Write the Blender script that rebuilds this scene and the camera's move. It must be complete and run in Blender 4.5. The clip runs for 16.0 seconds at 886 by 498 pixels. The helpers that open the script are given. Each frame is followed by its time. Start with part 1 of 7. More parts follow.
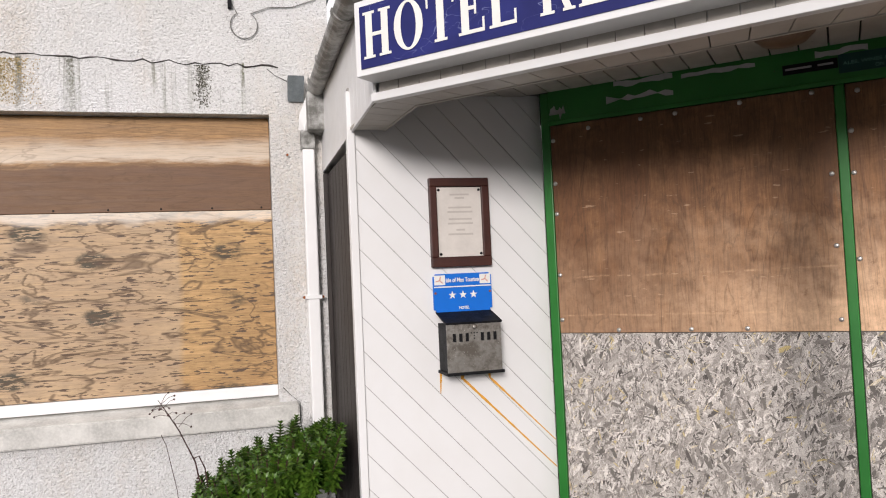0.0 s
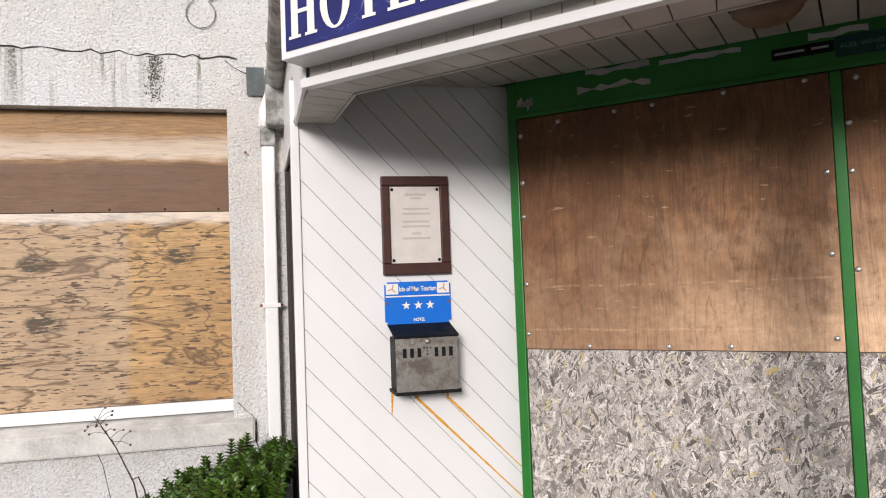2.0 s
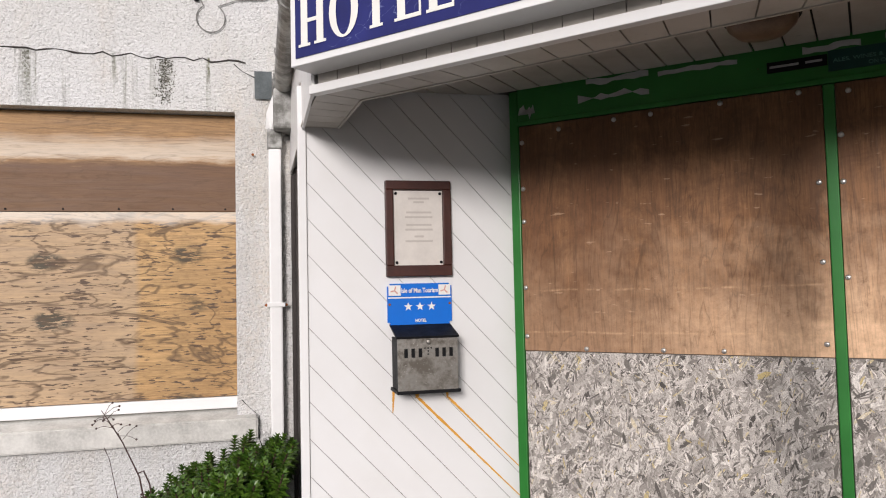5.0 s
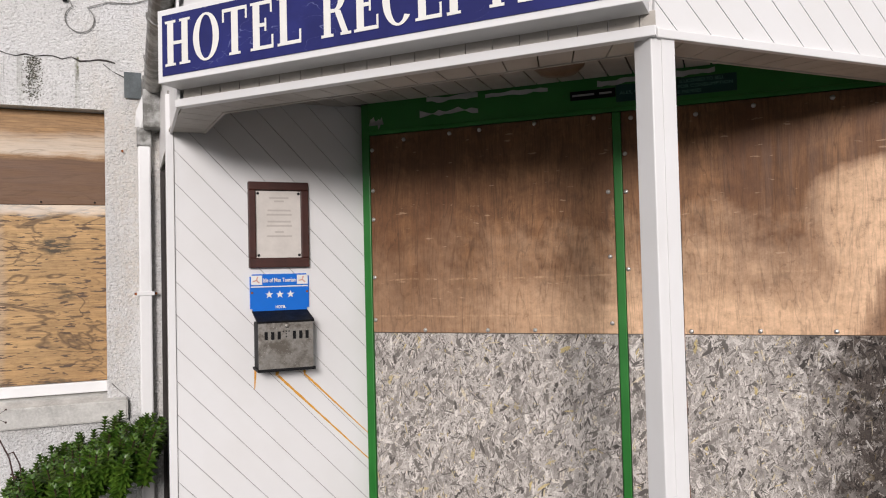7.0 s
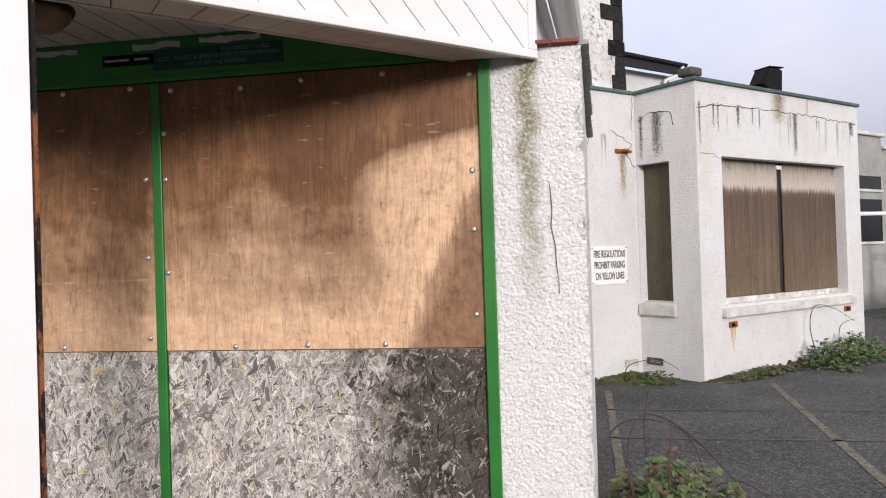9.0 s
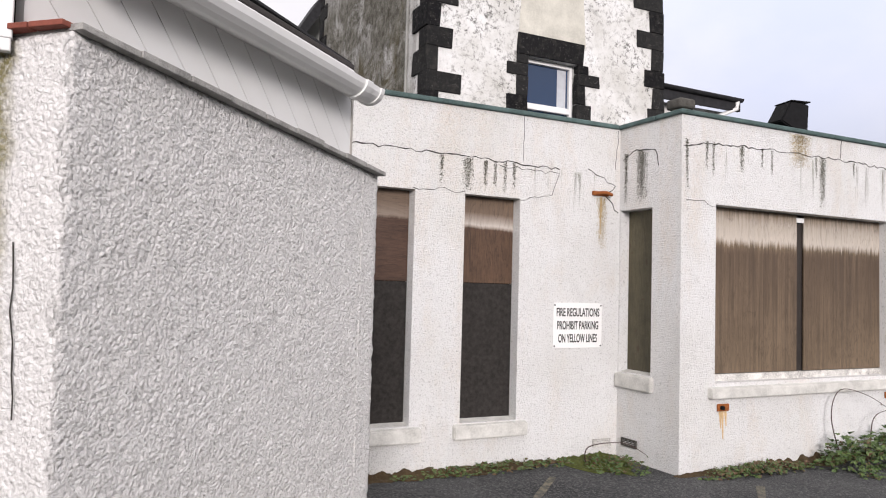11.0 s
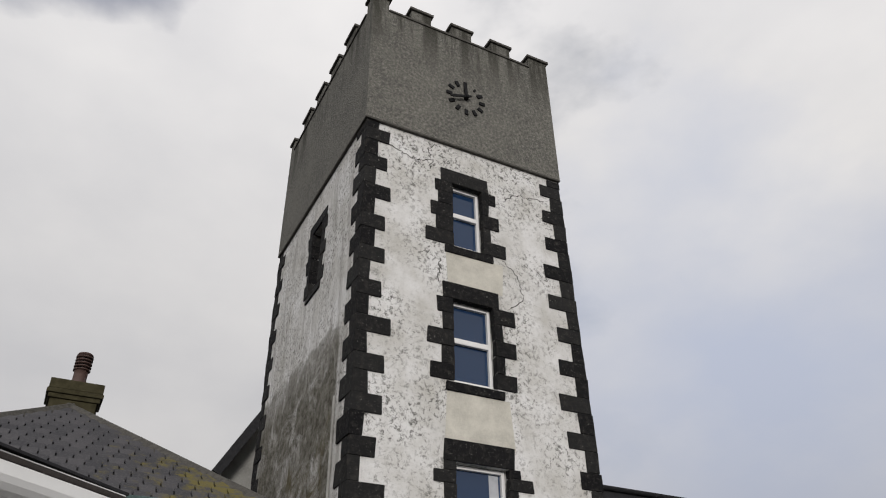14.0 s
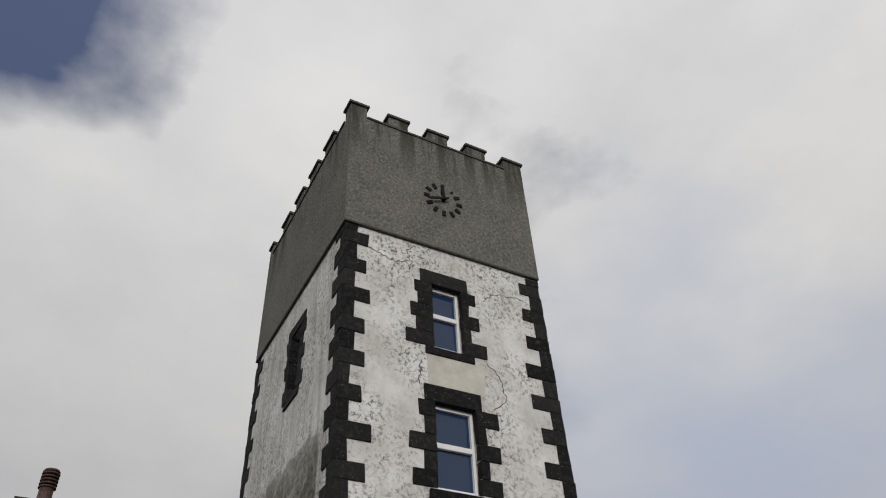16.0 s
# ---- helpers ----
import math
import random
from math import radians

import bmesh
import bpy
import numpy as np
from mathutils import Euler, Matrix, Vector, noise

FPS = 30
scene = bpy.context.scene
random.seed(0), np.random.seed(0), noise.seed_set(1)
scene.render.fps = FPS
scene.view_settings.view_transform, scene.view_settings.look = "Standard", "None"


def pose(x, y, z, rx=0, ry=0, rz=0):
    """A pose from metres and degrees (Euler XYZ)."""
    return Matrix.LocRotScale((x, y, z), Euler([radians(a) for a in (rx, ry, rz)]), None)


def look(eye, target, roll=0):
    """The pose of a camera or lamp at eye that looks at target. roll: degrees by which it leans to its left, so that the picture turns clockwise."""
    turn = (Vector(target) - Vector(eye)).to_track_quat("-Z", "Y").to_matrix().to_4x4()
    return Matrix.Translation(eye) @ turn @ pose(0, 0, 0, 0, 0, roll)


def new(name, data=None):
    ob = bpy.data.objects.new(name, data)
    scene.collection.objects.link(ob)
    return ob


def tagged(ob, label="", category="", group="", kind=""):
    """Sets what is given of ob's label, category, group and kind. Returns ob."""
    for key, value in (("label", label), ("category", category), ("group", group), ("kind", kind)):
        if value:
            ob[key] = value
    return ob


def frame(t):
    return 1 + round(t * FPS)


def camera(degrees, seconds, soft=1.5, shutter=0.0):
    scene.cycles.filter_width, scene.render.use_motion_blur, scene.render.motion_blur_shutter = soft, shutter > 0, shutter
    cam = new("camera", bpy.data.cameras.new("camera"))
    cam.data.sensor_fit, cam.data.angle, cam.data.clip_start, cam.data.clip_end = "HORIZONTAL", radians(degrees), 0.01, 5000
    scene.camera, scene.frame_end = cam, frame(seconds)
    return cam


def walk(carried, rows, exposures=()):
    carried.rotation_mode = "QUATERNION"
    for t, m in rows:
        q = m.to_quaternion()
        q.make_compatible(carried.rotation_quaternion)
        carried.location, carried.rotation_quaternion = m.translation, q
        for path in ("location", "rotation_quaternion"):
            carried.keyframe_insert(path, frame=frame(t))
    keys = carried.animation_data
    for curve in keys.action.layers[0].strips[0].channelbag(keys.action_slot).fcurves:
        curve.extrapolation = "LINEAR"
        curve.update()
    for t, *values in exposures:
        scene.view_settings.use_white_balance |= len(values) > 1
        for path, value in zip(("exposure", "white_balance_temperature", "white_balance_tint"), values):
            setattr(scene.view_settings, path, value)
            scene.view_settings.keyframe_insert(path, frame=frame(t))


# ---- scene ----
cam = camera(61.5, 16.0, 1.1)
PATH = [
    (0, (0.207, 0.008, 1.449), (0.742, 1.934, 1.529), -2.6),
    (0.5, (0.258, 0.068, 1.445), (0.785, 1.995, 1.543), -2.6),
    (1, (0.487, 0.233, 1.445), (1.01, 2.16, 1.553), -2.5),
    (1.5, (0.582, 0.267, 1.444), (1.086, 2.2, 1.55), -2.3),
    (2, (0.595, 0.268, 1.45), (1.076, 2.207, 1.548), -2.1),
    (2.5, (0.59, 0.263, 1.453), (1.056, 2.206, 1.547), -1.7),
    (3, (0.592, 0.259, 1.439), (1.054, 2.203, 1.53), -1.4),
    (3.5, (0.593, 0.246, 1.448), (1.057, 2.19, 1.54), -1.3),
    (6, (0.516, 0.017, 1.447), (1.028, 1.947, 1.558), -1.3),
    (6.5, (0.475, -0.142, 1.459), (1.09, 1.76, 1.546), -1.4),
    (7, (0.579, -0.331, 1.461), (1.352, 1.513, 1.523), -1.4),
    (7.5, (0.809, -0.457, 1.455), (1.78, 1.291, 1.493), -1.6),
    (8, (1.101, -0.467, 1.443), (2.211, 1.197, 1.463), -2.2),
    (8.5, (1.523, -0.396, 1.492), (2.682, 1.233, 1.511), -2.4),
    (9, (1.992, -0.448, 1.486), (3.115, 1.207, 1.505), -1.8),
    (9.5, (2.478, -0.487, 1.551), (3.516, 1.223, 1.566), -0.9),
    (10, (2.965, -0.409, 1.581), (3.917, 1.35, 1.58), 0.1),
    (12.3, (4.753, -0.553, 1.754), (5.582, 1.198, 2.25), 1.2),
    (12.5, (4.785, -0.592, 1.754), (5.602, 1.137, 2.338), 1.2),
    (13, (4.755, -0.569, 1.778), (5.561, 1.075, 2.582), 0.6),
    (13.5, (4.754, -0.581, 1.841), (5.548, 0.972, 2.82), -0.4),
    (14, (4.715, -0.564, 1.826), (5.503, 0.913, 2.921), -0.9),
    (14.5, (4.711, -0.58, 1.876), (5.486, 0.84, 3.053), -1.4),
    (15, (4.726, -0.562, 1.859), (5.483, 0.807, 3.104), -2.2),
    (15.5, (4.728, -0.576, 1.879), (5.481, 0.76, 3.162), -2.8),
    (16, (4.718, -0.564, 1.869), (5.485, 0.744, 3.174), -3.5),
]
EXPOSURES = [(0.0, 0.24, 6500, 15), (3.0, 0.34, 6500, 15), (6.5, 0.10, 6480, 15), (7.5, 0.09, 6450, 15), (9.0, 0.25, 6440, 16), (10.0, 0.38, 6420, 16), (12.5, -0.06, 6500, 14), (14.0, -0.48, 6500, 11), (16.0, -0.70, 6500, 10)]
walk(cam, [(t, look(eye, target, roll)) for t, eye, target, roll in PATH], EXPOSURES)

# ---- light: bright overcast, low hazy sun behind the camera ----
SUN_AZ, SUN_EL = 202.0, 14.3          # degrees; azimuth clockwise from +y
world = bpy.data.worlds.new("overcast_sky")
scene.world = world
world.use_nodes = True
wn, wl = world.node_tree.nodes, world.node_tree.links
wn.clear()
w_out, w_bg = wn.new("ShaderNodeOutputWorld"), wn.new("ShaderNodeBackground")
w_sky = wn.new("ShaderNodeTexSky")
w_sky.sky_type, w_sky.sun_disc = "NISHITA", False
w_sky.sun_elevation, w_sky.sun_rotation = radians(SUN_EL), radians(SUN_AZ)
w_co, w_map = wn.new("ShaderNodeTexCoord"), wn.new("ShaderNodeMapping")
w_map.inputs["Scale"].default_value = (1.0, 1.0, 1.7)
w_map.inputs["Location"].default_value = (0.35, 0.1, 0.2)
w_n1, w_n2 = wn.new("ShaderNodeTexNoise"), wn.new("ShaderNodeTexNoise")
w_n1.inputs["Scale"].default_value, w_n1.inputs["Detail"].default_value, w_n1.inputs["Roughness"].default_value = 1.7, 7, 0.55
w_n2.inputs["Scale"].default_value, w_n2.inputs["Detail"].default_value = 3.2, 6
w_r1, w_r2 = wn.new("ShaderNodeValToRGB"), wn.new("ShaderNodeValToRGB")
w_r1.color_ramp.elements[0].position, w_r1.color_ramp.elements[1].position = 0.18, 0.40
w_r2.color_ramp.elements[0].position, w_r2.color_ramp.elements[1].position = 0.3, 0.72
w_r2.color_ramp.elements[0].color, w_r2.color_ramp.elements[1].color = (7.9, 7.9, 8.05, 1), (9.9, 9.75, 9.6, 1)
w_mix = wn.new("ShaderNodeMixRGB")
wl.new(w_co.outputs["Generated"], w_map.inputs["Vector"])
wl.new(w_map.outputs["Vector"], w_n1.inputs["Vector"])
wl.new(w_map.outputs["Vector"], w_n2.inputs["Vector"])
wl.new(w_n1.outputs["Fac"], w_r1.inputs["Fac"])
wl.new(w_n2.outputs["Fac"], w_r2.inputs["Fac"])
wl.new(w_r1.outputs["Color"], w_mix.inputs["Fac"])
wl.new(w_sky.outputs["Color"], w_mix.inputs["Color1"])
wl.new(w_r2.outputs["Color"], w_mix.inputs["Color2"])


def sky_break(towards, near, far, ragged, colour, below):
    """A break in the cloud round a direction, with a ragged edge."""
    dist, add, mul, ramp, mix = wn.new("ShaderNodeVectorMath"), wn.new("ShaderNodeMath"), wn.new("ShaderNodeMath"), wn.new("ShaderNodeMapRange"), wn.new("ShaderNodeMixRGB")
    dist.operation, mul.operation, add.operation = "DISTANCE", "MULTIPLY_ADD", "ADD"
    dist.inputs[1].default_value = towards
    wl.new(w_co.outputs["Generated"], dist.inputs[0])
    wl.new(w_n2.outputs["Fac"], mul.inputs[0])
    mul.inputs[1].default_value, mul.inputs[2].default_value = ragged, -ragged / 2
    wl.new(dist.outputs["Value"], add.inputs[0]), wl.new(mul.outputs[0], add.inputs[1])
    wl.new(add.outputs[0], ramp.inputs["Value"])
    ramp.inputs["From Min"].default_value, ramp.inputs["From Max"].default_value = near, far
    ramp.inputs["To Min"].default_value, ramp.inputs["To Max"].default_value = 1.0, 0.0
    wl.new(ramp.outputs["Result"], mix.inputs["Fac"])
    wl.new(below, mix.inputs["Color1"])
    mix.inputs["Color2"].default_value = (*colour, 1)
    return mix.outputs["Color"]


w_c = sky_break((0.74, 0.58, 0.34), 0.10, 0.42, 0.5, (6.9, 7.5, 9.0), w_mix.outputs["Color"])
w_c = sky_break((-0.15, 0.60, 0.785), 0.05, 0.16, 0.40, (1.05, 1.4, 2.5), w_c)
# an overcast sky is brighter overhead than at the horizon
w_sep, w_up, w_mul = wn.new("ShaderNodeSeparateXYZ"), wn.new("ShaderNodeFloatCurve"), wn.new("ShaderNodeVectorMath")
wl.new(w_co.outputs["Generated"], w_sep.inputs[0])
wl.new(w_sep.outputs["Z"], w_up.inputs["Value"])
w_dome = w_up.mapping.curves[0]
w_dome.points[0].location, w_dome.points[1].location = (0.0, 0.13), (1.0, 0.86)
w_dome.points.new(0.20, 0.48), w_dome.points.new(0.33, 0.56), w_dome.points.new(0.5, 0.61)
w_up.mapping.update()
w_gain = wn.new("ShaderNodeMath")
w_gain.operation, w_gain.inputs[1].default_value = "MULTIPLY", 2.0
wl.new(w_up.outputs["Value"], w_gain.inputs[0])
w_mul.operation = "MULTIPLY"
wl.new(w_c, w_mul.inputs[0]), wl.new(w_gain.outputs[0], w_mul.inputs[1])
wl.new(w_mul.outputs["Vector"], w_bg.inputs["Color"])
w_bg.inputs["Strength"].default_value = 0.085
wl.new(w_bg.outputs["Background"], w_out.inputs["Surface"])

sun = new("sun", bpy.data.lights.new("sun", "SUN"))
sun.data.energy, sun.data.angle, sun.data.color = 2.45, radians(13), (1.0, 0.955, 0.91)
sun.matrix_world = look((0, 0, 0), (-math.sin(radians(SUN_AZ)) * math.cos(radians(SUN_EL)), -math.cos(radians(SUN_AZ)) * math.cos(radians(SUN_EL)), -math.sin(radians(SUN_EL))))


# ---- materials ----
class Mat:
    """A node material built step by step; coordinates are the object's own, in metres."""

    def __init__(self, name, rough=0.7, metal=0.0, spec=0.4):
        self.m = bpy.data.materials.new(name)
        self.m.use_nodes = True
        self.n, self.l = self.m.node_tree.nodes, self.m.node_tree.links
        self.b = self.n["Principled BSDF"]
        self.b.inputs["Roughness"].default_value, self.b.inputs["Metallic"].default_value = rough, metal
        self.b.inputs["Specular IOR Level"].default_value = spec
        self.co = self.n.new("ShaderNodeTexCoord").outputs["Object"]

    def put(self, socket, value):
        if hasattr(value, "links"):
            self.l.new(value, socket)
        else:
            socket.default_value = value

    def scaled(self, scale=(1, 1, 1), loc=(0, 0, 0), rot=(0, 0, 0)):
        k = self.n.new("ShaderNodeMapping")
        k.inputs["Scale"].default_value, k.inputs["Location"].default_value = scale, loc
        k.inputs["Rotation"].default_value = [radians(a) for a in rot]
        self.l.new(self.co, k.inputs["Vector"])
        return k.outputs["Vector"]

    def noise(self, scale, detail=4, rough=0.55, at=None, warp=0.0):
        k = self.n.new("ShaderNodeTexNoise")
        k.inputs["Scale"].default_value, k.inputs["Detail"].default_value = scale, detail
        k.inputs["Roughness"].default_value, k.inputs["Distortion"].default_value = rough, warp
        self.l.new(at or self.co, k.inputs["Vector"])
        return k.outputs["Fac"]

    def cells(self, scale, at=None, out="Distance", feature="F1"):
        k = self.n.new("ShaderNodeTexVoronoi")
        k.feature = feature
        k.inputs["Scale"].default_value = scale
        self.l.new(at or self.co, k.inputs["Vector"])
        return k.outputs[out]

    def ramp(self, fac, *stops):
        """Stops of (position, colour or grey)."""
        k = self.n.new("ShaderNodeValToRGB")
        e = k.color_ramp.elements
        while len(e) < len(stops):
            e.new(0.5)
        for i, (p, c) in enumerate(stops):
            e[i].position = p
            e[i].color = (*c, 1) if isinstance(c, tuple) else (c, c, c, 1)
        self.put(k.inputs["Fac"], fac)
        return k.outputs["Color"]

    def mix(self, fac, a, b, mode="MIX"):
        k = self.n.new("ShaderNodeMixRGB")
        k.blend_type = mode
        for s, v in ((k.inputs["Fac"], fac), (k.inputs["Color1"], a), (k.inputs["Color2"], b)):
            self.put(s, (*v, 1) if isinstance(v, tuple) else v)
        return k.outputs["Color"]

    def math(self, op, a, b=0.0):
        k = self.n.new("ShaderNodeMath")
        k.operation = op
        self.put(k.inputs[0], a), self.put(k.inputs[1], b)
        return k.outputs[0]

    def axis(self, which, at=None):
        k = self.n.new("ShaderNodeSeparateXYZ")
        self.l.new(at or self.co, k.inputs[0])
        return k.outputs[which]

    def ran(self):
        return self.n.new("ShaderNodeObjectInfo").outputs["Random"]

    def island(self):
        return self.n.new("ShaderNodeNewGeometry").outputs["Random Per Island"]

    def done(self, color, rough=None, bump=None, strength=0.5, depth=0.01):
        self.put(self.b.inputs["Base Color"], (*color, 1) if isinstance(color, tuple) else color)
        if rough is not None:
            self.put(self.b.inputs["Roughness"], rough)
        if bump is not None:
            k = self.n.new("ShaderNodeBump")
            k.inputs["Strength"].default_value, k.inputs["Distance"].default_value = strength, depth
            self.l.new(bump, k.inputs["Height"])
            self.l.new(k.outputs["Normal"], self.b.inputs["Normal"])
        return self.m


def plain(name, color, rough=0.6, metal=0.0, vary=0.25, scale=9.0, bump=0.15, depth=0.003, spec=0.35):
    m = Mat(name, rough, metal, spec)
    dark = tuple(c * (1 - vary) for c in color)
    f = m.noise(scale, 6, 0.6)
    c = m.mix(m.ramp(f, (0.35, 0.0), (0.7, 1.0)), dark, color)
    c = m.mix(m.ramp(m.noise(scale * 11, 3), (0.4, 0.0), (0.75, vary)), c, tuple(min(1, k * 1.15) for k in color))
    return m.done(c, m.ramp(f, (0.3, min(1, rough * 1.15)), (0.75, rough * 0.85)), m.noise(scale * 14, 3), bump, depth)


def make_render(name, grain, relief, streak_z=None, dirt=0.35, speck=0.0, base=(0.79, 0.79, 0.785), damp=None):
    """Painted render: fine or coarse roughcast, blotched, with run-off streaks under the crack line."""
    m = Mat(name, 0.85, 0, 0.25)
    big, fine = m.noise(0.9, 6, 0.6), m.noise(grain * 0.5, 5, 0.6)
    c = m.mix(m.ramp(big, (0.42, 0.0), (0.72, dirt)), base, tuple(k * v for k, v in zip(base, (0.80, 0.78, 0.72))))
    c = m.mix(m.ramp(m.noise(5.5, 5), (0.52, 0.0), (0.75, 0.35)), c, tuple(k * 0.80 for k in base))
    if streak_z:
        lo, hi = streak_z
        sx = m.math("ADD", m.noise(1.0, 4, 0.7, at=m.scaled((8.0, 8.0, 0.3))), m.math("MULTIPLY", m.math("SUBTRACT", m.noise(1.3, 2, 0.5, at=m.scaled((1, 1, 0.1), (3, 1, 0))), 0.47), 0.55))
        z = m.axis("Z")
        win = m.math("MULTIPLY", m.ramp(m.math("DIVIDE", m.math("SUBTRACT", z, lo), hi - lo), (0.0, 0.0), (0.8, 1.0), (0.97, 1.0), (1.0, 0.0)), m.ramp(sx, (0.60, 0.0), (0.67, 1.0)))
        win = m.math("MULTIPLY", win, m.ramp(m.noise(70, 3, 0.7), (0.34, 0.15), (0.56, 1.0)))
        warm = m.math("MULTIPLY", m.ramp(m.noise(1.0, 4, 0.65, at=m.scaled((2.2, 2.2, 0.7), (5, 2, 1))), (0.50, 0.0), (0.72, 0.5)), m.ramp(m.noise(40, 3, 0.7), (0.35, 0.3), (0.6, 1.0)))
        c = m.mix(warm, c, (0.66, 0.56, 0.45))
        c = m.mix(m.math("MULTIPLY", win, 0.92), c, m.mix(m.ramp(m.noise(3.0, 2), (0.4, 0.0), (0.6, 1.0)), (0.12, 0.12, 0.085), (0.12, 0.13, 0.045)))
    if speck:
        s = m.math("MULTIPLY", m.ramp(m.noise(38, 2, 0.5), (0.60, 0.0), (0.66, 1.0)), m.ramp(m.noise(2.2, 4), (0.42, 0.0), (0.6, 1.0)))
        c = m.mix(m.math("MULTIPLY", s, speck), c, (0.10, 0.095, 0.08))
    if damp:
        # one green algae run down from the roof edge
        off = m.math("ABSOLUTE", m.math("SUBTRACT", m.math("ADD", m.axis("X"), m.math("MULTIPLY", m.math("SUBTRACT", m.noise(7, 4), 0.5), 0.09)), damp[0]))
        run = m.math("MULTIPLY", m.ramp(m.math("DIVIDE", off, damp[1]), (0.2, 1.0), (1.0, 0.0)), m.ramp(m.math("DIVIDE", m.math("SUBTRACT", m.axis("Z"), 1.2), 1.1), (0.0, 0.0), (0.5, 0.8), (1.0, 1.0)))
        c = m.mix(m.math("MULTIPLY", run, m.ramp(m.noise(60, 3, 0.7), (0.30, 0.3), (0.55, 0.98))), c, (0.22, 0.19, 0.06))
    h = m.math("ADD", m.noise(grain * 1.1, 5, 0.62, warp=0.8), m.math("MULTIPLY", m.cells(grain * 1.3), -0.35))
    # hollows between the roughcast stones: their relief shade is painted into the colour
    pit_shade = m.ramp(m.noise(grain * 1.2, 4, 0.65, warp=0.8), (0.32, 0.62 if streak_z else 0.36 if damp else 0.6), (0.47, 0.0))
    c = m.mix(pit_shade, c, tuple(k * v for k, v in zip(base, (0.34, 0.33, 0.31))))
    return m.done(c, None, h, 0.9, relief)


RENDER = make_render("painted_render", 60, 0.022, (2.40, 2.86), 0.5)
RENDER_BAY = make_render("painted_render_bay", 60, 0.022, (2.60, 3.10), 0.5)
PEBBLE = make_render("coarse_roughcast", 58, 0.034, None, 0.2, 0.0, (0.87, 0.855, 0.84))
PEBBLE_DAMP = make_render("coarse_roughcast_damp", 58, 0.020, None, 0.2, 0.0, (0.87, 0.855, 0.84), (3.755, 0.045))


def make_tower_white(name, grime):
    m = Mat(name, 0.85, 0, 0.2)
    c = m.mix(m.ramp(m.noise(1.3, 7, 0.65), (0.36, 0.0), (0.66, 0.9)), (0.74, 0.74, 0.735), (0.50, 0.49, 0.455))
    s = m.math("MULTIPLY", m.ramp(m.noise(13, 9, 0.82, warp=0.4), (0.51, 0.0), (0.57, 1.0)), m.ramp(m.noise(0.9, 6, 0.7), (0.38, 0.10), (0.56, 1.0)))
    c = m.mix(m.math("MULTIPLY", s, 0.92), c, (0.10, 0.098, 0.088))
    if grime:
        # a lower roof once leaned here: below its line the render is bare and dark, but for a pale strip by the quoins
        g = m.noise(1.0, 9, 0.78, at=m.scaled((1.6, 1.6, 0.9)))
        z, y = m.axis("Z"), m.axis("Y")
        rag = m.math("MULTIPLY", m.math("SUBTRACT", m.noise(2.6, 7, 0.7), 0.5), 0.7)
        below = m.ramp(m.math("ADD", m.math("SUBTRACT", 7.75, z), rag), (0.0, 0.0), (0.10, 0.50), (2.6, 0.85))
        strip = m.ramp(m.math("ADD", m.math("SUBTRACT", y, 9.95), m.math("MULTIPLY", rag, 0.25)), (0.0, 0.25), (0.08, 1.0))
        streak = m.ramp(m.noise(1.0, 7, 0.72, at=m.scaled((5, 5, 0.6))), (0.46, 0.0), (0.66, 0.6))
        bare = m.ramp(m.noise(1.5, 8, 0.75, warp=0.6), (0.34, 0.35), (0.52, 1.0))
        c = m.mix(streak, c, (0.26, 0.25, 0.23))
        dark = m.mix(m.ramp(m.noise(7, 8, 0.78), (0.38, 0.0), (0.68, 1.0)), (0.055, 0.050, 0.036), (0.24, 0.23, 0.20))
        moss = m.ramp(m.math("ADD", g, m.math("MULTIPLY", m.math("SUBTRACT", 5.4, z), 0.12)), (0.48, 0.0), (0.62, 0.7))
        dark = m.mix(moss, dark, (0.085, 0.07, 0.03))
        c = m.mix(m.math("MULTIPLY", m.math("MULTIPLY", below, strip), m.math("MULTIPLY", bare, 1.3)), c, dark)
    return m.done(c, None, m.math("ADD", m.noise(30, 5), m.math("MULTIPLY", m.cells(60), -0.4)), 0.6, 0.012)


TOWER_WHITE, TOWER_GRIMY = make_tower_white("tower_limewash", False), make_tower_white("tower_limewash_grimy", True)


def make_band():
    m = Mat("grey_pebbledash", 0.92, 0, 0.2)
    c = m.mix(m.ramp(m.noise(1.2, 6, 0.6), (0.35, 0.0), (0.7, 1.0)), (0.095, 0.095, 0.086), (0.15, 0.147, 0.13))
    c = m.mix(m.ramp(m.noise(15, 7, 0.85), (0.45, 0.0), (0.66, 0.95)), c, (0.29, 0.28, 0.25))
    c = m.mix(m.ramp(m.noise(21, 6, 0.85), (0.50, 0.0), (0.66, 0.9)), c, (0.035, 0.035, 0.03))
    st = m.noise(1.0, 4, 0.7, at=m.scaled((3.2, 3.2, 0.3)))
    win = m.ramp(m.math("DIVIDE", m.math("SUBTRACT", m.axis("Z"), 13.3), 1.6), (0.0, 0.0), (0.9, 1.0))
    c = m.mix(m.math("MULTIPLY", m.ramp(st, (0.44, 0.0), (0.56, 0.9)), win), c, (0.045, 0.044, 0.036))
    return m.done(c, None, m.cells(40), 0.8, 0.015)


BAND = make_band()


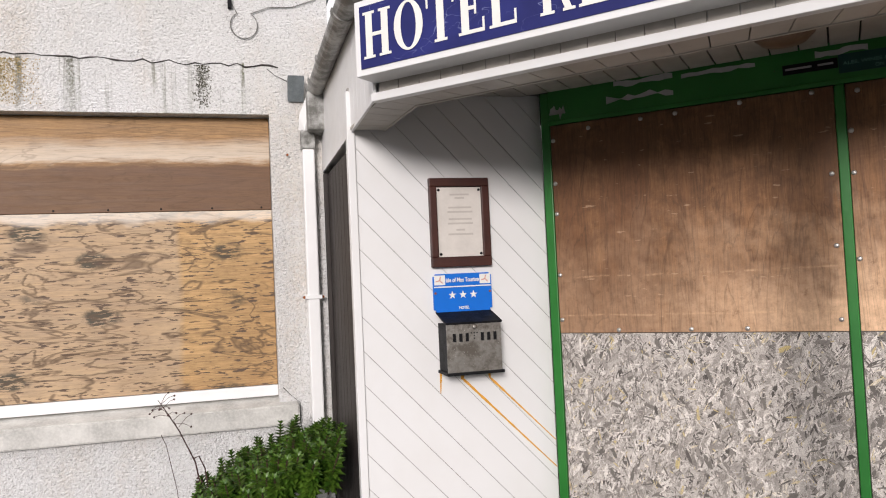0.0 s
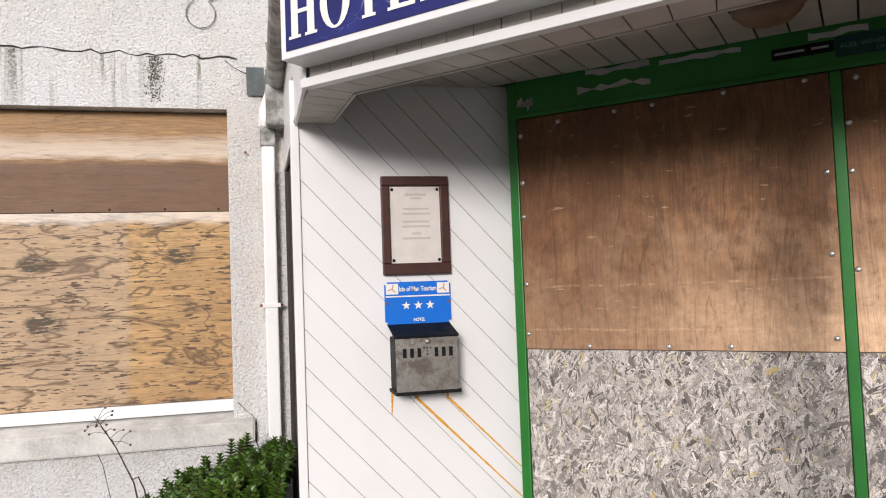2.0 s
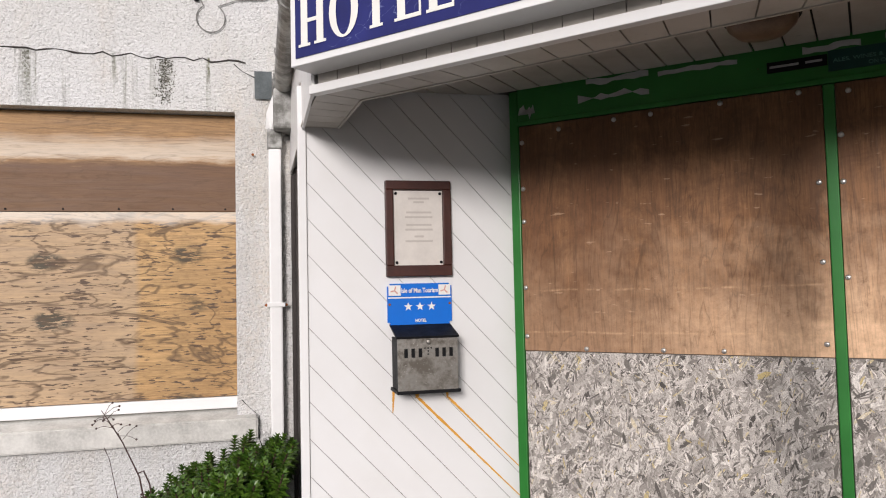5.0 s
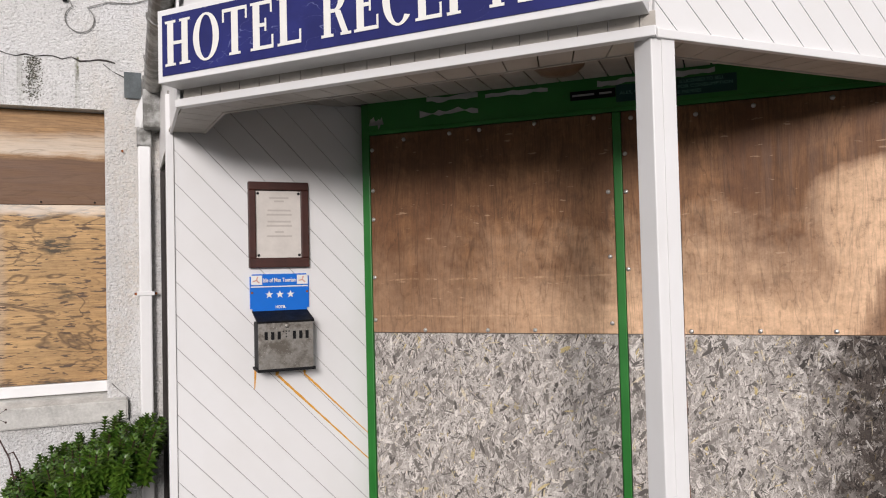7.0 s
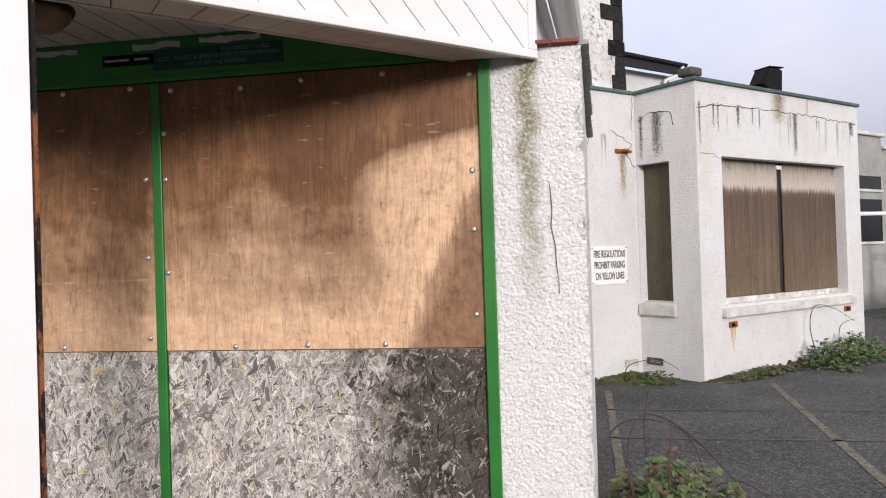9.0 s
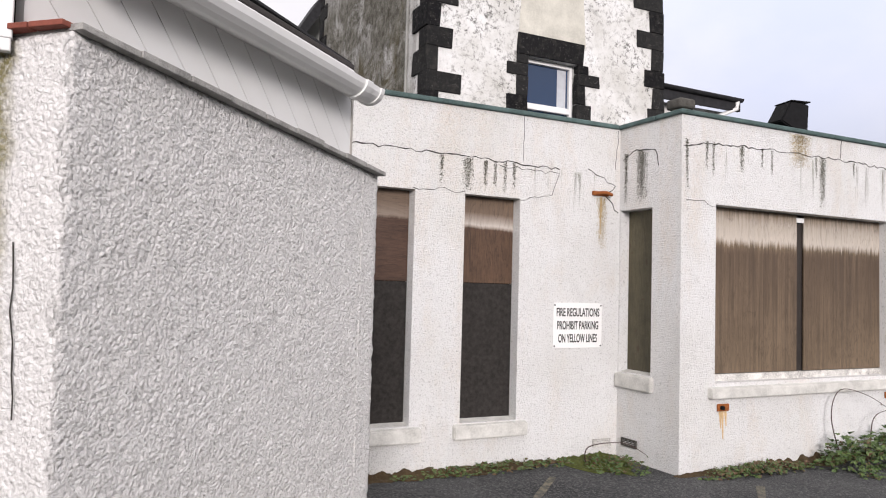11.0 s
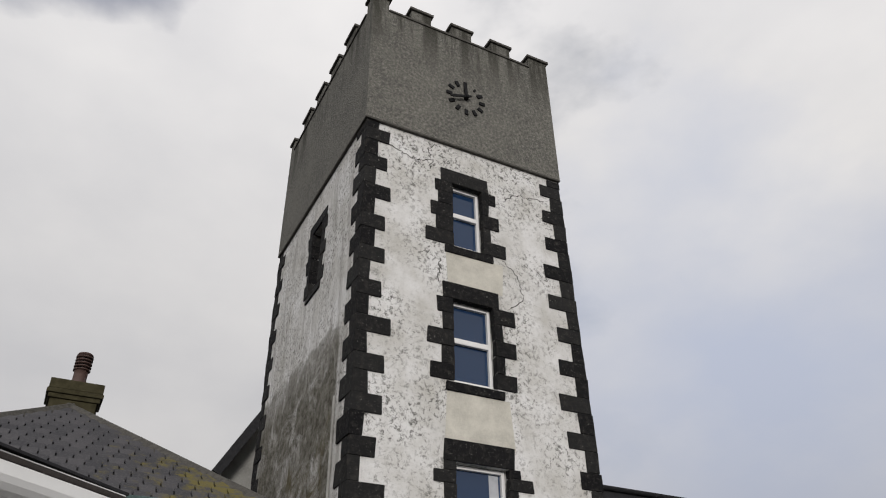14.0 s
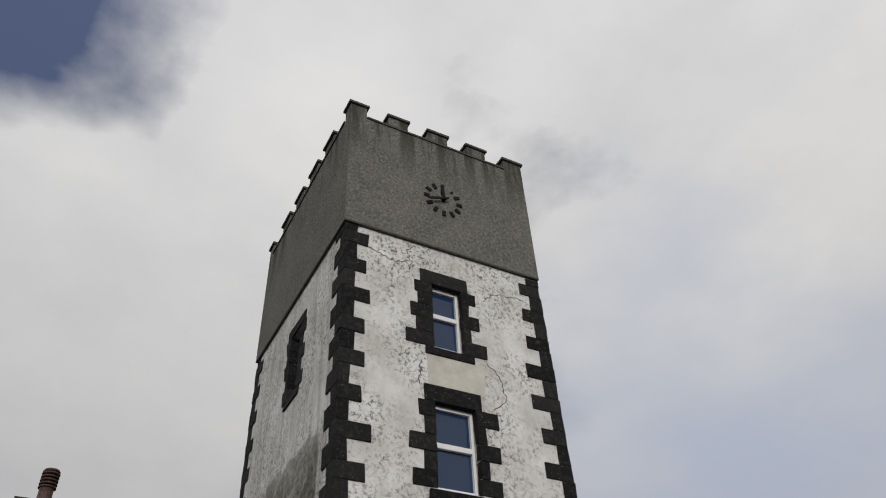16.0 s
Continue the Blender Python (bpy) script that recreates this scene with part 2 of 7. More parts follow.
def make_quoin():
    m = Mat("black_painted_stone", 0.85, 0, 0.12)
    c = m.mix(m.ran(), (0.008, 0.008, 0.009), (0.022, 0.022, 0.022))
    c = m.mix(m.ramp(m.noise(9, 6, 0.65), (0.50, 0.0), (0.75, 0.5)), c, (0.07, 0.066, 0.058))
    c = m.mix(m.ramp(m.noise(30, 5, 0.75), (0.62, 0.0), (0.70, 0.8)), c, (0.34, 0.33, 0.30))
    return m.done(c, None, m.noise(14, 6, 0.65), 0.9, 0.03)


QUOIN = make_quoin()


def make_ply(name, tan, brown, along="Z", fade=0.5, knots=0.0, weather=None, vary=0.0):
    """Plywood sheet: long grain, growth figure, optional knots and a weathered stain of its own shape."""
    m = Mat(name, 0.62, 0, 0.35)
    sc = {"Z": (34, 34, 2.6), "X": (2.6, 34, 34)}[along]
    fig = {"Z": (5, 5, 0.8), "X": (0.8, 5, 5)}[along]
    g = m.noise(1.0, 6, 0.65, at=m.scaled(sc), warp=0.6)
    f = m.noise(1.0, 4, 0.55, at=m.scaled(fig), warp=1.4)
    rings = m.ramp(m.math("FRACT", m.math("MULTIPLY", f, 9.0)), (0.0, 0.0), (0.42, 0.25), (0.5, 1.0), (0.6, 0.0))
    c = m.mix(m.ramp(m.noise(1.6, 5, 0.6), (0.5 - fade / 2, 0.0), (0.5 + fade / 2, 1.0)), brown, tan)
    c = m.mix(m.ramp(g, (0.42, 0.0), (0.70, 0.40)), c, tuple(k * 0.42 for k in brown))
    c = m.mix(m.ramp(m.noise(11, 5, 0.7), (0.5, 0.0), (0.72, 0.35)), c, tuple(k * 0.4 for k in brown))
    c = m.mix(m.math("MULTIPLY", rings, 0.28), c, tuple(k * 0.5 for k in brown))
    fb = m.noise(1.0, 4, 0.7, at=m.scaled({"Z": (170, 170, 9), "X": (9, 170, 170)}[along]))
    c = m.mix(m.ramp(fb, (0.48, 0.0), (0.66, 0.28)), c, tuple(k * 0.35 for k in brown))
    c = m.mix(m.ramp(fb, (0.32, 0.25), (0.44, 0.0)), c, tuple(min(1, k * 1.35) for k in tan))
    if knots:
        at = m.scaled({"Z": (9, 9, 4.2), "X": (4.2, 9, 9)}[along])
        d = m.math("ADD", m.cells(1.0, at=at), m.math("MULTIPLY", m.noise(16, 4), 0.14))
        pick = m.ramp(m.cells(1.0, at=at, out="Color"), (0.50, 0.0), (0.55, 1.0))
        c = m.mix(m.math("MULTIPLY", pick, m.ramp(d, (0.16, knots), (0.27, 0.0))), c, (0.055, 0.035, 0.024))
        dash = m.noise(1.0, 3, 0.6, at=m.scaled((11, 40, 40)))
        c = m.mix(m.ramp(dash, (0.66, 0.0), (0.71, 0.85)), c, (0.07, 0.045, 0.03))
    if weather:
        c = weather(m, c)
    if weather:
        c = m.mix(m.ramp(fb, (0.50, 0.0), (0.66, 0.16)), c, tuple(k * 0.3 for k in brown))
        c = m.mix(m.math("MULTIPLY", rings, 0.30), c, tuple(k * 0.3 for k in brown))
    h = m.math("ADD", m.math("ADD", g, m.math("MULTIPLY", f, 0.3)), m.math("MULTIPLY", fb, 0.6))
    return m.done(c, m.ramp(g, (0.3, 0.7), (0.7, 0.5)), h, 0.35, 0.004)


def door_wear(m, c):
    """Bleached by the weather beside the pillar and along the foot, browner above, with a damp stain in the lower corner."""
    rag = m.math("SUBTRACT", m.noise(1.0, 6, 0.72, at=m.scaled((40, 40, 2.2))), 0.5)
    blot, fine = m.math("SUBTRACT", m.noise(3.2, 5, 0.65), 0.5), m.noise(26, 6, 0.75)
    s, z = m.axis("X"), m.axis("Z")
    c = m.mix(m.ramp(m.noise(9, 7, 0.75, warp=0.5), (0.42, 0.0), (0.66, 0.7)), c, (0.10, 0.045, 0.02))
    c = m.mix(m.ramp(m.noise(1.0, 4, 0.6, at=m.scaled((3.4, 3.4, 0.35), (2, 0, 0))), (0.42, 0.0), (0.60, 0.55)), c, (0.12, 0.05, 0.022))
    # the bleached field: an upright edge that rounds over towards the top
    up = m.math("MAXIMUM", m.math("SUBTRACT", z, 1.76), 0.0)
    edge = m.math("SUBTRACT", m.math("SUBTRACT", s, 2.06), m.math("MULTIPLY", m.math("MULTIPLY", up, up), 12.0))
    edge = m.math("ADD", edge, m.math("ADD", m.math("MULTIPLY", rag, 0.16), m.math("MULTIPLY", blot, 0.22)))
    pale = m.ramp(edge, (0.0, 0.0), (0.14, 0.7), (0.28, 0.95))
    low = m.ramp(m.math("ADD", m.math("SUBTRACT", 1.70, z), m.math("ADD", m.math("MULTIPLY", blot, 1.0), m.math("MULTIPLY", rag, 0.12))), (0.0, 0.0), (0.45, 0.9))
    low = m.math("MULTIPLY", low, m.ramp(m.math("ADD", m.math("MULTIPLY", s, 0.5), m.math("MULTIPLY", blot, 0.3)), (0.2, 0.3), (0.65, 0.95)))
    bleach = m.math("MULTIPLY", m.math("MAXIMUM", pale, low), m.ramp(fine, (0.36, 1.0), (0.68, 0.55)))
    c = m.mix(bleach, c, (0.88, 0.59, 0.37))
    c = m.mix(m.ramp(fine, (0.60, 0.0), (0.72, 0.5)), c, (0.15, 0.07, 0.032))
    # score marks across the sheet
    for at_z, lo, hi in ((1.236, 0.44, 0.50), (1.425, 0.48, 0.53)):
        off = m.math("ABSOLUTE", m.math("SUBTRACT", m.math("ADD", z, m.math("MULTIPLY", m.math("SUBTRACT", m.noise(3, 2), 0.5), 0.03)), at_z))
        mark = m.math("MULTIPLY", m.ramp(off, (0.0, 0.45), (0.006, 0.0)), m.ramp(m.noise(9, 6, 0.75), (lo, 0.0), (hi + 0.08, 1.0)))
        c = m.mix(mark, c, (0.80, 0.52, 0.30))
    scr = m.ramp(m.noise(1.0, 2, 0.5, at=m.scaled((14, 14, 60))), (0.70, 0.0), (0.74, 0.4))
    c = m.mix(scr, c, (0.62, 0.42, 0.27))
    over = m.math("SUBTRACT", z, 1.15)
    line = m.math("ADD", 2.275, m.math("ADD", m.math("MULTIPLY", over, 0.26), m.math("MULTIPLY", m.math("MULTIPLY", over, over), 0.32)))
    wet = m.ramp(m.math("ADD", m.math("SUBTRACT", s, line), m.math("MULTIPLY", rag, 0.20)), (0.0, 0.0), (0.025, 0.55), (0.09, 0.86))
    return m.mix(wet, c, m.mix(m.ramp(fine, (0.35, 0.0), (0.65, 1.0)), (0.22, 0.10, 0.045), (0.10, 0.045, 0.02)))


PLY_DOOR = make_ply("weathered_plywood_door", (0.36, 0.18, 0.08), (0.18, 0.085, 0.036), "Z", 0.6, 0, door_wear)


def upper_wear(m, c):
    """Honey-coloured top, a salt-white tide band, then a dark ragged damp area."""
    rag = m.math("MULTIPLY", m.math("SUBTRACT", m.noise(1.0, 6, 0.75, at=m.scaled((3.5, 30, 30))), 0.5), 0.10)
    big = m.math("MULTIPLY", m.math("SUBTRACT", m.noise(1.7, 3), 0.5), 0.10)
    z = m.math("DIVIDE", m.math("SUBTRACT", m.math("ADD", m.math("ADD", m.axis("Z"), rag), big), 1.94), 0.59)
    c = m.mix(m.ramp(z, (0.46, 0.80), (0.53, 0.0)), c, (0.105, 0.055, 0.036))
    return m.mix(m.ramp(z, (0.50, 0.0), (0.56, 0.75), (0.66, 0.6), (0.80, 0.0)), c, (0.66, 0.58, 0.48))


def bay_wear(m, c):
    """Bleached strip along the top over damp darkened timber with vertical runs."""
    rag = m.math("MULTIPLY", m.math("SUBTRACT", m.noise(1.0, 6, 0.75, at=m.scaled((30, 30, 1.0))), 0.5), 0.32)
    z = m.math("DIVIDE", m.math("SUBTRACT", m.math("ADD", m.axis("Z"), rag), 0.85), 1.67)
    c = m.mix(m.ramp(z, (0.0, 0.15), (0.45, 0.7), (0.74, 0.92), (0.80, 0.0)), c, (0.080, 0.054, 0.037))
    runs = m.noise(1.0, 5, 0.7, at=m.scaled((26, 26, 0.5)))
    patch = m.ramp(m.noise(1.0, 4, 0.6, at=m.scaled((2.2, 2.2, 1.4))), (0.36, 0.25), (0.60, 1.0))
    c = m.mix(m.math("MULTIPLY", patch, m.ramp(runs, (0.42, 0.0), (0.70, 0.40))), c, (0.26, 0.185, 0.12))
    c = m.mix(m.ramp(runs, (0.32, 0.4), (0.46, 0.0)), c, (0.055, 0.042, 0.032))
    return m.mix(m.ramp(z, (0.78, 0.0), (0.82, 0.7), (0.93, 0.5), (1.0, 0.0)), c, (0.66, 0.60, 0.53))


def knot_wear(m, c):
    """Grey towards one end, a salt-white strip along the top edge, clustered knots and short dark checks."""
    x, z = m.axis("X"), m.axis("Z")
    c = m.mix(m.ramp(m.math("SUBTRACT", m.math("MULTIPLY", x, -1.0), m.math("MULTIPLY", m.noise(2.0, 3), 0.12)), (0.06, 0.0), (0.10, 0.42)), c, (0.44, 0.36, 0.28))
    at = m.scaled((2.6, 6, 4.6))
    d = m.math("ADD", m.cells(1.0, at=at), m.math("MULTIPLY", m.noise(9, 5, 0.7), 0.30))
    pick = m.ramp(m.axis("X", m.cells(1.0, at=at, out="Color")), (0.10, 0.0), (0.14, 1.0))
    inside = m.math("MULTIPLY", pick, m.ramp(d, (0.34, 1.0), (0.46, 0.0)))
    bars = m.ramp(m.noise(1.0, 3, 0.6, at=m.scaled((14, 85, 85))), (0.42, 0.0), (0.47, 1.0))
    c = m.mix(m.math("MULTIPLY", inside, m.math("ADD", m.math("MULTIPLY", bars, 0.92), 0.03)), c, (0.055, 0.05, 0.036))
    checks = m.ramp(m.noise(1.0, 2, 0.5, at=m.scaled((13, 75, 75))), (0.60, 0.0), (0.64, 0.95))
    c = m.mix(checks, c, (0.085, 0.055, 0.04))
    vein = m.math("ABSOLUTE", m.math("SUBTRACT", m.noise(1.0, 4, 0.5, at=m.scaled((1.5, 5, 5.5)), warp=1.0), 0.5))
    c = m.mix(m.ramp(vein, (0.0, 0.8), (0.010, 0.55), (0.022, 0.0)), c, (0.10, 0.062, 0.036))
    edge = m.math("ADD", z, m.math("MULTIPLY", m.math("SUBTRACT", m.noise(5, 4), 0.5), 0.10))
    return m.mix(m.math("MULTIPLY", m.ramp(m.math("SUBTRACT", edge, 0.0), (0.0, 0.0), (1.0, 1.0)), m.ramp(m.math("SUBTRACT", edge, 1.0), (0.86, 0.0), (0.90, 0.6))), c, (0.80, 0.74, 0.66))


PLY_TOP = make_ply("brown_faced_plywood", (0.50, 0.31, 0.145), (0.32, 0.18, 0.08), "X", 0.6, 0, upper_wear)
PLY_KNOT = make_ply("knotty_plywood", (0.60, 0.385, 0.175), (0.40, 0.235, 0.10), "X", 0.5, 0, knot_wear)
PLY_BAY = make_ply("silvered_plywood", (0.24, 0.175, 0.115), (0.11, 0.08, 0.05), "Z", 0.6, 0, bay_wear)


def tide_wear(level, band):
    """A greyer dry strip along the top of a damp dark sheet, with a tide mark where it ends."""
    def wear(m, c):
        rag = m.math("MULTIPLY", m.math("SUBTRACT", m.noise(1.0, 6, 0.75, at=m.scaled((20, 20, 2.0))), 0.5), 0.05)
        z = m.math("SUBTRACT", m.math("ADD", m.axis("Z"), m.math("ADD", rag, m.math("MULTIPLY", m.math("SUBTRACT", m.noise(1.6, 3), 0.5), 0.08))), level)
        c = m.mix(m.ramp(z, (0.0, 0.0), (0.03, 0.7), (0.3, 0.45)), c, (0.20, 0.15, 0.11))
        return m.mix(m.math("MULTIPLY", m.ramp(z, (0.0, 0.0), (0.04, 1.0), (0.09, 0.5), (0.16, 0.0)), band), c, (0.55, 0.50, 0.45))
    return wear


PLY_DARK = make_ply("dark_damp_plywood", (0.10, 0.056, 0.038), (0.055, 0.030, 0.020), "X", 0.6, 0, tide_wear(2.265, 0.15))
PLY_SIDE = make_ply("brown_damp_plywood", (0.15, 0.085, 0.05), (0.06, 0.036, 0.024), "Z", 0.6, 0, tide_wear(2.22, 0.85))
PLY_GREEN = make_ply("green_treated_boarding", (0.13, 0.112, 0.066), (0.06, 0.052, 0.032), "Z", 0.5, 0.7)
PLANK_DARK = make_ply("dark_stained_planks", (0.05, 0.04, 0.035), (0.022, 0.018, 0.016), "Z", 0.6, 0)


def make_pvc():
    m = Mat("white_plastic_cladding", 0.34, 0, 0.45)
    c = m.mix(m.ramp(m.noise(2.2, 6, 0.6), (0.45, 0.0), (0.8, 0.35)), (0.73, 0.73, 0.725), (0.62, 0.60, 0.555))
    c = m.mix(m.math("MULTIPLY", m.ran(), 0.12), c, (0.66, 0.65, 0.62))
    return m.done(c, m.ramp(m.noise(6, 4), (0.3, 0.28), (0.7, 0.5)), m.noise(60, 2), 0.05, 0.002)


PVC = make_pvc()
JOINT = plain("grimy_joint", (0.33, 0.315, 0.29), 0.8, 0, 0.3, 12)


def make_soffit():
    m = Mat("grimy_soffit_boards", 0.45, 0, 0.4)
    c = m.mix(m.ramp(m.noise(3, 6, 0.65), (0.4, 0.0), (0.75, 0.7)), (0.48, 0.45, 0.405), (0.24, 0.21, 0.175))
    c = m.mix(m.ramp(m.noise(30, 4, 0.7), (0.66, 0.0), (0.74, 0.5)), c, (0.06, 0.055, 0.045))
    return m.done(c, None, m.noise(60, 2), 0.1, 0.002)


SOFFIT = make_soffit()


def make_gutter():
    m = Mat("grimy_grey_gutter", 0.45, 0, 0.4)
    c = m.mix(m.ramp(m.noise(7, 6, 0.7), (0.36, 0.0), (0.58, 0.9)), (0.46, 0.46, 0.44), (0.085, 0.082, 0.07))
    return m.done(c, None, m.noise(50, 3), 0.2, 0.003)


def make_green():
    m = Mat("green_gloss_paint", 0.38, 0, 0.45)
    c = m.mix(m.ramp(m.noise(4, 6), (0.4, 0.0), (0.75, 0.6)), (0.015, 0.145, 0.021), (0.034, 0.235, 0.042))
    c = m.mix(m.ramp(m.noise(22, 6, 0.75), (0.68, 0.0), (0.72, 0.7)), c, (0.10, 0.06, 0.035))
    return m.done(c, None, m.noise(35, 4), 0.2, 0.003)


def make_osb_flake():
    m = Mat("osb_strand", 0.75, 0, 0.3)
    r = m.island()
    c = m.ramp(r, (0.0, (0.07, 0.063, 0.057)), (0.16, (0.25, 0.228, 0.205)), (0.4, (0.42, 0.385, 0.35)), (0.75, (0.62, 0.575, 0.53)), (0.95, (0.82, 0.775, 0.72)), (0.993, (0.60, 0.48, 0.22)))
    rag = m.math("MULTIPLY", m.math("SUBTRACT", m.noise(9, 5, 0.7), 0.5), 0.9)
    wet = m.ramp(m.math("ADD", m.math("SUBTRACT", m.math("SUBTRACT", m.axis("X"), m.math("MULTIPLY", m.math("SUBTRACT", m.axis("Z"), 0.6), 0.0)), 1.98), rag), (0.0, 0.0), (0.3, 0.95))
    c = m.mix(m.ramp(m.noise(260, 3, 0.7), (0.45, 0.0), (0.62, 0.5)), c, (0.10, 0.09, 0.083))
    c = m.mix(m.ramp(m.noise(7, 5, 0.65), (0.54, 0.0), (0.70, 0.6)), c, (0.15, 0.137, 0.125))
    keep = m.ramp(m.math("FRACT", m.math("MULTIPLY", r, 37.0)), (0.80, 1.0), (0.86, 0.45))
    c = m.mix(m.math("MULTIPLY", wet, keep), c, (0.11, 0.09, 0.08), "MULTIPLY")
    return m.done(c, None, m.noise(220, 3), 0.6, 0.003)


def make_asphalt():
    m = Mat("old_asphalt", 0.8, 0, 0.35)
    c = m.mix(m.ramp(m.noise(0.7, 6), (0.35, 0.0), (0.7, 1.0)), (0.024, 0.025, 0.027), (0.048, 0.049, 0.051))
    c = m.mix(m.ramp(m.cells(70, out="Color"), (0.50, 0.0), (0.95, 0.8)), c, (0.17, 0.17, 0.165))
    return m.done(c, m.ramp(m.noise(1.2, 5), (0.35, 0.6), (0.7, 0.9)), m.cells(85), 0.9, 0.012)


def make_line(name, col):
    m = Mat(name, 0.8, 0, 0.3)
    c = m.mix(m.ramp(m.noise(16, 6, 0.75), (0.42, 0.1), (0.64, 0.7)), (0.05, 0.05, 0.05), col)
    return m.done(c, None, m.cells(110), 0.6, 0.005)


def make_slate():
    m = Mat("welsh_slate", 0.85, 0, 0.15)
    m.co = m.n.new("ShaderNodeNewGeometry").outputs["Position"]
    c = m.mix(m.ran(), (0.045, 0.045, 0.050), (0.075, 0.073, 0.078))
    c = m.mix(m.ramp(m.noise(30, 5, 0.7), (0.5, 0.0), (0.7, 0.5)), c, (0.14, 0.135, 0.135))
    # moss and lichen thicken towards the lower right of this roof
    x = m.math("DIVIDE", m.math("SUBTRACT", m.axis("X"), 4.6), 3.0)
    k = m.math("ADD", m.noise(3.5, 6, 0.7), m.math("SUBTRACT", m.math("MULTIPLY", x, 0.35), 0.25))
    c = m.mix(m.ramp(k, (0.42, 0.0), (0.56, 0.8)), c, (0.15, 0.125, 0.03))
    return m.done(c, None, m.noise(18, 5), 0.5, 0.01)


def make_leaf(name, a, b, rough=0.45):
    m = Mat(name, rough, 0, 0.4)
    c = m.mix(m.island(), a, b)
    c = m.mix(m.ramp(m.noise(18, 3), (0.4, 0.0), (0.7, 0.4)), c, tuple(k * 0.5 for k in a))
    m.b.inputs["Subsurface Weight"].default_value = 0.0
    return m.done(c, None, m.noise(40, 2), 0.2, 0.002)


def make_steel():
    m = Mat("tarnished_steel", 0.36, 0.85, 0.5)
    f = m.noise(14, 6, 0.7)
    c = m.mix(m.ramp(f, (0.4, 0.0), (0.62, 1.0)), (0.40, 0.38, 0.345), (0.14, 0.125, 0.105))
    c = m.mix(m.ramp(m.noise(120, 3), (0.66, 0.0), (0.7, 0.8)), c, (0.65, 0.64, 0.6))
    return m.done(c, m.ramp(f, (0.35, 0.30), (0.65, 0.6)), m.noise(60, 4), 0.2, 0.002)


def make_split():
    m = Mat("rotten_post_core", 0.9, 0, 0.2)
    c = m.mix(m.ramp(m.noise(1.0, 5, 0.7, at=m.scaled((30, 30, 7))), (0.50, 0.0), (0.58, 1.0)), (0.014, 0.012, 0.011), (0.22, 0.085, 0.035))
    return m.done(c, None, m.noise(40, 5), 0.8, 0.01)


def make_glass():
    m = Mat("window_glass", 0.03, 0, 0.6)
    # the blue base colour stands in for part of the sky's reflection
    return m.done((0.012, 0.034, 0.085), None, m.noise(1.3, 2), 0.04, 0.02)


def make_dark_glass():
    m = Mat("unlit_window_glass", 0.04, 0, 0.4)
    return m.done((0.006, 0.008, 0.012), None, m.noise(1.3, 2), 0.04, 0.02)


DARKGLASS = make_dark_glass()
GUTTER, GREEN, FLAKE, ASPHALT = make_gutter(), make_green(), make_osb_flake(), make_asphalt()
YELLOW_LINE, WHITE_LINE = make_line("worn_yellow_paint", (0.28, 0.25, 0.17)), make_line("worn_white_paint", (0.13, 0.13, 0.13))
SLATE, STEEL, GLASS = make_slate(), make_steel(), make_glass()
HEBE = make_leaf("hebe_leaf", (0.026, 0.075, 0.007), (0.085, 0.16, 0.018), 0.36)
BRAMBLE = make_leaf("bramble_leaf", (0.04, 0.085, 0.02), (0.12, 0.17, 0.05))
DEADLEAF = make_leaf("dead_leaf", (0.085, 0.048, 0.026), (0.15, 0.095, 0.05), 0.7)
STEM = plain("bramble_stem", (0.075, 0.04, 0.035), 0.6, 0, 0.4, 30)
DRYSTEM = plain("dry_stem", (0.22, 0.19, 0.14), 0.7, 0, 0.4, 30)
FLAKED = plain("flaking_white_paint", (0.74, 0.72, 0.68), 0.7, 0, 0.75, 7, 0.5, 0.006)
UPVC = plain("white_upvc", (0.80, 0.80, 0.79), 0.35, 0, 0.06, 5, 0.05)


def make_signblue():
    m = Mat("navy_sign_vinyl", 0.5, 0, 0.25)
    c = m.mix(m.ramp(m.noise(5, 5), (0.4, 0.0), (0.7, 1.0)), (0.012, 0.015, 0.105), (0.018, 0.023, 0.15))
    s = m.math("ABSOLUTE", m.math("SUBTRACT", m.noise(1.0, 2, 0.4, at=m.scaled((9, 9, 17), (0, 0, 0), (0, 35, 0)), warp=0.8), 0.5))
    c = m.mix(m.math("MULTIPLY", m.ramp(s, (0.0, 0.6), (0.006, 0.0)), m.ramp(m.noise(4, 3), (0.52, 0.0), (0.6, 1.0))), c, (0.25, 0.28, 0.50))
    return m.done(c, None, m.noise(30, 2), 0.05, 0.002)


SIGNBLUE = make_signblue()
SIGNWHITE = plain("sign_white_vinyl", (0.78, 0.77, 0.72), 0.4, 0, 0.08, 12, 0.05)
OSBBASE = plain("osb_core", (0.20, 0.18, 0.16), 0.85, 0, 0.4, 40)
MAHOGANY = plain("mahogany_stained_wood", (0.060, 0.018, 0.012), 0.45, 0, 0.4, 14, 0.3)
PAPER = plain("faded_paper", (0.66, 0.62, 0.57), 0.55, 0, 0.14, 9, 0.1)
TOURBLUE = plain("bright_blue_enamel", (0.006, 0.15, 0.62), 0.32, 0, 0.08, 8, 0.03)
BLACKMETAL = plain("black_enamel_metal", (0.008, 0.008, 0.009), 0.6, 0.0, 0.3, 20, 0.2, 0.003, 0.15)
SCREW = plain("zinc_screw", (0.62, 0.60, 0.57), 0.35, 0.8, 0.2, 60)
RUST = plain("orange_rust", (0.32, 0.10, 0.025), 0.9, 0, 0.5, 30, 0.5)
COPING = plain("teal_coping_felt", (0.09, 0.14, 0.135), 0.8, 0, 0.5, 6, 0.4, 0.008)
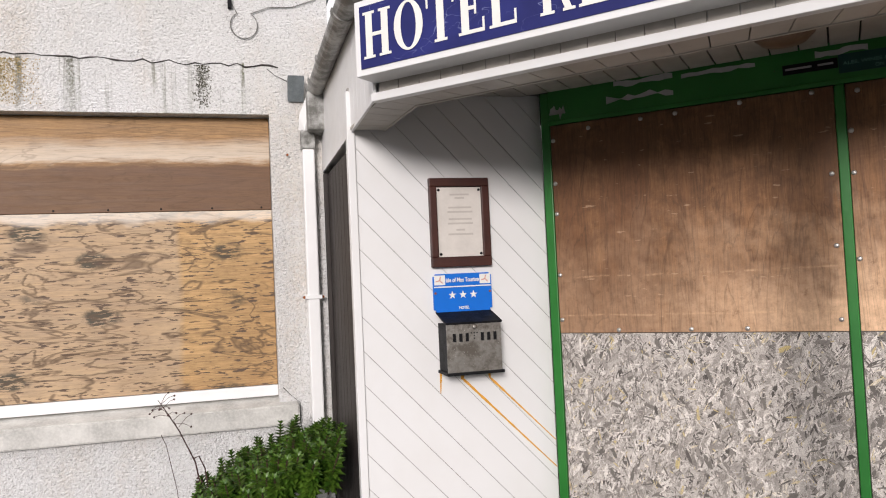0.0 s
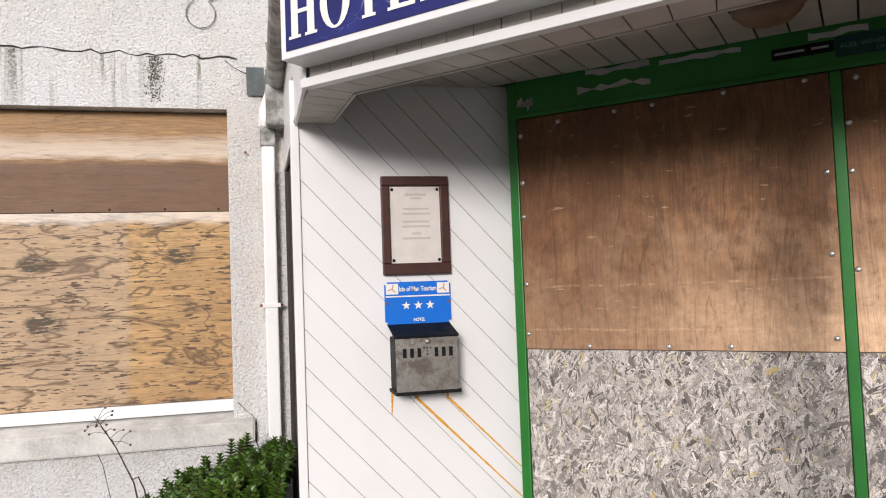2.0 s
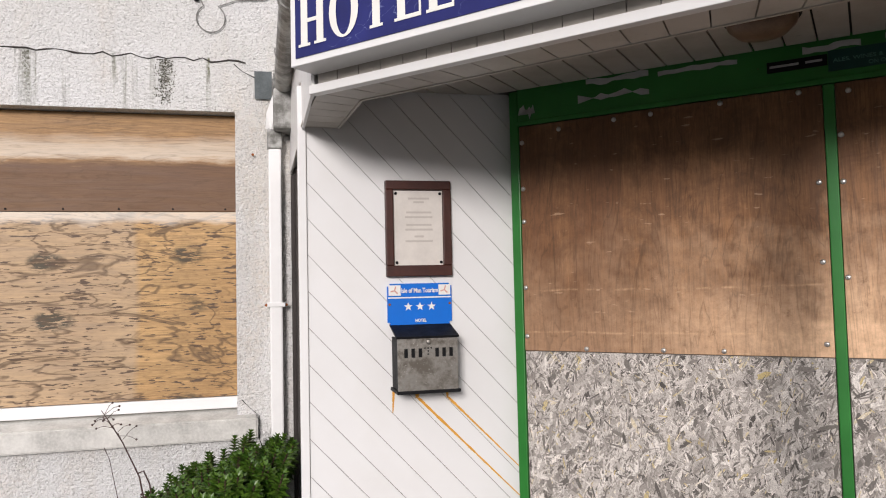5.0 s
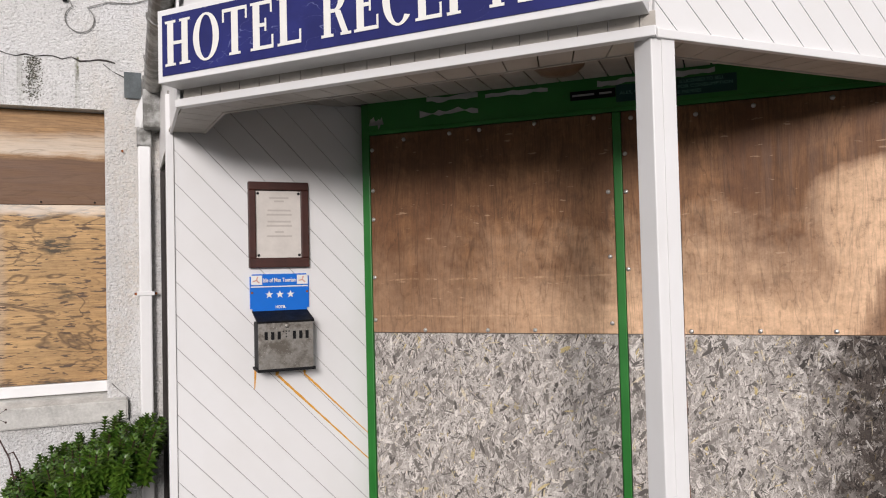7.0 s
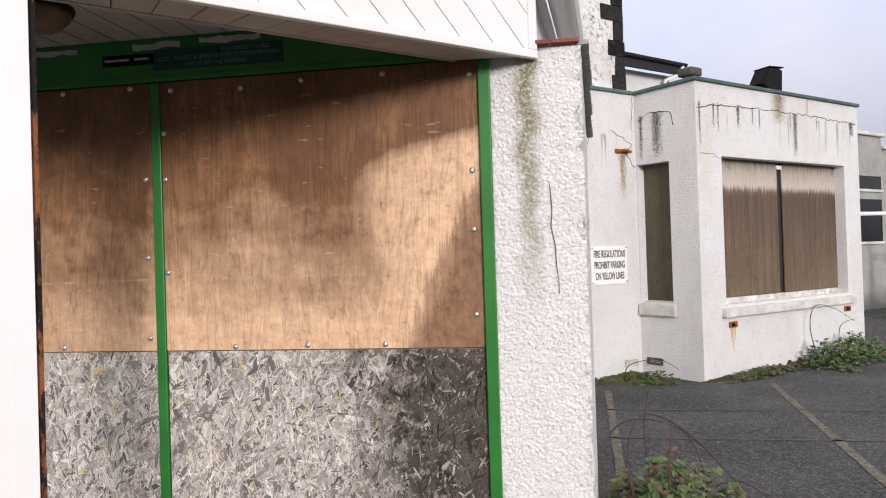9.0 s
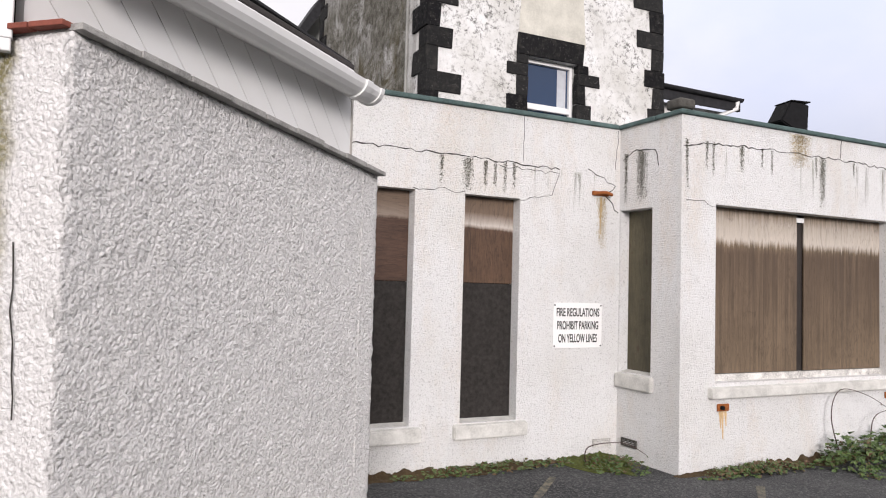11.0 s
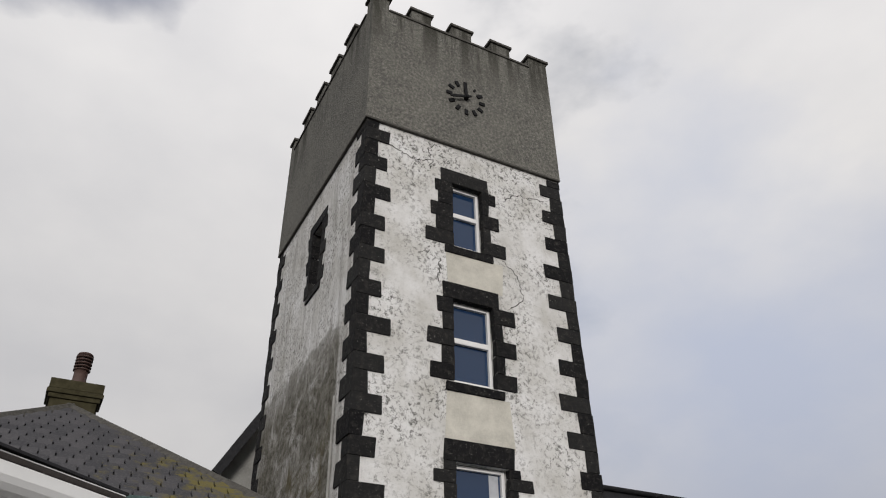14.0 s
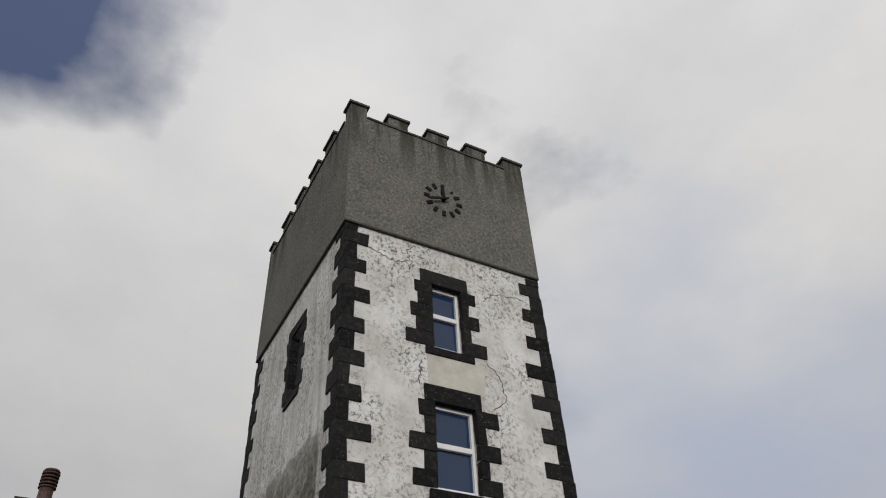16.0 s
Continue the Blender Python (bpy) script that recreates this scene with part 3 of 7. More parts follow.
DARKFELT = plain("black_roofing_felt", (0.022, 0.022, 0.025), 0.8, 0, 0.4, 10, 0.4)
COPESTONE = plain("grey_painted_coping", (0.40, 0.39, 0.37), 0.8, 0, 0.5, 14, 0.6, 0.008)
SLATECOPE = plain("dark_slate_coping", (0.09, 0.085, 0.075), 0.8, 0, 0.5, 14, 0.6, 0.008)
REDTILE = plain("red_clay_creasing", (0.26, 0.075, 0.05), 0.8, 0, 0.4, 16, 0.4)
MOSSBRICK = plain("mossy_brick", (0.055, 0.048, 0.022), 0.9, 0, 0.5, 8, 0.6, 0.012)
CLAY = plain("brown_clay_pot", (0.085, 0.05, 0.042), 0.6, 0, 0.3, 10)
CRACK = plain("dark_crack", (0.055, 0.05, 0.045), 0.95, 0, 0.3, 40)
SILL = plain("painted_stone_sill", (0.66, 0.65, 0.61), 0.75, 0, 0.4, 6, 0.4, 0.005)
NEARBLACK = plain("black_wet_strand_board", (0.030, 0.026, 0.023), 0.8, 0, 0.6, 26, 0.6, 0.004)
DARKGREY = plain("dark_grey_interior", (0.02, 0.02, 0.02), 0.9)
PEEL = plain("peeled_white_paint", (0.46, 0.47, 0.45), 0.8, 0, 0.25, 14)
WEBGREY = plain("amber_lamp_bowl", (0.20, 0.13, 0.085), 0.4, 0, 0.4, 12)
SPLITWOOD = make_split()
PALEGREY = plain("faded_plaque_lettering", (0.34, 0.35, 0.34), 0.6, 0, 0.1)
TEALSIGN = plain("teal_plaque", (0.006, 0.055, 0.045), 0.45, 0, 0.2, 12)
CURTAIN = plain("pale_curtain", (0.5, 0.52, 0.55), 0.9, 0, 0.2, 6)
GREYWALL = plain("grey_weathered_render", (0.34, 0.34, 0.32), 0.9, 0, 0.35, 2, 0.5, 0.01)
DEADMAT = plain("dead_weed_mat", (0.10, 0.065, 0.03), 0.95, 0, 0.5, 18, 0.8, 0.02)
MOSS = plain("green_moss", (0.10, 0.12, 0.02), 0.95, 0, 0.5, 20, 0.8, 0.02)


# ---- mesh helpers ----
def link_mesh(name, bm, mat, smooth=False):
    me = bpy.data.meshes.new(name)
    bm.normal_update()
    bm.to_mesh(me)
    bm.free()
    me.materials.append(mat)
    if smooth:
        me.polygons.foreach_set("use_smooth", [True] * len(me.polygons))
    return new(name, me)


def part(name, bm, mat, parent=None, label="", smooth=False):
    """Link a bmesh as one mesh object under a thing or a part."""
    ob = link_mesh(name, bm, mat, smooth)
    if parent is not None:
        ob.parent = parent
    return tagged(ob, label)


def thing(name, label, category, m=None, group="", kind=""):
    ob = new(name)
    ob.empty_display_size = 0.1
    if m is not None:
        ob.matrix_world = m
    return tagged(ob, label, category, group, kind)


def box(x0, x1, y0, y1, z0, z1, bm=None, bevel=0.0, m=None):
    bm = bm or bmesh.new()
    vs = [bm.verts.new((x, y, z)) for x in (x0, x1) for y in (y0, y1) for z in (z0, z1)]
    fs = [bm.faces.new([vs[i] for i in q]) for q in ((0, 1, 3, 2), (4, 6, 7, 5), (0, 4, 5, 1), (2, 3, 7, 6), (0, 2, 6, 4), (1, 5, 7, 3))]
    if m is not None:
        bmesh.ops.transform(bm, matrix=m, verts=vs)
    if bevel:
        bmesh.ops.bevel(bm, geom=list({e for f in fs for e in f.edges}), offset=bevel, segments=2, affect="EDGES", profile=0.5)
    return bm


def prism(poly, z0, z1, bm=None, m=None):
    """Extrude a flat polygon (x, y), given anticlockwise, from z0 to z1."""
    bm = bm or bmesh.new()
    lo, hi = [bm.verts.new((x, y, z0)) for x, y in poly], [bm.verts.new((x, y, z1)) for x, y in poly]
    bm.faces.new(lo[::-1]), bm.faces.new(hi)
    for i in range(len(poly)):
        j = (i + 1) % len(poly)
        bm.faces.new((lo[i], lo[j], hi[j], hi[i]))
    if m is not None:
        bmesh.ops.transform(bm, matrix=m, verts=lo + hi)
    return bm


def sweep(profile, path, bm=None, closed=True):
    """Carry a profile (across, up) along a path of points; across is to the right of the way."""
    bm = bm or bmesh.new()
    rows = []
    pts = [Vector(p) for p in path]
    for i, p in enumerate(pts):
        d0 = (pts[i] - pts[i - 1]).normalized() if i else (pts[1] - pts[0]).normalized()
        d1 = (pts[i + 1] - pts[i]).normalized() if i + 1 < len(pts) else d0
        d = (d0 + d1).normalized()
        side = d.cross(Vector((0, 0, 1)))
        side = side.normalized() if side.length > 1e-4 else Vector((1, 0, 0))
        k = 1 / max(0.5, d.dot(d1))
        up = side.cross(d).normalized()
        rows.append([bm.verts.new(p + side * a * k + up * b) for a, b in profile])
    n = len(profile)
    for r0, r1 in zip(rows, rows[1:]):
        for i in range(n if closed else n - 1):
            j = (i + 1) % n
            bm.faces.new((r0[i], r0[j], r1[j], r1[i]))
    if closed:
        bm.faces.new(rows[0][::-1]), bm.faces.new(rows[-1])
    bmesh.ops.recalc_face_normals(bm, faces=bm.faces)
    return bm


def ring(r, n=10):
    return [(r * math.cos(2 * math.pi * i / n), r * math.sin(2 * math.pi * i / n)) for i in range(n)]


def lathe(profile, n=20, bm=None, m=None):
    """Turn a profile of (radius, z) round the z axis."""
    bm = bm or bmesh.new()
    rows = [[bm.verts.new((r * math.cos(2 * math.pi * i / n), r * math.sin(2 * math.pi * i / n), z)) for i in range(n)] for r, z in profile]
    for a, b in zip(rows, rows[1:]):
        for i in range(n):
            j = (i + 1) % n
            bm.faces.new((a[i], a[j], b[j], b[i]))
    bm.faces.new(rows[0][::-1]), bm.faces.new(rows[-1])
    if m is not None:
        bmesh.ops.transform(bm, matrix=m, verts=[v for r in rows for v in r])
    return bm


def cut(poly, a, b, c):
    """The part of a polygon where a x + b y <= c."""
    out = []
    for p, q in zip(poly, poly[1:] + poly[:1]):
        dp, dq = a * p[0] + b * p[1] - c, a * q[0] + b * q[1] - c
        if dp <= 0:
            out.append(p)
        if dp * dq < 0:
            k = dp / (dp - dq)
            out.append((p[0] + k * (q[0] - p[0]), p[1] + k * (q[1] - p[1])))
    return out


def boards(name, outline, angle, pitch, gap, thick, mat, parent, m, start=0.0):
    """Lay boards at an angle over a convex outline in the plane of m (x across, z up, -y outward), each an object of its own."""
    a, b = -math.sin(radians(angle)), math.cos(radians(angle))
    d = [a * x + b * y for x, y in outline]
    k = math.floor((min(d) - start) / pitch)
    rot = Matrix(((1, 0, 0, 0), (0, 0, -1, 0), (0, 1, 0, 0), (0, 0, 0, 1)))
    while start + k * pitch < max(d):
        lo, hi = start + k * pitch + gap / 2, start + (k + 1) * pitch - gap / 2
        p = cut(cut(list(outline), a, b, hi), -a, -b, -lo)
        k += 1
        if len(p) < 3 or abs(sum(p[i][0] * p[(i + 1) % len(p)][1] - p[(i + 1) % len(p)][0] * p[i][1] for i in range(len(p)))) < 2e-4:
            continue
        part(name, prism(p, 0, thick, m=m @ rot), mat, parent)


def wall_bm(x0, x1, y0, y1, z0, z1, holes):
    """A wall of real thickness with rectangular openings (x0, x1, z0, z1)."""
    bm = bmesh.new()
    xs = sorted({x0, x1, *(h[i] for h in holes for i in (0, 1))})
    zs = sorted({z0, z1, *(h[i] for h in holes for i in (2, 3))})
    solid = {(i, j) for i in range(len(xs) - 1) for j in range(len(zs) - 1)
             if not any(h[0] <= xs[i] < h[1] and h[2] <= zs[j] < h[3] for h in holes)}
    at = {}

    def v(i, j, k):
        if (i, j, k) not in at:
            at[i, j, k] = bm.verts.new((xs[i], (y0, y1)[k], zs[j]))
        return at[i, j, k]

    for i, j in solid:
        bm.faces.new((v(i, j, 0), v(i + 1, j, 0), v(i + 1, j + 1, 0), v(i, j + 1, 0)))
        bm.faces.new((v(i, j, 1), v(i, j + 1, 1), v(i + 1, j + 1, 1), v(i + 1, j, 1)))
        for (di, dj), (p, q) in (((-1, 0), ((i, j + 1), (i, j))), ((1, 0), ((i + 1, j), (i + 1, j + 1))), ((0, -1), ((i, j), (i + 1, j))), ((0, 1), ((i + 1, j + 1), (i, j + 1)))):
            if (i + di, j + dj) not in solid:
                bm.faces.new((v(*p, 0), v(*p, 1), v(*q, 1), v(*q, 0)))
    bmesh.ops.recalc_face_normals(bm, faces=bm.faces)
    return bm


def wall_with(name, x0, x1, y0, y1, z0, z1, holes, mat, label, m=None):
    ob = part(name, wall_bm(x0, x1, y0, y1, z0, z1, holes), mat)
    if m is not None:
        ob.matrix_world = m
    return tagged(ob, label, "wall", kind="structure")


def crack_line(parent, pts, m=None, width=0.006, jitter=0.02, mat=None, out=(0, -1, 0)):
    """A ragged open crack along a wall; pts are rough way-points on the face."""
    way, o = [], Vector(out)
    for p, q in zip(pts, pts[1:]):
        p, q = Vector(p), Vector(q)
        n = max(2, int((q - p).length / 0.05))
        side = (q - p).normalized().cross(o)
        for i in range(n):
            way.append(p.lerp(q, i / n) + side * random.uniform(-jitter, jitter) * (i > 0))
    way.append(Vector(pts[-1]))
    bm = bmesh.new()
    prev = None
    for i, p in enumerate(way):
        d = (way[min(i + 1, len(way) - 1)] - way[max(i - 1, 0)]).normalized()
        s = d.cross(o) * width * random.uniform(0.35, 1.0) * 0.5
        row = [bm.verts.new(p + s), bm.verts.new(p + o * 0.004), bm.verts.new(p - s)]
        if prev:
            bm.faces.new((prev[0], row[0], row[1], prev[1])), bm.faces.new((prev[1], row[1], row[2], prev[2]))
        prev = row
    return part("crack", bm, mat or CRACK, parent, "ragged dark crack in the render")


# ---- ground ----
bm = bmesh.new()
vs = [bm.verts.new(p) for p in ((-400, -400, 0), (400, -400, 0), (400, 400, 0), (-400, 400, 0))]
bm.faces.new(vs)
tagged(part("ground", bm, ASPHALT), "dark worn asphalt car park with faded markings", "ground", kind="structure")


def painted_line(a, b, width, mat, label):
    a, b = Vector((*a, 0)), Vector((*b, 0))
    d = (b - a).normalized()
    s = Vector((-d.y, d.x, 0)) * width / 2
    bm = bmesh.new()
    n = max(2, int((b - a).length / 0.15))
    rows = []
    for i in range(n + 1):
        p, k = a.lerp(b, i / n), random.uniform(0.8, 1.1)
        rows.append([bm.verts.new(p + s * k + Vector((0, 0, 0.004))), bm.verts.new(p - s * k + Vector((0, 0, 0.004)))])
    for r, q in zip(rows, rows[1:]):
        bm.faces.new((r[0], r[1], q[1], q[0]))
    tagged(part("parking_line", bm, mat), label, "road marking", "parking lines", "structure")


painted_line((9.40, 4.24), (5.6, 0.75), 0.07, YELLOW_LINE, "worn yellow parking line on the asphalt")
painted_line((7.85, 5.15), (4.9, 2.2), 0.07, YELLOW_LINE, "faded yellow parking line on the asphalt")
painted_line((6.0, 5.6), (11.6, 0.2), 0.045, WHITE_LINE, "thin faded white line across the car park")
painted_line((5.2, 4.9), (10.6, -0.4), 0.045, WHITE_LINE, "thin faded white line across the car park")

# ---- hotel ground floor: two bays and the recessed wall between them ----
BAY_Y, BACK_Y, TOP = 4.765, 5.637, 3.345
wall_left = wall_with("wall_left_bay", -2.75, 0.82, BAY_Y, BAY_Y + 0.3, 0, TOP, [(-2.25, 0.434, 0.72, 2.53)], RENDER, "white painted rendered bay wall with cracks and dirty run-off")
wall_with("wall_left_return", 0.52, 0.82, BAY_Y + 0.3, BACK_Y, 0, TOP, [], RENDER, "white rendered side wall of the bay")
wall_with("wall_far_left", -9.0, -2.75, BACK_Y, BACK_Y + 0.3, 0, TOP, [], RENDER, "white rendered front wall")
wall_back = wall_with("wall_back", 0.52, 8.96, BACK_Y, BACK_Y + 0.3, 0, TOP, [(4.45, 6.644, 0.43, 2.535), (7.15, 7.752, 0.43, 2.535)], RENDER, "white rendered wall with boarded tall windows and green coping")
M_SIDE = pose(8.96, BACK_Y, 0, 0, 0, -90)
wall_bay_side = wall_with("wall_right_bay_side", 0, BACK_Y - BAY_Y - 0.3, 0, 0.3, 0, TOP, [(0.02, 0.487, 0.86, 2.50)], RENDER_BAY, "white rendered side wall of the bay with a narrow boarded window", M_SIDE)
wall_right = wall_with("wall_right_bay", 8.96, 12.445, BAY_Y, BAY_Y + 0.3, 0, TOP, [(9.40, 12.06, 0.83, 2.525)], RENDER_BAY, "white rendered bay wall with cracks and rust marks")
wall_with("wall_right_bay_end", 12.145, 12.445, BAY_Y + 0.3, 11, 0, TOP, [], RENDER, "white rendered end wall of the bay")
wall_with("wall_far_end", -9.3, -9.0, BACK_Y, 16, 0, TOP, [], RENDER, "white rendered end wall")
tagged(part("flat_roof", box(-9, 12.14, BACK_Y + 0.3, 11, 3.05, 3.15), DARKFELT), "dark felted flat roof behind the parapet", "roof", kind="structure")
tagged(part("flat_roof", box(9.26, 12.14, BAY_Y + 0.3, BACK_Y + 0.3, 3.05, 3.15), DARKFELT), "dark felted flat roof of the bay", "roof", kind="structure")


def coping(x0, x1, y0, y1):
    ob = part("coping", box(x0, x1, y0, y1, TOP, TOP + 0.045, bevel=0.012), COPING)
    tagged(ob, "weathered teal-green felt coping on the parapet", "coping", kind="structure")


coping(-2.79, 0.86, BAY_Y - 0.03, BAY_Y + 0.33)
coping(0.87, 8.92, BACK_Y - 0.03, BACK_Y + 0.33)
coping(8.93, 9.29, BAY_Y + 0.34, BACK_Y + 0.33)
coping(8.93, 12.475, BAY_Y - 0.03, BAY_Y + 0.33)

# cracks along the top of the lintels
for k, (xa, xb, y, par) in enumerate(((-2.7, 0.5, BAY_Y, wall_left), (4.3, 8.2, BACK_Y, wall_back), (8.98, 12.42, BAY_Y, wall_right))):
    lift = (0.0, 0.03, 0.27)[k]
    crack_line(par, [(xa, y - 0.001, 2.78 + lift), (xa + 0.25, y - 0.001, 2.83 + lift), (xa + 1.1, y - 0.001, 2.86 + lift), (xb - 1.2, y - 0.001, 2.86 + lift), (xb, y - 0.001, 2.83 + lift)], width=0.014, jitter=0.014)
crack_line(wall_left, [(0.43, BAY_Y - 0.001, 2.82), (0.60, BAY_Y - 0.001, 2.72)], width=0.008)
crack_line(wall_left, [(0.46, BAY_Y - 0.001, 0.82), (0.56, BAY_Y - 0.001, 0.72), (0.56, BAY_Y - 0.001, 0.58), (0.63, BAY_Y - 0.001, 0.44)], width=0.006, jitter=0.006)
crack_line(wall_back, [(7.5, BACK_Y - 0.001, 2.84), (7.76, BACK_Y - 0.001, 2.82), (8.2, BACK_Y - 0.001, 2.82), (8.12, BACK_Y - 0.001, 2.6), (7.76, BACK_Y - 0.001, 2.52)], width=0.008)
crack_line(wall_back, [(6.62, BACK_Y - 0.001, 2.55), (7.15, BACK_Y - 0.001, 2.56)], width=0.008)
crack_line(wall_back, [(8.55, BACK_Y - 0.001, 2.9), (8.9, BACK_Y - 0.001, 2.75), (8.78, BACK_Y - 0.001, 2.63), (8.94, BACK_Y - 0.001, 2.48)], width=0.016)
crack_line(wall_right, [(9.02, BAY_Y - 0.001, 2.54), (9.25, BAY_Y - 0.001, 2.55), (9.4, BAY_Y - 0.001, 2.5)], width=0.008)
crack_line(wall_right, [(11.2, BAY_Y - 0.001, 3.15), (11.22, BAY_Y - 0.001, 3.34)], width=0.010, jitter=0.006)
crack_line(wall_bay_side, [(0.05, -0.001, 3.02), (0.25, -0.001, 3.10), (0.52, -0.001, 3.06), (0.565, -0.001, 2.90)], width=0.014, jitter=0.012)
crack_line(wall_back, [(7.775, BACK_Y - 0.001, 2.9), (7.78, BACK_Y - 0.001, 3.34)], width=0.007, jitter=0.004)
crack_line(wall_back, [(8.90, BACK_Y - 0.001, 2.92), (8.93, BACK_Y - 0.001, 3.33)], width=0.009, jitter=0.008)


def boarded_window(name, label, x0, x1, z0, z1, y, sheets, m=None, sill=None, frame_mat=UPVC):
    """A boarded-up window: head shadow gap, board sheets, and its sill; sheets are (x0, x1, z0, z1, material)."""
    ob = tagged(new(name), label, "window", kind="structure")
    if m is not None:
        ob.matrix_world = m
    for a, b, c, d, mat in sheets:
        part("board", box(a, b, y, y + 0.018, c, d, bevel=0.003), mat, ob)
    part("backing", box(x0 - 0.02, x1 + 0.02, y + 0.06, y + 0.08, z0 - 0.02, z1 + 0.02), DARKGREY, ob)
    if sill:
        a, b, c, d, out = sill
        bm = bmesh.new()
        # sloping top, square nose
        prism([(-out, c), (0.14, c), (0.14, d + 0.026), (-out, d - 0.02)], a, b, bm, Matrix(((0, 0, 1, 0), (1, 0, 0, 0), (0, 1, 0, 0), (0, 0, 0, 1))))
        bmesh.ops.recalc_face_normals(bm, faces=bm.faces)
        bmesh.ops.bevel(bm, geom=list(bm.edges), offset=0.008, segments=2, affect="EDGES")
        s = part("window_sill", bm, SILL, ob, "dirty white painted sill")
        if m is None:
            s.location.y = BAY_Y if y < 5.2 else BACK_Y
    return ob


w = boarded_window("window_1", "large window boarded over with two brown plywood sheets", -2.25, 0.434, 0.72, 2.53, 4.862,
                   [(-2.25, 0.432, 1.94, 2.525, PLY_TOP), (-2.25, 0.432, 0.835, 1.937, PLY_KNOT)], sill=(-2.38, 0.55, 0.598, 0.738, 0.06))
part("window_frame", box(-2.25, 0.434, 4.84, 4.90, 0.764, 0.832, bevel=0.006), UPVC, w, "white frame strip under the boards")
for i in range(9):
    x = 0.37 - i * 0.3
    part("nail", lathe([(0.006, 0), (0.006, 0.004), (0.002, 0.006)], 8, m=pose(x, 4.862, 1.955, 90)), BLACKMETAL, w)
w = boarded_window("window_2", "wide window boarded with two silvered plywood sheets", 9.40, 12.06, 0.83, 2.525, 4.90,
                   [(9.40, 10.70, 0.90, 2.52, PLY_BAY), (10.81, 12.06, 0.90, 2.52, PLY_BAY)], sill=(9.31, 12.17, 0.69, 0.80, 0.06))
part("window_frame", box(9.40, 12.06, 4.885, 4.95, 0.80, 0.895, bevel=0.006), FLAKED, w, "flaking white frame strip under the boards")
part("mullion", box(10.70, 10.81, 4.925, 4.96, 0.90, 2.5, bevel=0.004), PLANK_DARK, w, "dark gap batten between the boards")
part("mullion_cap", box(10.69, 10.80, 4.89, 4.91, 2.44, 2.49, bevel=0.004), UPVC, w)
boarded_window("window_3", "narrow side window boarded with green-brown timber", 0.02, 0.487, 0.86, 2.50, 0.11,
               [(0.022, 0.485, 0.87, 2.495, PLY_GREEN)], m=M_SIDE, sill=(0.01, 0.53, 0.71, 0.86, 0.05))
w = boarded_window("window_4", "tall narrow window boarded with plywood over dark sheet", 7.15, 7.752, 0.43, 2.535, BACK_Y + 0.12,
                   [(7.152, 7.75, 1.715, 2.53, PLY_SIDE), (7.152, 7.75, 0.45, 1.712, NEARBLACK)], sill=(7.08, 7.86, 0.29, 0.43, 0.05))
w = boarded_window("window_5", "tall wide window boarded with dark damp plywood", 4.45, 6.644, 0.43, 2.535, BACK_Y + 0.12,
                   [(4.452, 6.64, 1.71, 2.53, PLY_DARK), (4.452, 6.64, 0.45, 1.707, NEARBLACK)], sill=(4.35, 6.75, 0.29, 0.43, 0.05))

# ---- porch ----
M_DOOR = pose(1.78, 3.50, 0, 0, 0, -43.6)          # x along the boarded doors, y into the porch
U, N = Vector((0.724, -0.690, 0)), Vector((0.690, 0.724, 0))
CANOPY_Z, CEIL_Z = 2.19, 2.37
L_CORNER, POST_C, R_CORNER = Vector((0.79, 2.98, 0)), Vector((2.11, 1.545, 0)), Vector((3.775, 1.555, 0))
PIL_C, PIL_END = Vector((3.905, 1.458, 0)), Vector((5.12, 2.645, 0))


def frame_of(a, b):
    """The plane of a vertical face from a to b: x along it, z up, -y outward to the right of the way."""
    d = (b - a).normalized()
    return Matrix.Translation((a.x, a.y, 0)) @ Matrix(((d.x, -d.y, 0, 0), (d.y, d.x, 0, 0), (0, 0, 1, 0), (0, 0, 0, 1)))


# side panel with diagonal boards
M_PANEL = pose(0.79, 3.58, 0)
panel = tagged(part("wall_porch_panel", box(-0.036, 0.972, 0.012, 0.09, 0, 2.40), JOINT), "white plastic-clad porch wall with diagonal boards", "wall", kind="structure")
panel.matrix_world = M_PANEL
boards("cladding_board", [(-0.008, 0.0), (0.968, 0.0), (0.968, 2.38), (-0.008, 2.38)], -47, 0.112, 0.0028, 0.006, PVC, panel, pose(0, 0.012, 0), 0.085)
part("corner_trim", box(-0.048, -0.010, -0.006, 0.05, 0, 2.38, bevel=0.004), PVC, panel, "white corner trim")

# left side of the porch: dark planked door under white boards
side = tagged(part("wall_porch_side", box(0.0, 1.74, 0.02, 0.10, 2.2, 2.66), PVC), "white clad side wall of the porch", "wall", kind="structure")
M_LEFT = frame_of(Vector((0.746, 4.765, 0)), Vector((0.754, 3.58, 0)))
side.matrix_world = M_LEFT
boards("cladding_board", [(0.0, 2.16), (1.785, 2.19), (1.785, 2.66), (0.0, 2.66)], 90, 0.1, 0.003, 0.012, PVC, side, pose(0, 0.02, 0))
door = thing("side_door", "dark stained planked side door of the porch", "door", M_LEFT, kind="structure")
for i in range(8):
    part("plank", box(0.06 + i * 0.128, 0.06 + i * 0.128 + 0.124, 0.03, 0.06, 0.02, 2.14, bevel=0.004), PLANK_DARK, door)
part("door_frame", box(0.0, 0.055, 0.01, 0.09, 0, 2.15, bevel=0.004), PLANK_DARK, door)
part("door_frame", box(1.09, 1.15, 0.0, 0.09, 0, 2.15, bevel=0.004), PVC, door, "white door jamb")

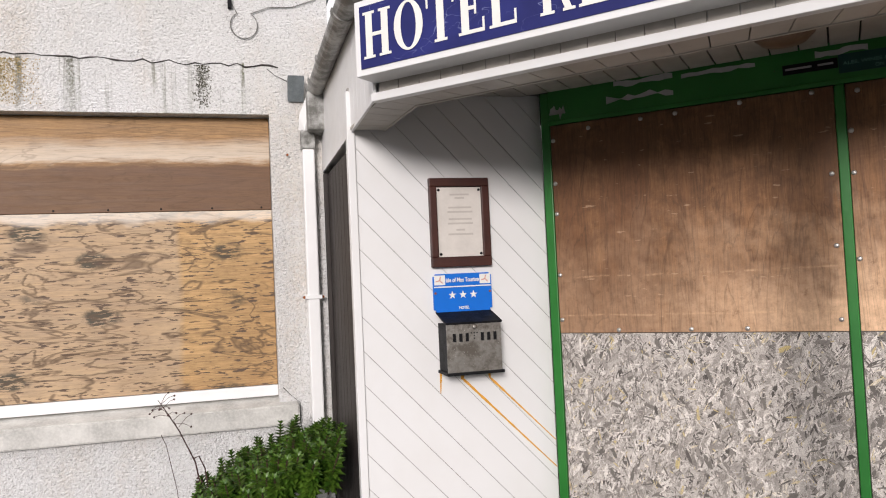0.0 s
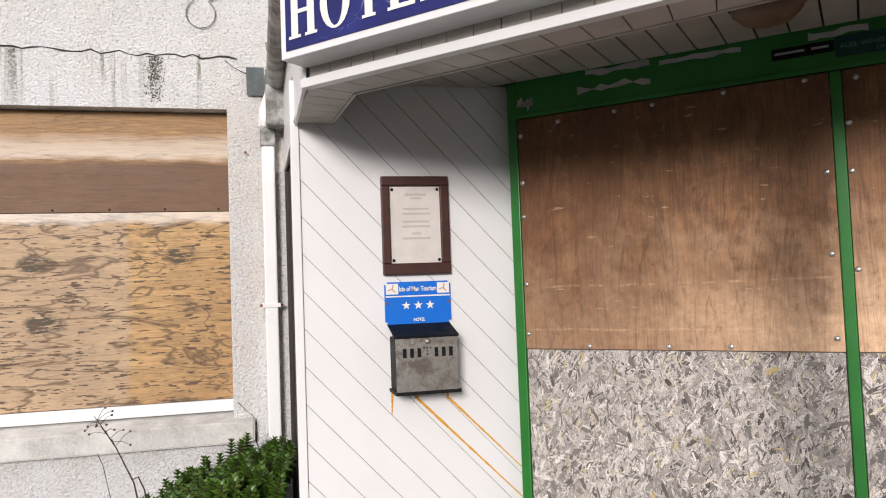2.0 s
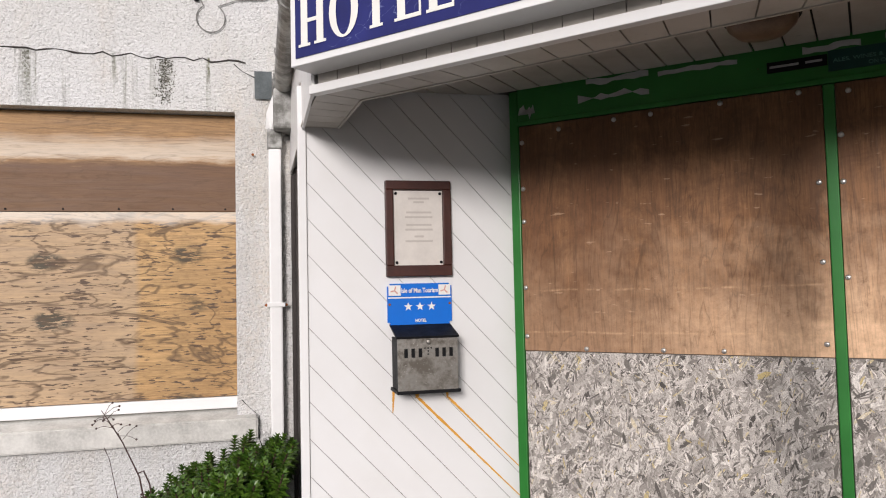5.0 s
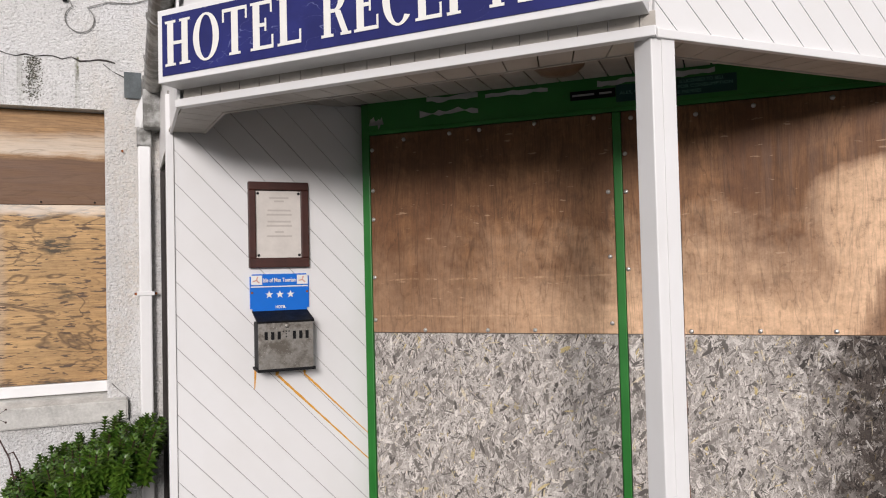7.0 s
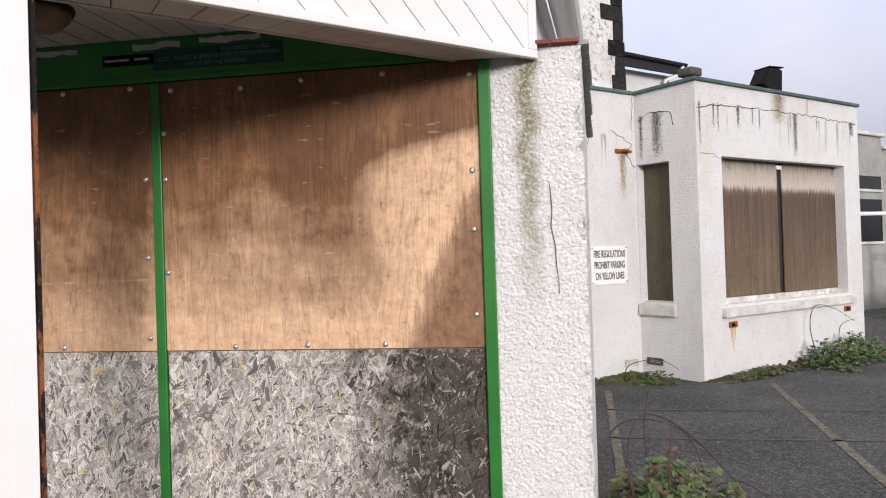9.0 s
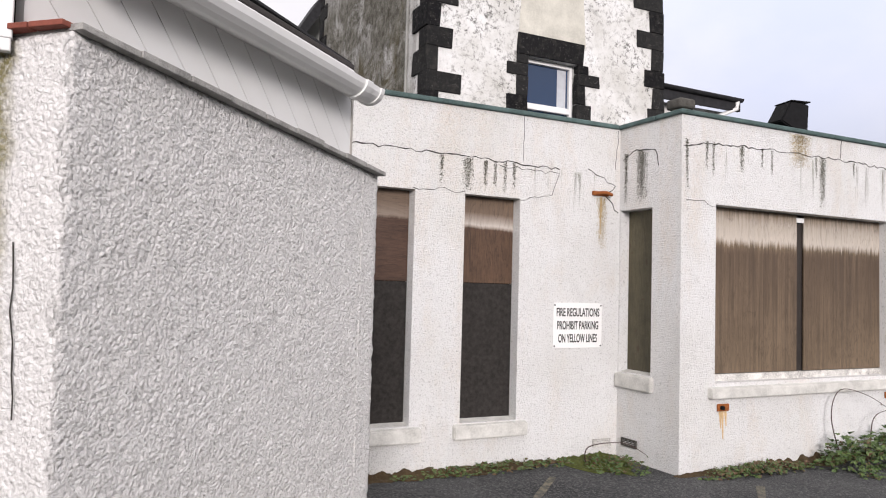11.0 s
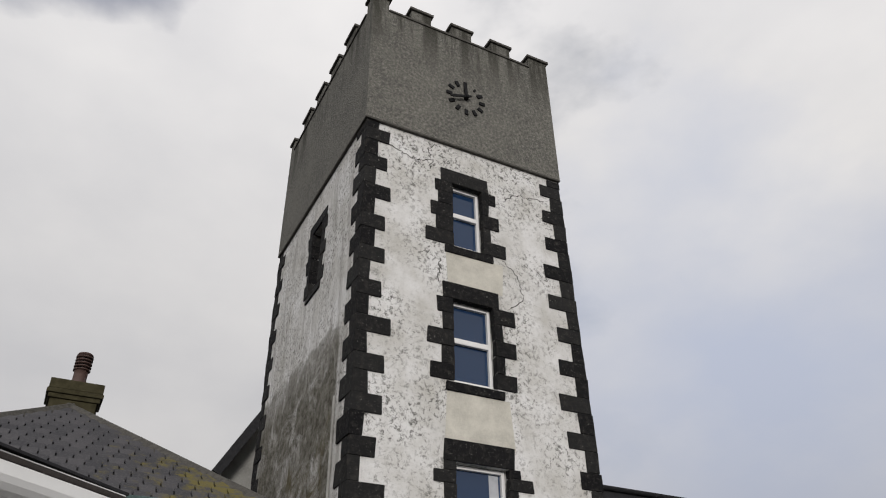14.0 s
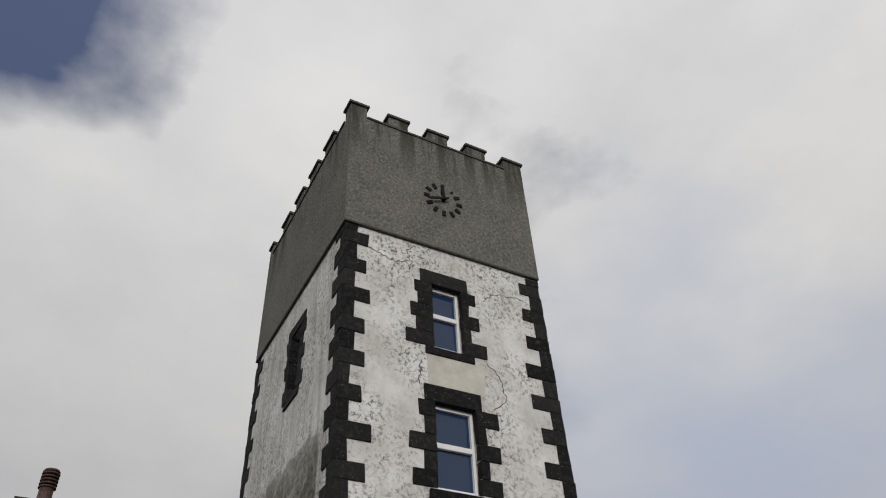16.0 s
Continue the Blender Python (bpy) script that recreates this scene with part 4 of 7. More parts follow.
# boarded entrance
ent = thing("boarded_entrance", "green-framed porch doors boarded with plywood above grey strand board", "door", M_DOOR)
part("jamb", box(-0.045, 0.0, -0.026, 0.05, 0, CEIL_Z, bevel=0.004), GREEN, ent)
part("jamb", box(1.283, 1.323, -0.024, 0.05, 0, 2.2, bevel=0.004), GREEN, ent)
part("jamb", box(2.577, 2.620, -0.042, 0.05, 0, 2.25, bevel=0.004), GREEN, ent)
part("header", box(0.0, 2.578, -0.03, 0.06, 2.205, CEIL_Z + 0.02, bevel=0.004), GREEN, ent, "green header with flaking paint")
part("header_bead", box(0.0, 2.578, -0.038, -0.03, 2.2, 2.222, bevel=0.003), GREEN, ent)
for a, b in ((0.002, 1.281), (1.325, 2.575)):
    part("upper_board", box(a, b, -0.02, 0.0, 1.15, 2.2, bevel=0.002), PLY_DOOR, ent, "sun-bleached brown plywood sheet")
    part("lower_board", box(a, b, -0.012, 0.006, 0.05, 1.148), OSBBASE, ent, "grey weathered strand board")
part("threshold", box(-0.05, 2.642, -0.05, 0.06, 0.0, 0.05, bevel=0.005), GREYWALL, ent)

# unseen walls added behind and beside the walk to cut low sky light
tagged(part("wall_opposite", box(-26, 34, -19, -18.4, 0, 3.9), GREYWALL), "unseen grey wall added to block low sky light", "wall", kind="structure")
tagged(part("wall_west", box(-20, -19.4, -18.4, 6, 0, 2.2), GREYWALL), "unseen grey wall added to close the west side", "wall", kind="structure")

# strands of the lower boards: real flakes, laid at all angles
def strand_layer(a, b, z0, z1, count, y, seed):
    rnd = random.Random(seed)
    verts, faces = [], []
    for i in range(count):
        x, z = rnd.uniform(a, b), rnd.uniform(z0, z1)
        ang = rnd.gauss(1.35, 0.75)
        big = rnd.random() < 0.11
        ln, wd = (rnd.uniform(0.02, 0.045), rnd.uniform(0.006, 0.012)) if big else (rnd.uniform(0.008, 0.032), rnd.uniform(0.0012, 0.0045))
        c, s = math.cos(ang), math.sin(ang)
        yy = y - 0.0016 * rnd.random() - 0.0000001 * i
        tilt = rnd.uniform(-0.0006, 0.0006)
        p = []
        for u, v in ((-ln, -wd * rnd.uniform(0.2, 0.8)), (-ln * 0.3, -wd), (ln * rnd.uniform(0.5, 0.9), -wd * 0.8), (ln, wd * rnd.uniform(-0.4, 0.5)), (ln * 0.4, wd), (-ln * rnd.uniform(0.5, 0.9), wd * 0.8)):
            p.append((min(b, max(a, x + c * u - s * v)), yy + tilt * u / ln, min(z1, max(z0, z + s * u + c * v))))
        k = len(verts)
        verts += p
        faces.append(tuple(range(k, k + 6)))
    me = bpy.data.meshes.new("strand_layer")
    me.from_pydata(verts, [], faces)
    me.materials.append(FLAKE)
    ob = new("strand_layer", me)
    ob.parent = ent
    return tagged(ob, "pressed grey wood strands", kind="stuff")


strand_layer(0.004, 1.279, 0.052, 1.146, 24000, -0.0135, 3)
strand_layer(1.327, 2.573, 0.052, 1.146, 24000, -0.0135, 4)

screw_bm = lathe([(0.011, 0), (0.011, 0.003), (0.006, 0.006), (0.002, 0.0065)], 10, m=pose(0, 0, 0, 90))
first_screw = part("screw", screw_bm, SCREW, ent, "pale zinc screw head", True)
spots = [(0.015, z) for z in (1.216, 1.441, 1.75, 1.904, 2.122)] + [(1.255, z) for z in (1.20, 1.515, 1.823)] + [(0.299, 1.163), (0.638, 1.164), (0.881, 1.166), (0.20, 2.165), (0.458, 2.174), (0.62, 2.177), (0.905, 2.183), (1.198, 2.183)]
spots += [(1.338, z) for z in (1.454, 1.819, 1.999)] + [(2.545, z) for z in (1.27, 1.58, 1.795, 2.145)] + [(1.37, 2.166), (1.66, 2.155), (1.905, 2.17), (2.22, 2.172), (1.61, 1.163), (1.90, 1.166), (2.20, 1.166)]
first_screw.location = (spots[0][0], -0.02, spots[0][1])
for s, z in spots[1:]:
    o = first_screw.copy()
    scene.collection.objects.link(o)
    o.location = (s, -0.02, z)

# flaked paint patches and the licence plaque on the header
def ragged_patch(name, x0, x1, z0, z1, y, mat, parent, label="", seed=1, rough=0.35):
    rnd = random.Random(seed)
    w, h = x1 - x0, z1 - z0
    lo = [(x0 + w * i / 9, z0 + h * rough * rnd.random()) for i in range(10)]
    hi = [(x1 - w * i / 9, z1 - h * rough * rnd.random()) for i in range(10)]
    rot = Matrix(((1, 0, 0, 0), (0, 0, -1, y), (0, 1, 0, 0), (0, 0, 0, 1)))
    return part(name, prism(lo + hi, 0, 0.0015, m=rot), mat, parent, label)


ragged_patch("bare_patch", 0.30, 0.62, 2.262, 2.305, -0.0305, PEEL, ent, "patch of flaked paint", 1, 0.6)
ragged_patch("bare_patch", 0.34, 0.62, 2.335, 2.375, -0.0305, PEEL, ent, "patch of flaked paint", 2)
ragged_patch("bare_patch", 0.66, 0.98, 2.33, 2.36, -0.0305, PEEL, ent, "patch of flaked paint", 3)
ragged_patch("bare_patch", 1.22, 1.42, 2.325, 2.36, -0.0305, PEEL, ent, "patch of flaked paint", 4)
ragged_patch("bare_patch", 1.50, 1.75, 2.33, 2.365, -0.0305, PEEL, ent, "patch of flaked paint", 6)
ragged_patch("bare_patch", 0.004, 0.09, 2.225, 2.30, -0.0305, PEEL, ent, "patch of flaked paint", 5, 0.7)
plaque = part("licence_plaque", box(1.09, 1.305, -0.034, -0.03, 2.272, 2.315), BLACKMETAL, ent, "small dark plaque with unreadable name bars")
part("writing_bar", box(1.10, 1.205, -0.0355, -0.034, 2.290, 2.299), PALEGREY, plaque)
part("writing_bar", box(1.228, 1.288, -0.0355, -0.034, 2.290, 2.299), PALEGREY, plaque)
plaque2 = part("licence_plaque", box(1.307, 1.84, -0.034, -0.03, 2.245, 2.325), TEALSIGN, ent, "teal licence notice with small pale lettering")


def words(text, size, m, mat, parent=None, spread=1.0, bold=0.0, name="lettering", width=None, serif=False):
    cu = bpy.data.curves.new(name, "FONT")
    cu.body, cu.size, cu.align_x, cu.align_y = text, size, "CENTER", "CENTER"
    cu.space_character, cu.offset, cu.extrude = spread, bold, 0.0008
    cu.materials.append(mat)
    ob = new(name, cu)
    ob.parent = parent
    ob.matrix_basis = m
    if width:
        bpy.context.view_layer.update()
        k = width / max(1e-6, ob.dimensions.x)
        ob.matrix_basis = m @ Matrix.Diagonal((k, 1, 1, 1))
    return ob


PALEGREEN = plain("faded_mint_lettering", (0.12, 0.28, 0.22), 0.5, 0, 0.1)
words("IS LICENSED TO SELL", 0.021, pose(1.69, -0.035, 2.309, 90), PALEGREEN, ent)
words("ALES, WINES & SPIRITS FOR CONSUMPTION", 0.021, pose(1.575, -0.035, 2.285, 90), PALEGREEN, ent, width=0.5)
words("ON OR OFF THE PREMISES", 0.021, pose(1.565, -0.035, 2.260, 90), PALEGREEN, ent)

# roughcast pillar and side wall of the porch, with an uneven surface
def rough_wall(name, a, b, thick, z1a, z1b, mat, label, amp=0.007, step=0.011):
    d = b - a
    ln = d.length
    d.normalize()
    inn = Vector((-d.y, d.x, 0))
    nx, nz = int(ln / step), 200
    bm = bmesh.new()
    rows = []
    for i in range(nx + 1):
        k = i / nx
        top = z1a + (z1b - z1a) * k
        col = []
        for j in range(nz + 1):
            p = a + d * ln * k + Vector((0, 0, top * j / nz))
            e = noise.noise(p * 22) * amp + noise.noise(p * 48) * amp
            col.append(bm.verts.new(p - inn * e + d * (noise.noise(p * 25 + Vector((9, 0, 0))) * amp if i in (0, nx) else 0)))
        rows.append(col)
    back = [[bm.verts.new(a + d * ln * (i / nx) + inn * thick + Vector((0, 0, (z1a + (z1b - z1a) * i / nx) * j))) for j in (0, 1)] for i in (0, nx)]
    for r, q in zip(rows, rows[1:]):
        for j in range(nz):
            bm.faces.new((r[j], q[j], q[j + 1], r[j + 1]))
    bm.faces.new([back[0][0], *rows[0][::1], back[0][1]])
    bm.faces.new([back[1][1], *rows[-1][::-1], back[1][0]])
    bm.faces.new([back[0][1]] + [r[-1] for r in rows] + [back[1][1]])
    bm.faces.new((back[0][0], back[0][1], back[1][1], back[1][0]))
    bmesh.ops.recalc_face_normals(bm, faces=bm.faces)
    return tagged(part(name, bm, mat, None, "", True), label, "wall", kind="structure")


PIL_L = Vector((3.660, 1.680, 0))
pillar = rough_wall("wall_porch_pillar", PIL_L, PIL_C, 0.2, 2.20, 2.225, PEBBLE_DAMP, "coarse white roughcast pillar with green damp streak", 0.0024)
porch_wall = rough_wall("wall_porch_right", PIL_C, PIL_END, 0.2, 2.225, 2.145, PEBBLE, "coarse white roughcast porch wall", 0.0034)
crack_line(pillar, [(3.808, 1.538, 1.74), (3.809, 1.537, 1.582), (3.82, 1.527, 1.44), (3.825, 1.522, 1.339)], width=0.0035, jitter=0.007, out=(-0.671, -0.741, -0.0))
M_PW = frame_of(PIL_C, PIL_END)
cope = thing("wall_coping", "thin grey painted stone coping along the sloping wall top", "coping", M_PW @ pose(0, 0, 2.226, 0, 2.68), kind="structure")
for i in range(9):
    part("slate", box(i * 0.19, i * 0.19 + 0.187, -0.03 - 0.004 * (i % 3), 0.2, 0.0, 0.017 + 0.003 * (i % 2), bevel=0.002), COPESTONE, cope)
crease = thing("clay_creasing", "red clay tile course on the pillar top", "tile", frame_of(PIL_L, PIL_C), kind="structure")
for i in range(2):
    part("tile", box(0.13 + i * 0.1, 0.225 + i * 0.1, -0.025, 0.2, 2.232, 2.246, bevel=0.002), REDTILE, crease)
# the porch's hidden back walls
wall_with("wall_porch_rear", 0, 4.1, 0.02, 0.15, 0, 2.13, [], PEBBLE, "roughcast rear wall of the porch", frame_of(PIL_END, Vector((2.25, 5.45, 0))) @ pose(0, 0, 0))

# canopy: boxed edge beam, ceiling, fascias
canopy = thing("porch_canopy", "white plastic-clad porch canopy with boarded soffit and dirty joints", "canopy")
def offset(a, b, k):
    d = (b - a).normalized()
    return Vector((-d.y, d.x, 0)) * k


in1 = POST_C + Vector((0.075, 0.17, 0))
inL = Vector((0.96, 3.05, 0))
inR = Vector((3.55, 1.73, 0))
panel_c = Vector((0.757, 3.578, 0))
def slab(poly, z0, z1, mat, name, label=""):
    return part(name, prism([(p.x, p.y) for p in poly], z0, z1), mat, canopy, label)


def soffit_run(a, b, c, d, n, z, name="soffit_board"):
    """Short boards across the strip between edge a-b and inner edge d-c."""
    for i in range(n):
        k0, k1 = i / n + 0.02 / n, (i + 1) / n - 0.02 / n
        q = [a.lerp(b, k0), a.lerp(b, k1), d.lerp(c, k1), d.lerp(c, k0)]
        slab(q, z, z + 0.012, SOFFIT, name)


in2 = Vector((0.92, 3.576, 0))
soffit_run(panel_c, L_CORNER, inL, in2, 5, CANOPY_Z)
soffit_run(L_CORNER, POST_C, in1, inL, 15, CANOPY_Z)
soffit_run(POST_C, R_CORNER, inR, in1, 13, CANOPY_Z)
for a, b in ((in2, inL), (inL, in1), (in1, inR)):
    o = offset(a, b, 0.012)
    slab([a, b, b + o, a + o], CANOPY_Z - 0.004, CEIL_Z, SOFFIT, "beam_side")
# ceiling boards run square to the doors
ceil = tagged(part("ceiling", prism([(0.8, 3.60), (0.8, 2.99), (2.1, 1.56), (3.76, 1.57), (3.72, 1.72), (1.8, 3.56)], CEIL_Z + 0.014, CEIL_Z + 0.03), DARKGREY), "porch ceiling of pale grimy boards", "ceiling", kind="structure")
bm = bmesh.new()
for i in range(28):
    s0 = -0.45 + i * 0.115
    p = [(s0 + 0.004, -1.25), (s0 + 0.111, -1.25), (s0 + 0.111, -0.04), (s0 + 0.004, -0.04)]
    w = [M_DOOR @ Vector((x, y, 0)) for x, y in p]
    poly = [(v.x, v.y) for v in w]
    for a, b in ((Vector((0.80, 3.575, 0)), L_CORNER + Vector((0.02, 0.02, 0))), (L_CORNER + Vector((0.03, 0.03, 0)), POST_C + Vector((0.03, 0.03, 0))), (POST_C + Vector((0, 0.03, 0)), R_CORNER + Vector((0, 0.03, 0)))):
        d = (b - a).normalized()
        if len(poly) > 2:
            poly = cut(poly, d.y, -d.x, d.y * a.x - d.x * a.y)
    if len(poly) > 2:
        poly = cut(poly, 0, 1, 3.572)
    if len(poly) > 2:
        prism(poly, CEIL_Z, CEIL_Z + 0.012, bm)
cb = part("ceiling_boards", bm, SOFFIT, ceil)

# fascia under and behind the sign
M_F1, M_F2 = frame_of(L_CORNER, POST_C), frame_of(POST_C, R_CORNER)
F1, F2 = (POST_C - L_CORNER).length, (R_CORNER - POST_C).length
f1 = part("fascia", box(0, F1, 0.01, 0.03, CANOPY_Z, 2.68), PVC, canopy)
f1.matrix_world = M_F1
boards("cladding_board", [(0.0, CANOPY_Z + 0.03), (F1, CANOPY_Z + 0.03), (F1, 2.27), (0.0, 2.27)], 90, 0.1, 0.004, 0.01, SOFFIT, canopy, M_F1 @ pose(0, 0.01, 0))
t1 = part("edge_trim", box(-0.02, F1 + 0.004, -0.028, 0.012, CANOPY_Z - 0.008, CANOPY_Z + 0.026, bevel=0.003), PVC, canopy, "bright white edge trim")
t1.matrix_world = M_F1
f2 = part("fascia", box(0, F2, 0.014, 0.03, CANOPY_Z, 2.68), PVC, canopy)
f2.matrix_world = M_F2
boards("cladding_board", [(0.0, CANOPY_Z + 0.005), (F2, CANOPY_Z + 0.005), (F2, 2.66), (0.0, 2.66)], -46, 0.1, 0.0035, 0.012, PVC, canopy, M_F2 @ pose(0, 0.014, 0))
t2 = part("edge_trim", box(0.0, F2 + 0.004, -0.012, 0.014, CANOPY_Z - 0.010, CANOPY_Z + 0.02, bevel=0.003), PVC, canopy)
t2.matrix_world = M_F2
t3 = part("end_trim", box(F2 - 0.03, F2 + 0.006, -0.008, 0.016, CANOPY_Z + 0.022, 2.66, bevel=0.003), PVC, canopy)
t3.matrix_world = M_F2
M_F3 = frame_of(Vector((3.80, 1.60, 0)), Vector((5.02, 2.73, 0)))
f3 = part("fascia", box(0, 1.66, 0.014, 0.03, 2.1, 2.655), PVC, canopy)
f3.matrix_world = M_F3
boards("cladding_board", [(0.0, 2.1), (1.66, 2.1), (1.66, 2.56), (0.0, 2.56)], -46, 0.112, 0.004, 0.012, PVC, canopy, M_F3 @ pose(0, 0.014, 0))
roof_poly = [(0.76, 4.74), (0.76, 2.96), (2.10, 1.515), (3.79, 1.54), (5.02, 2.76), (3.1, 4.6), (3.1, 5.6), (0.84, 5.6), (0.84, 4.74)]
end = part("fascia", box(0.0, 2.6, 0.0, 0.02, 2.12, 2.6), SOFFIT, canopy)
end.matrix_world = frame_of(Vector((5.03, 2.74, 0)), Vector((3.1, 4.6, 0)))
roof = part("roof_deck", prism(roof_poly, 2.662, 2.672), DARKFELT, canopy, "dark felt roof edge")
bm = bmesh.new()
cx, cy = 2.7, 3.4
lo = [bm.verts.new((cx + (x - cx) * 0.97, cy + (y - cy) * 0.97, 2.672)) for x, y in roof_poly]
hi = [bm.verts.new((cx + (x - cx) * 0.25, cy + (y - cy) * 0.25, 3.05)) for x, y in roof_poly]
for i in range(len(lo)):
    j = (i + 1) % len(lo)
    bm.faces.new((lo[i], lo[j], hi[j], hi[i]))
bm.faces.new(hi)
part("roof_felt", bm, plain("grey_mineral_felt", (0.20, 0.20, 0.20), 0.9, 0, 0.4, 6, 0.5, 0.01), canopy, "grey mineral felt roof covering")

# round glass bowl on the ceiling
lamp = thing("ceiling_light", "round brown-tinted glass ceiling light in the porch", "lamp", M_DOOR @ pose(1.124, -0.462, CEIL_Z))
part("bowl", lathe([(0.02, -0.08), (0.08, -0.07), (0.112, -0.04), (0.12, -0.012)], 28), WEBGREY, lamp, "", True)
part("base_ring", lathe([(0.124, -0.018), (0.129, -0.01), (0.129, 0.0)], 28), BLACKMETAL, lamp, "", True)

# post
post = thing("porch_post", "square white clad porch post with a split corner", "post", pose(2.091, 1.547, 0))
part("shaft", box(0, 0.087, 0, 0.087, 0, CANOPY_Z, bevel=0.004), PVC, post)
part("split_edge", box(0.0875, 0.105, 0.012, 0.06, 0.03, 2.14), SPLITWOOD, post, "dark rusty timber showing along the split corner")
part("corner_strip", box(0.038, 0.089, -0.004, 0.0, 0.05, 2.18, bevel=0.001), PVC, post)

# ---- hotel sign ----
SIGN_L = 1.945
M_SIGN = pose(0.686, 2.902, 2.26, 0, 0, -47.4)
sign = thing("hotel_sign", "navy blue hotel reception sign with white border and serif letters", "sign", M_SIGN)
part("box", box(0, SIGN_L, 0.004, 0.128, 0, 0.30, bevel=0.003), PVC, sign, "white sign box")
part("face", box(0.028, SIGN_L - 0.028, 0.0, 0.005, 0.026, 0.274), SIGNBLUE, sign, "scratched navy face")


def letter_bars(ch):
    """Strokes of a bold serif capital, one unit high: (boxes, arcs, slants)."""
    b, arcs, slants = [], [], []
    st, th, sf = 0.2, 0.075, 0.055

    def stem(x, w=st):
        b.append((x, x + w, 0, 1))
        b.append((x - 0.075, x + w + 0.075, 0, sf)), b.append((x - 0.075, x + w + 0.075, 1 - sf, 1))

    if ch == "H":
        stem(0.08), stem(0.56), b.append((0.2, 0.6, 0.46, 0.46 + th))
        wd = 0.84
    elif ch == "O":
        arcs.append((0.42, 0.5, 0.42, 0.52, 0.2, 0.05, 0, 360))
        wd = 0.84
    elif ch == "T":
        stem(0.28), b.append((0.0, 0.76, 1 - th, 1)), b.append((0, 0.05, 0.72, 1)), b.append((0.71, 0.76, 0.72, 1))
        wd = 0.76
    elif ch in "EL":
        stem(0.08), b.append((0.1, 0.68, 0, th)), b.append((0.63, 0.68, 0, 0.28))
        wd = 0.7
        if ch == "E":
            b += [(0.1, 0.65, 1 - th, 1), (0.60, 0.65, 0.74, 1), (0.2, 0.47, 0.47, 0.47 + th), (0.43, 0.48, 0.37, 0.64)]
    elif ch in "RP":
        stem(0.08), arcs.append((0.36, 0.735, 0.34, 0.265, 0.19, 0.06, -90, 90)), b.append((0.2, 0.37, 1 - th, 1)), b.append((0.2, 0.37, 0.47, 0.47 + th))
        wd = 0.74
        if ch == "R":
            slants.append((0.40, 0.50, 0.62, 0.03, 0.17)), b.append((0.56, 0.86, 0, sf))
            wd = 0.84
    elif ch == "C":
        arcs.append((0.42, 0.5, 0.42, 0.52, 0.2, 0.05, 48, 318)), b.append((0.66, 0.72, 0.66, 0.97))
        wd = 0.76
    elif ch == "I":
        stem(0.08)
        wd = 0.36
    else:
        b += [(0.1, 0.17, 0, 1), (0.0, 0.27, 0, sf), (0.0, 0.2, 1 - sf, 1), (0.68, 0.75, 0, 1), (0.58, 0.85, 1 - sf, 1)]
        slants.append((0.12, 1.0, 0.63, 0.0, 0.2))
        wd = 0.85
    return b, arcs, slants, wd


def letter(ch, x, z, h, sx, parent):
    b, arcs, slants, wd = letter_bars(ch)
    bm = bmesh.new()
    k = 0
    for a0, a1, c0, c1 in b:
        k += 1
        box(x + a0 * h * sx, x + a1 * h * sx, -0.0016 - 0.00005 * k, 0.0, z + c0 * h, z + c1 * h, bm)
    for cx_, cz_, rx, rz, t_side, t_top, a0, a1 in arcs:
        n = 28
        rows = []
        for i in range(n + 1):
            a = radians(a0 + (a1 - a0) * i / n)
            ca, sa = math.cos(a), math.sin(a)
            rows.append([bm.verts.new((x + (cx_ + r_ * ca) * h * sx, -0.0021, z + (cz_ + q_ * sa) * h)) for r_, q_ in ((rx, rz), (rx - t_side, rz - t_top))])
        for r, q in zip(rows, rows[1:]):
            bm.faces.new((r[0], q[0], q[1], r[1]))
    for xa, za, xb, zb, w_ in slants:
        p = [(xa, za), (xa + w_, za), (xb + w_, zb), (xb, zb)]
        bm.faces.new([bm.verts.new((x + u * h * sx, -0.0023, z + v * h)) for u, v in p])
    part("letter", bm, SIGNWHITE, parent)
    return wd * h * sx


def line_of(text, x0, x1, z, h, parent):
    gap = 0.10
    raw = sum(letter_bars(c)[3] + gap for c in text) - gap
    sx = (x1 - x0) / (raw * h)
    x = x0
    for c in text:
        x += letter(c, x, z, h, sx, parent) + gap * h * sx


line_of("HOTEL", 0.045, 0.715, 0.062, 0.185, sign)
line_of("RECEPTION", 0.80, 1.885, 0.062, 0.185, sign)

# ---- gutters and downpipe ----
half = [(0.055 * math.cos(radians(a)), 0.055 * math.sin(radians(a))) for a in range(180, 361, 20)] + [(0.048 * math.cos(radians(a)), 0.048 * math.sin(radians(a))) for a in range(360, 179, -20)]
gut = thing("gutter", "grey grimy half-round gutter on the porch side", "gutter")
part("channel", sweep(half, [(0.715, 2.96, 2.69), (0.715, 4.70, 2.665)]), GUTTER, gut)
for y in (3.3, 4.0, 4.45):
    part("union", sweep([(a * 1.14, b * 1.14) for a, b in half], [(0.715, y, 2.686), (0.715, y + 0.05, 2.686)]), GUTTER, gut)
part("outlet", box(0.655, 0.775, 4.58, 4.745, 2.40, 2.64, bevel=0.012), GUTTER, gut, "grimy outlet box")
gut2 = thing("gutter", "white grimy half-round gutter along the canopy edge", "gutter")
g0, g1 = Vector((3.93, 1.585, 2.525)), Vector((5.07, 2.645, 2.525))
half = [(a * 1.15, b * 1.15) for a, b in half]
part("channel", sweep(half, [g0, g1]), UPVC, gut2)
d = (g1 - g0).normalized()
part("stop_end", sweep([(a * 1.1, b * 1.1) for a, b in half[:10]], [g1 - d * 0.02, g1 + d * 0.012]), UPVC, gut2)
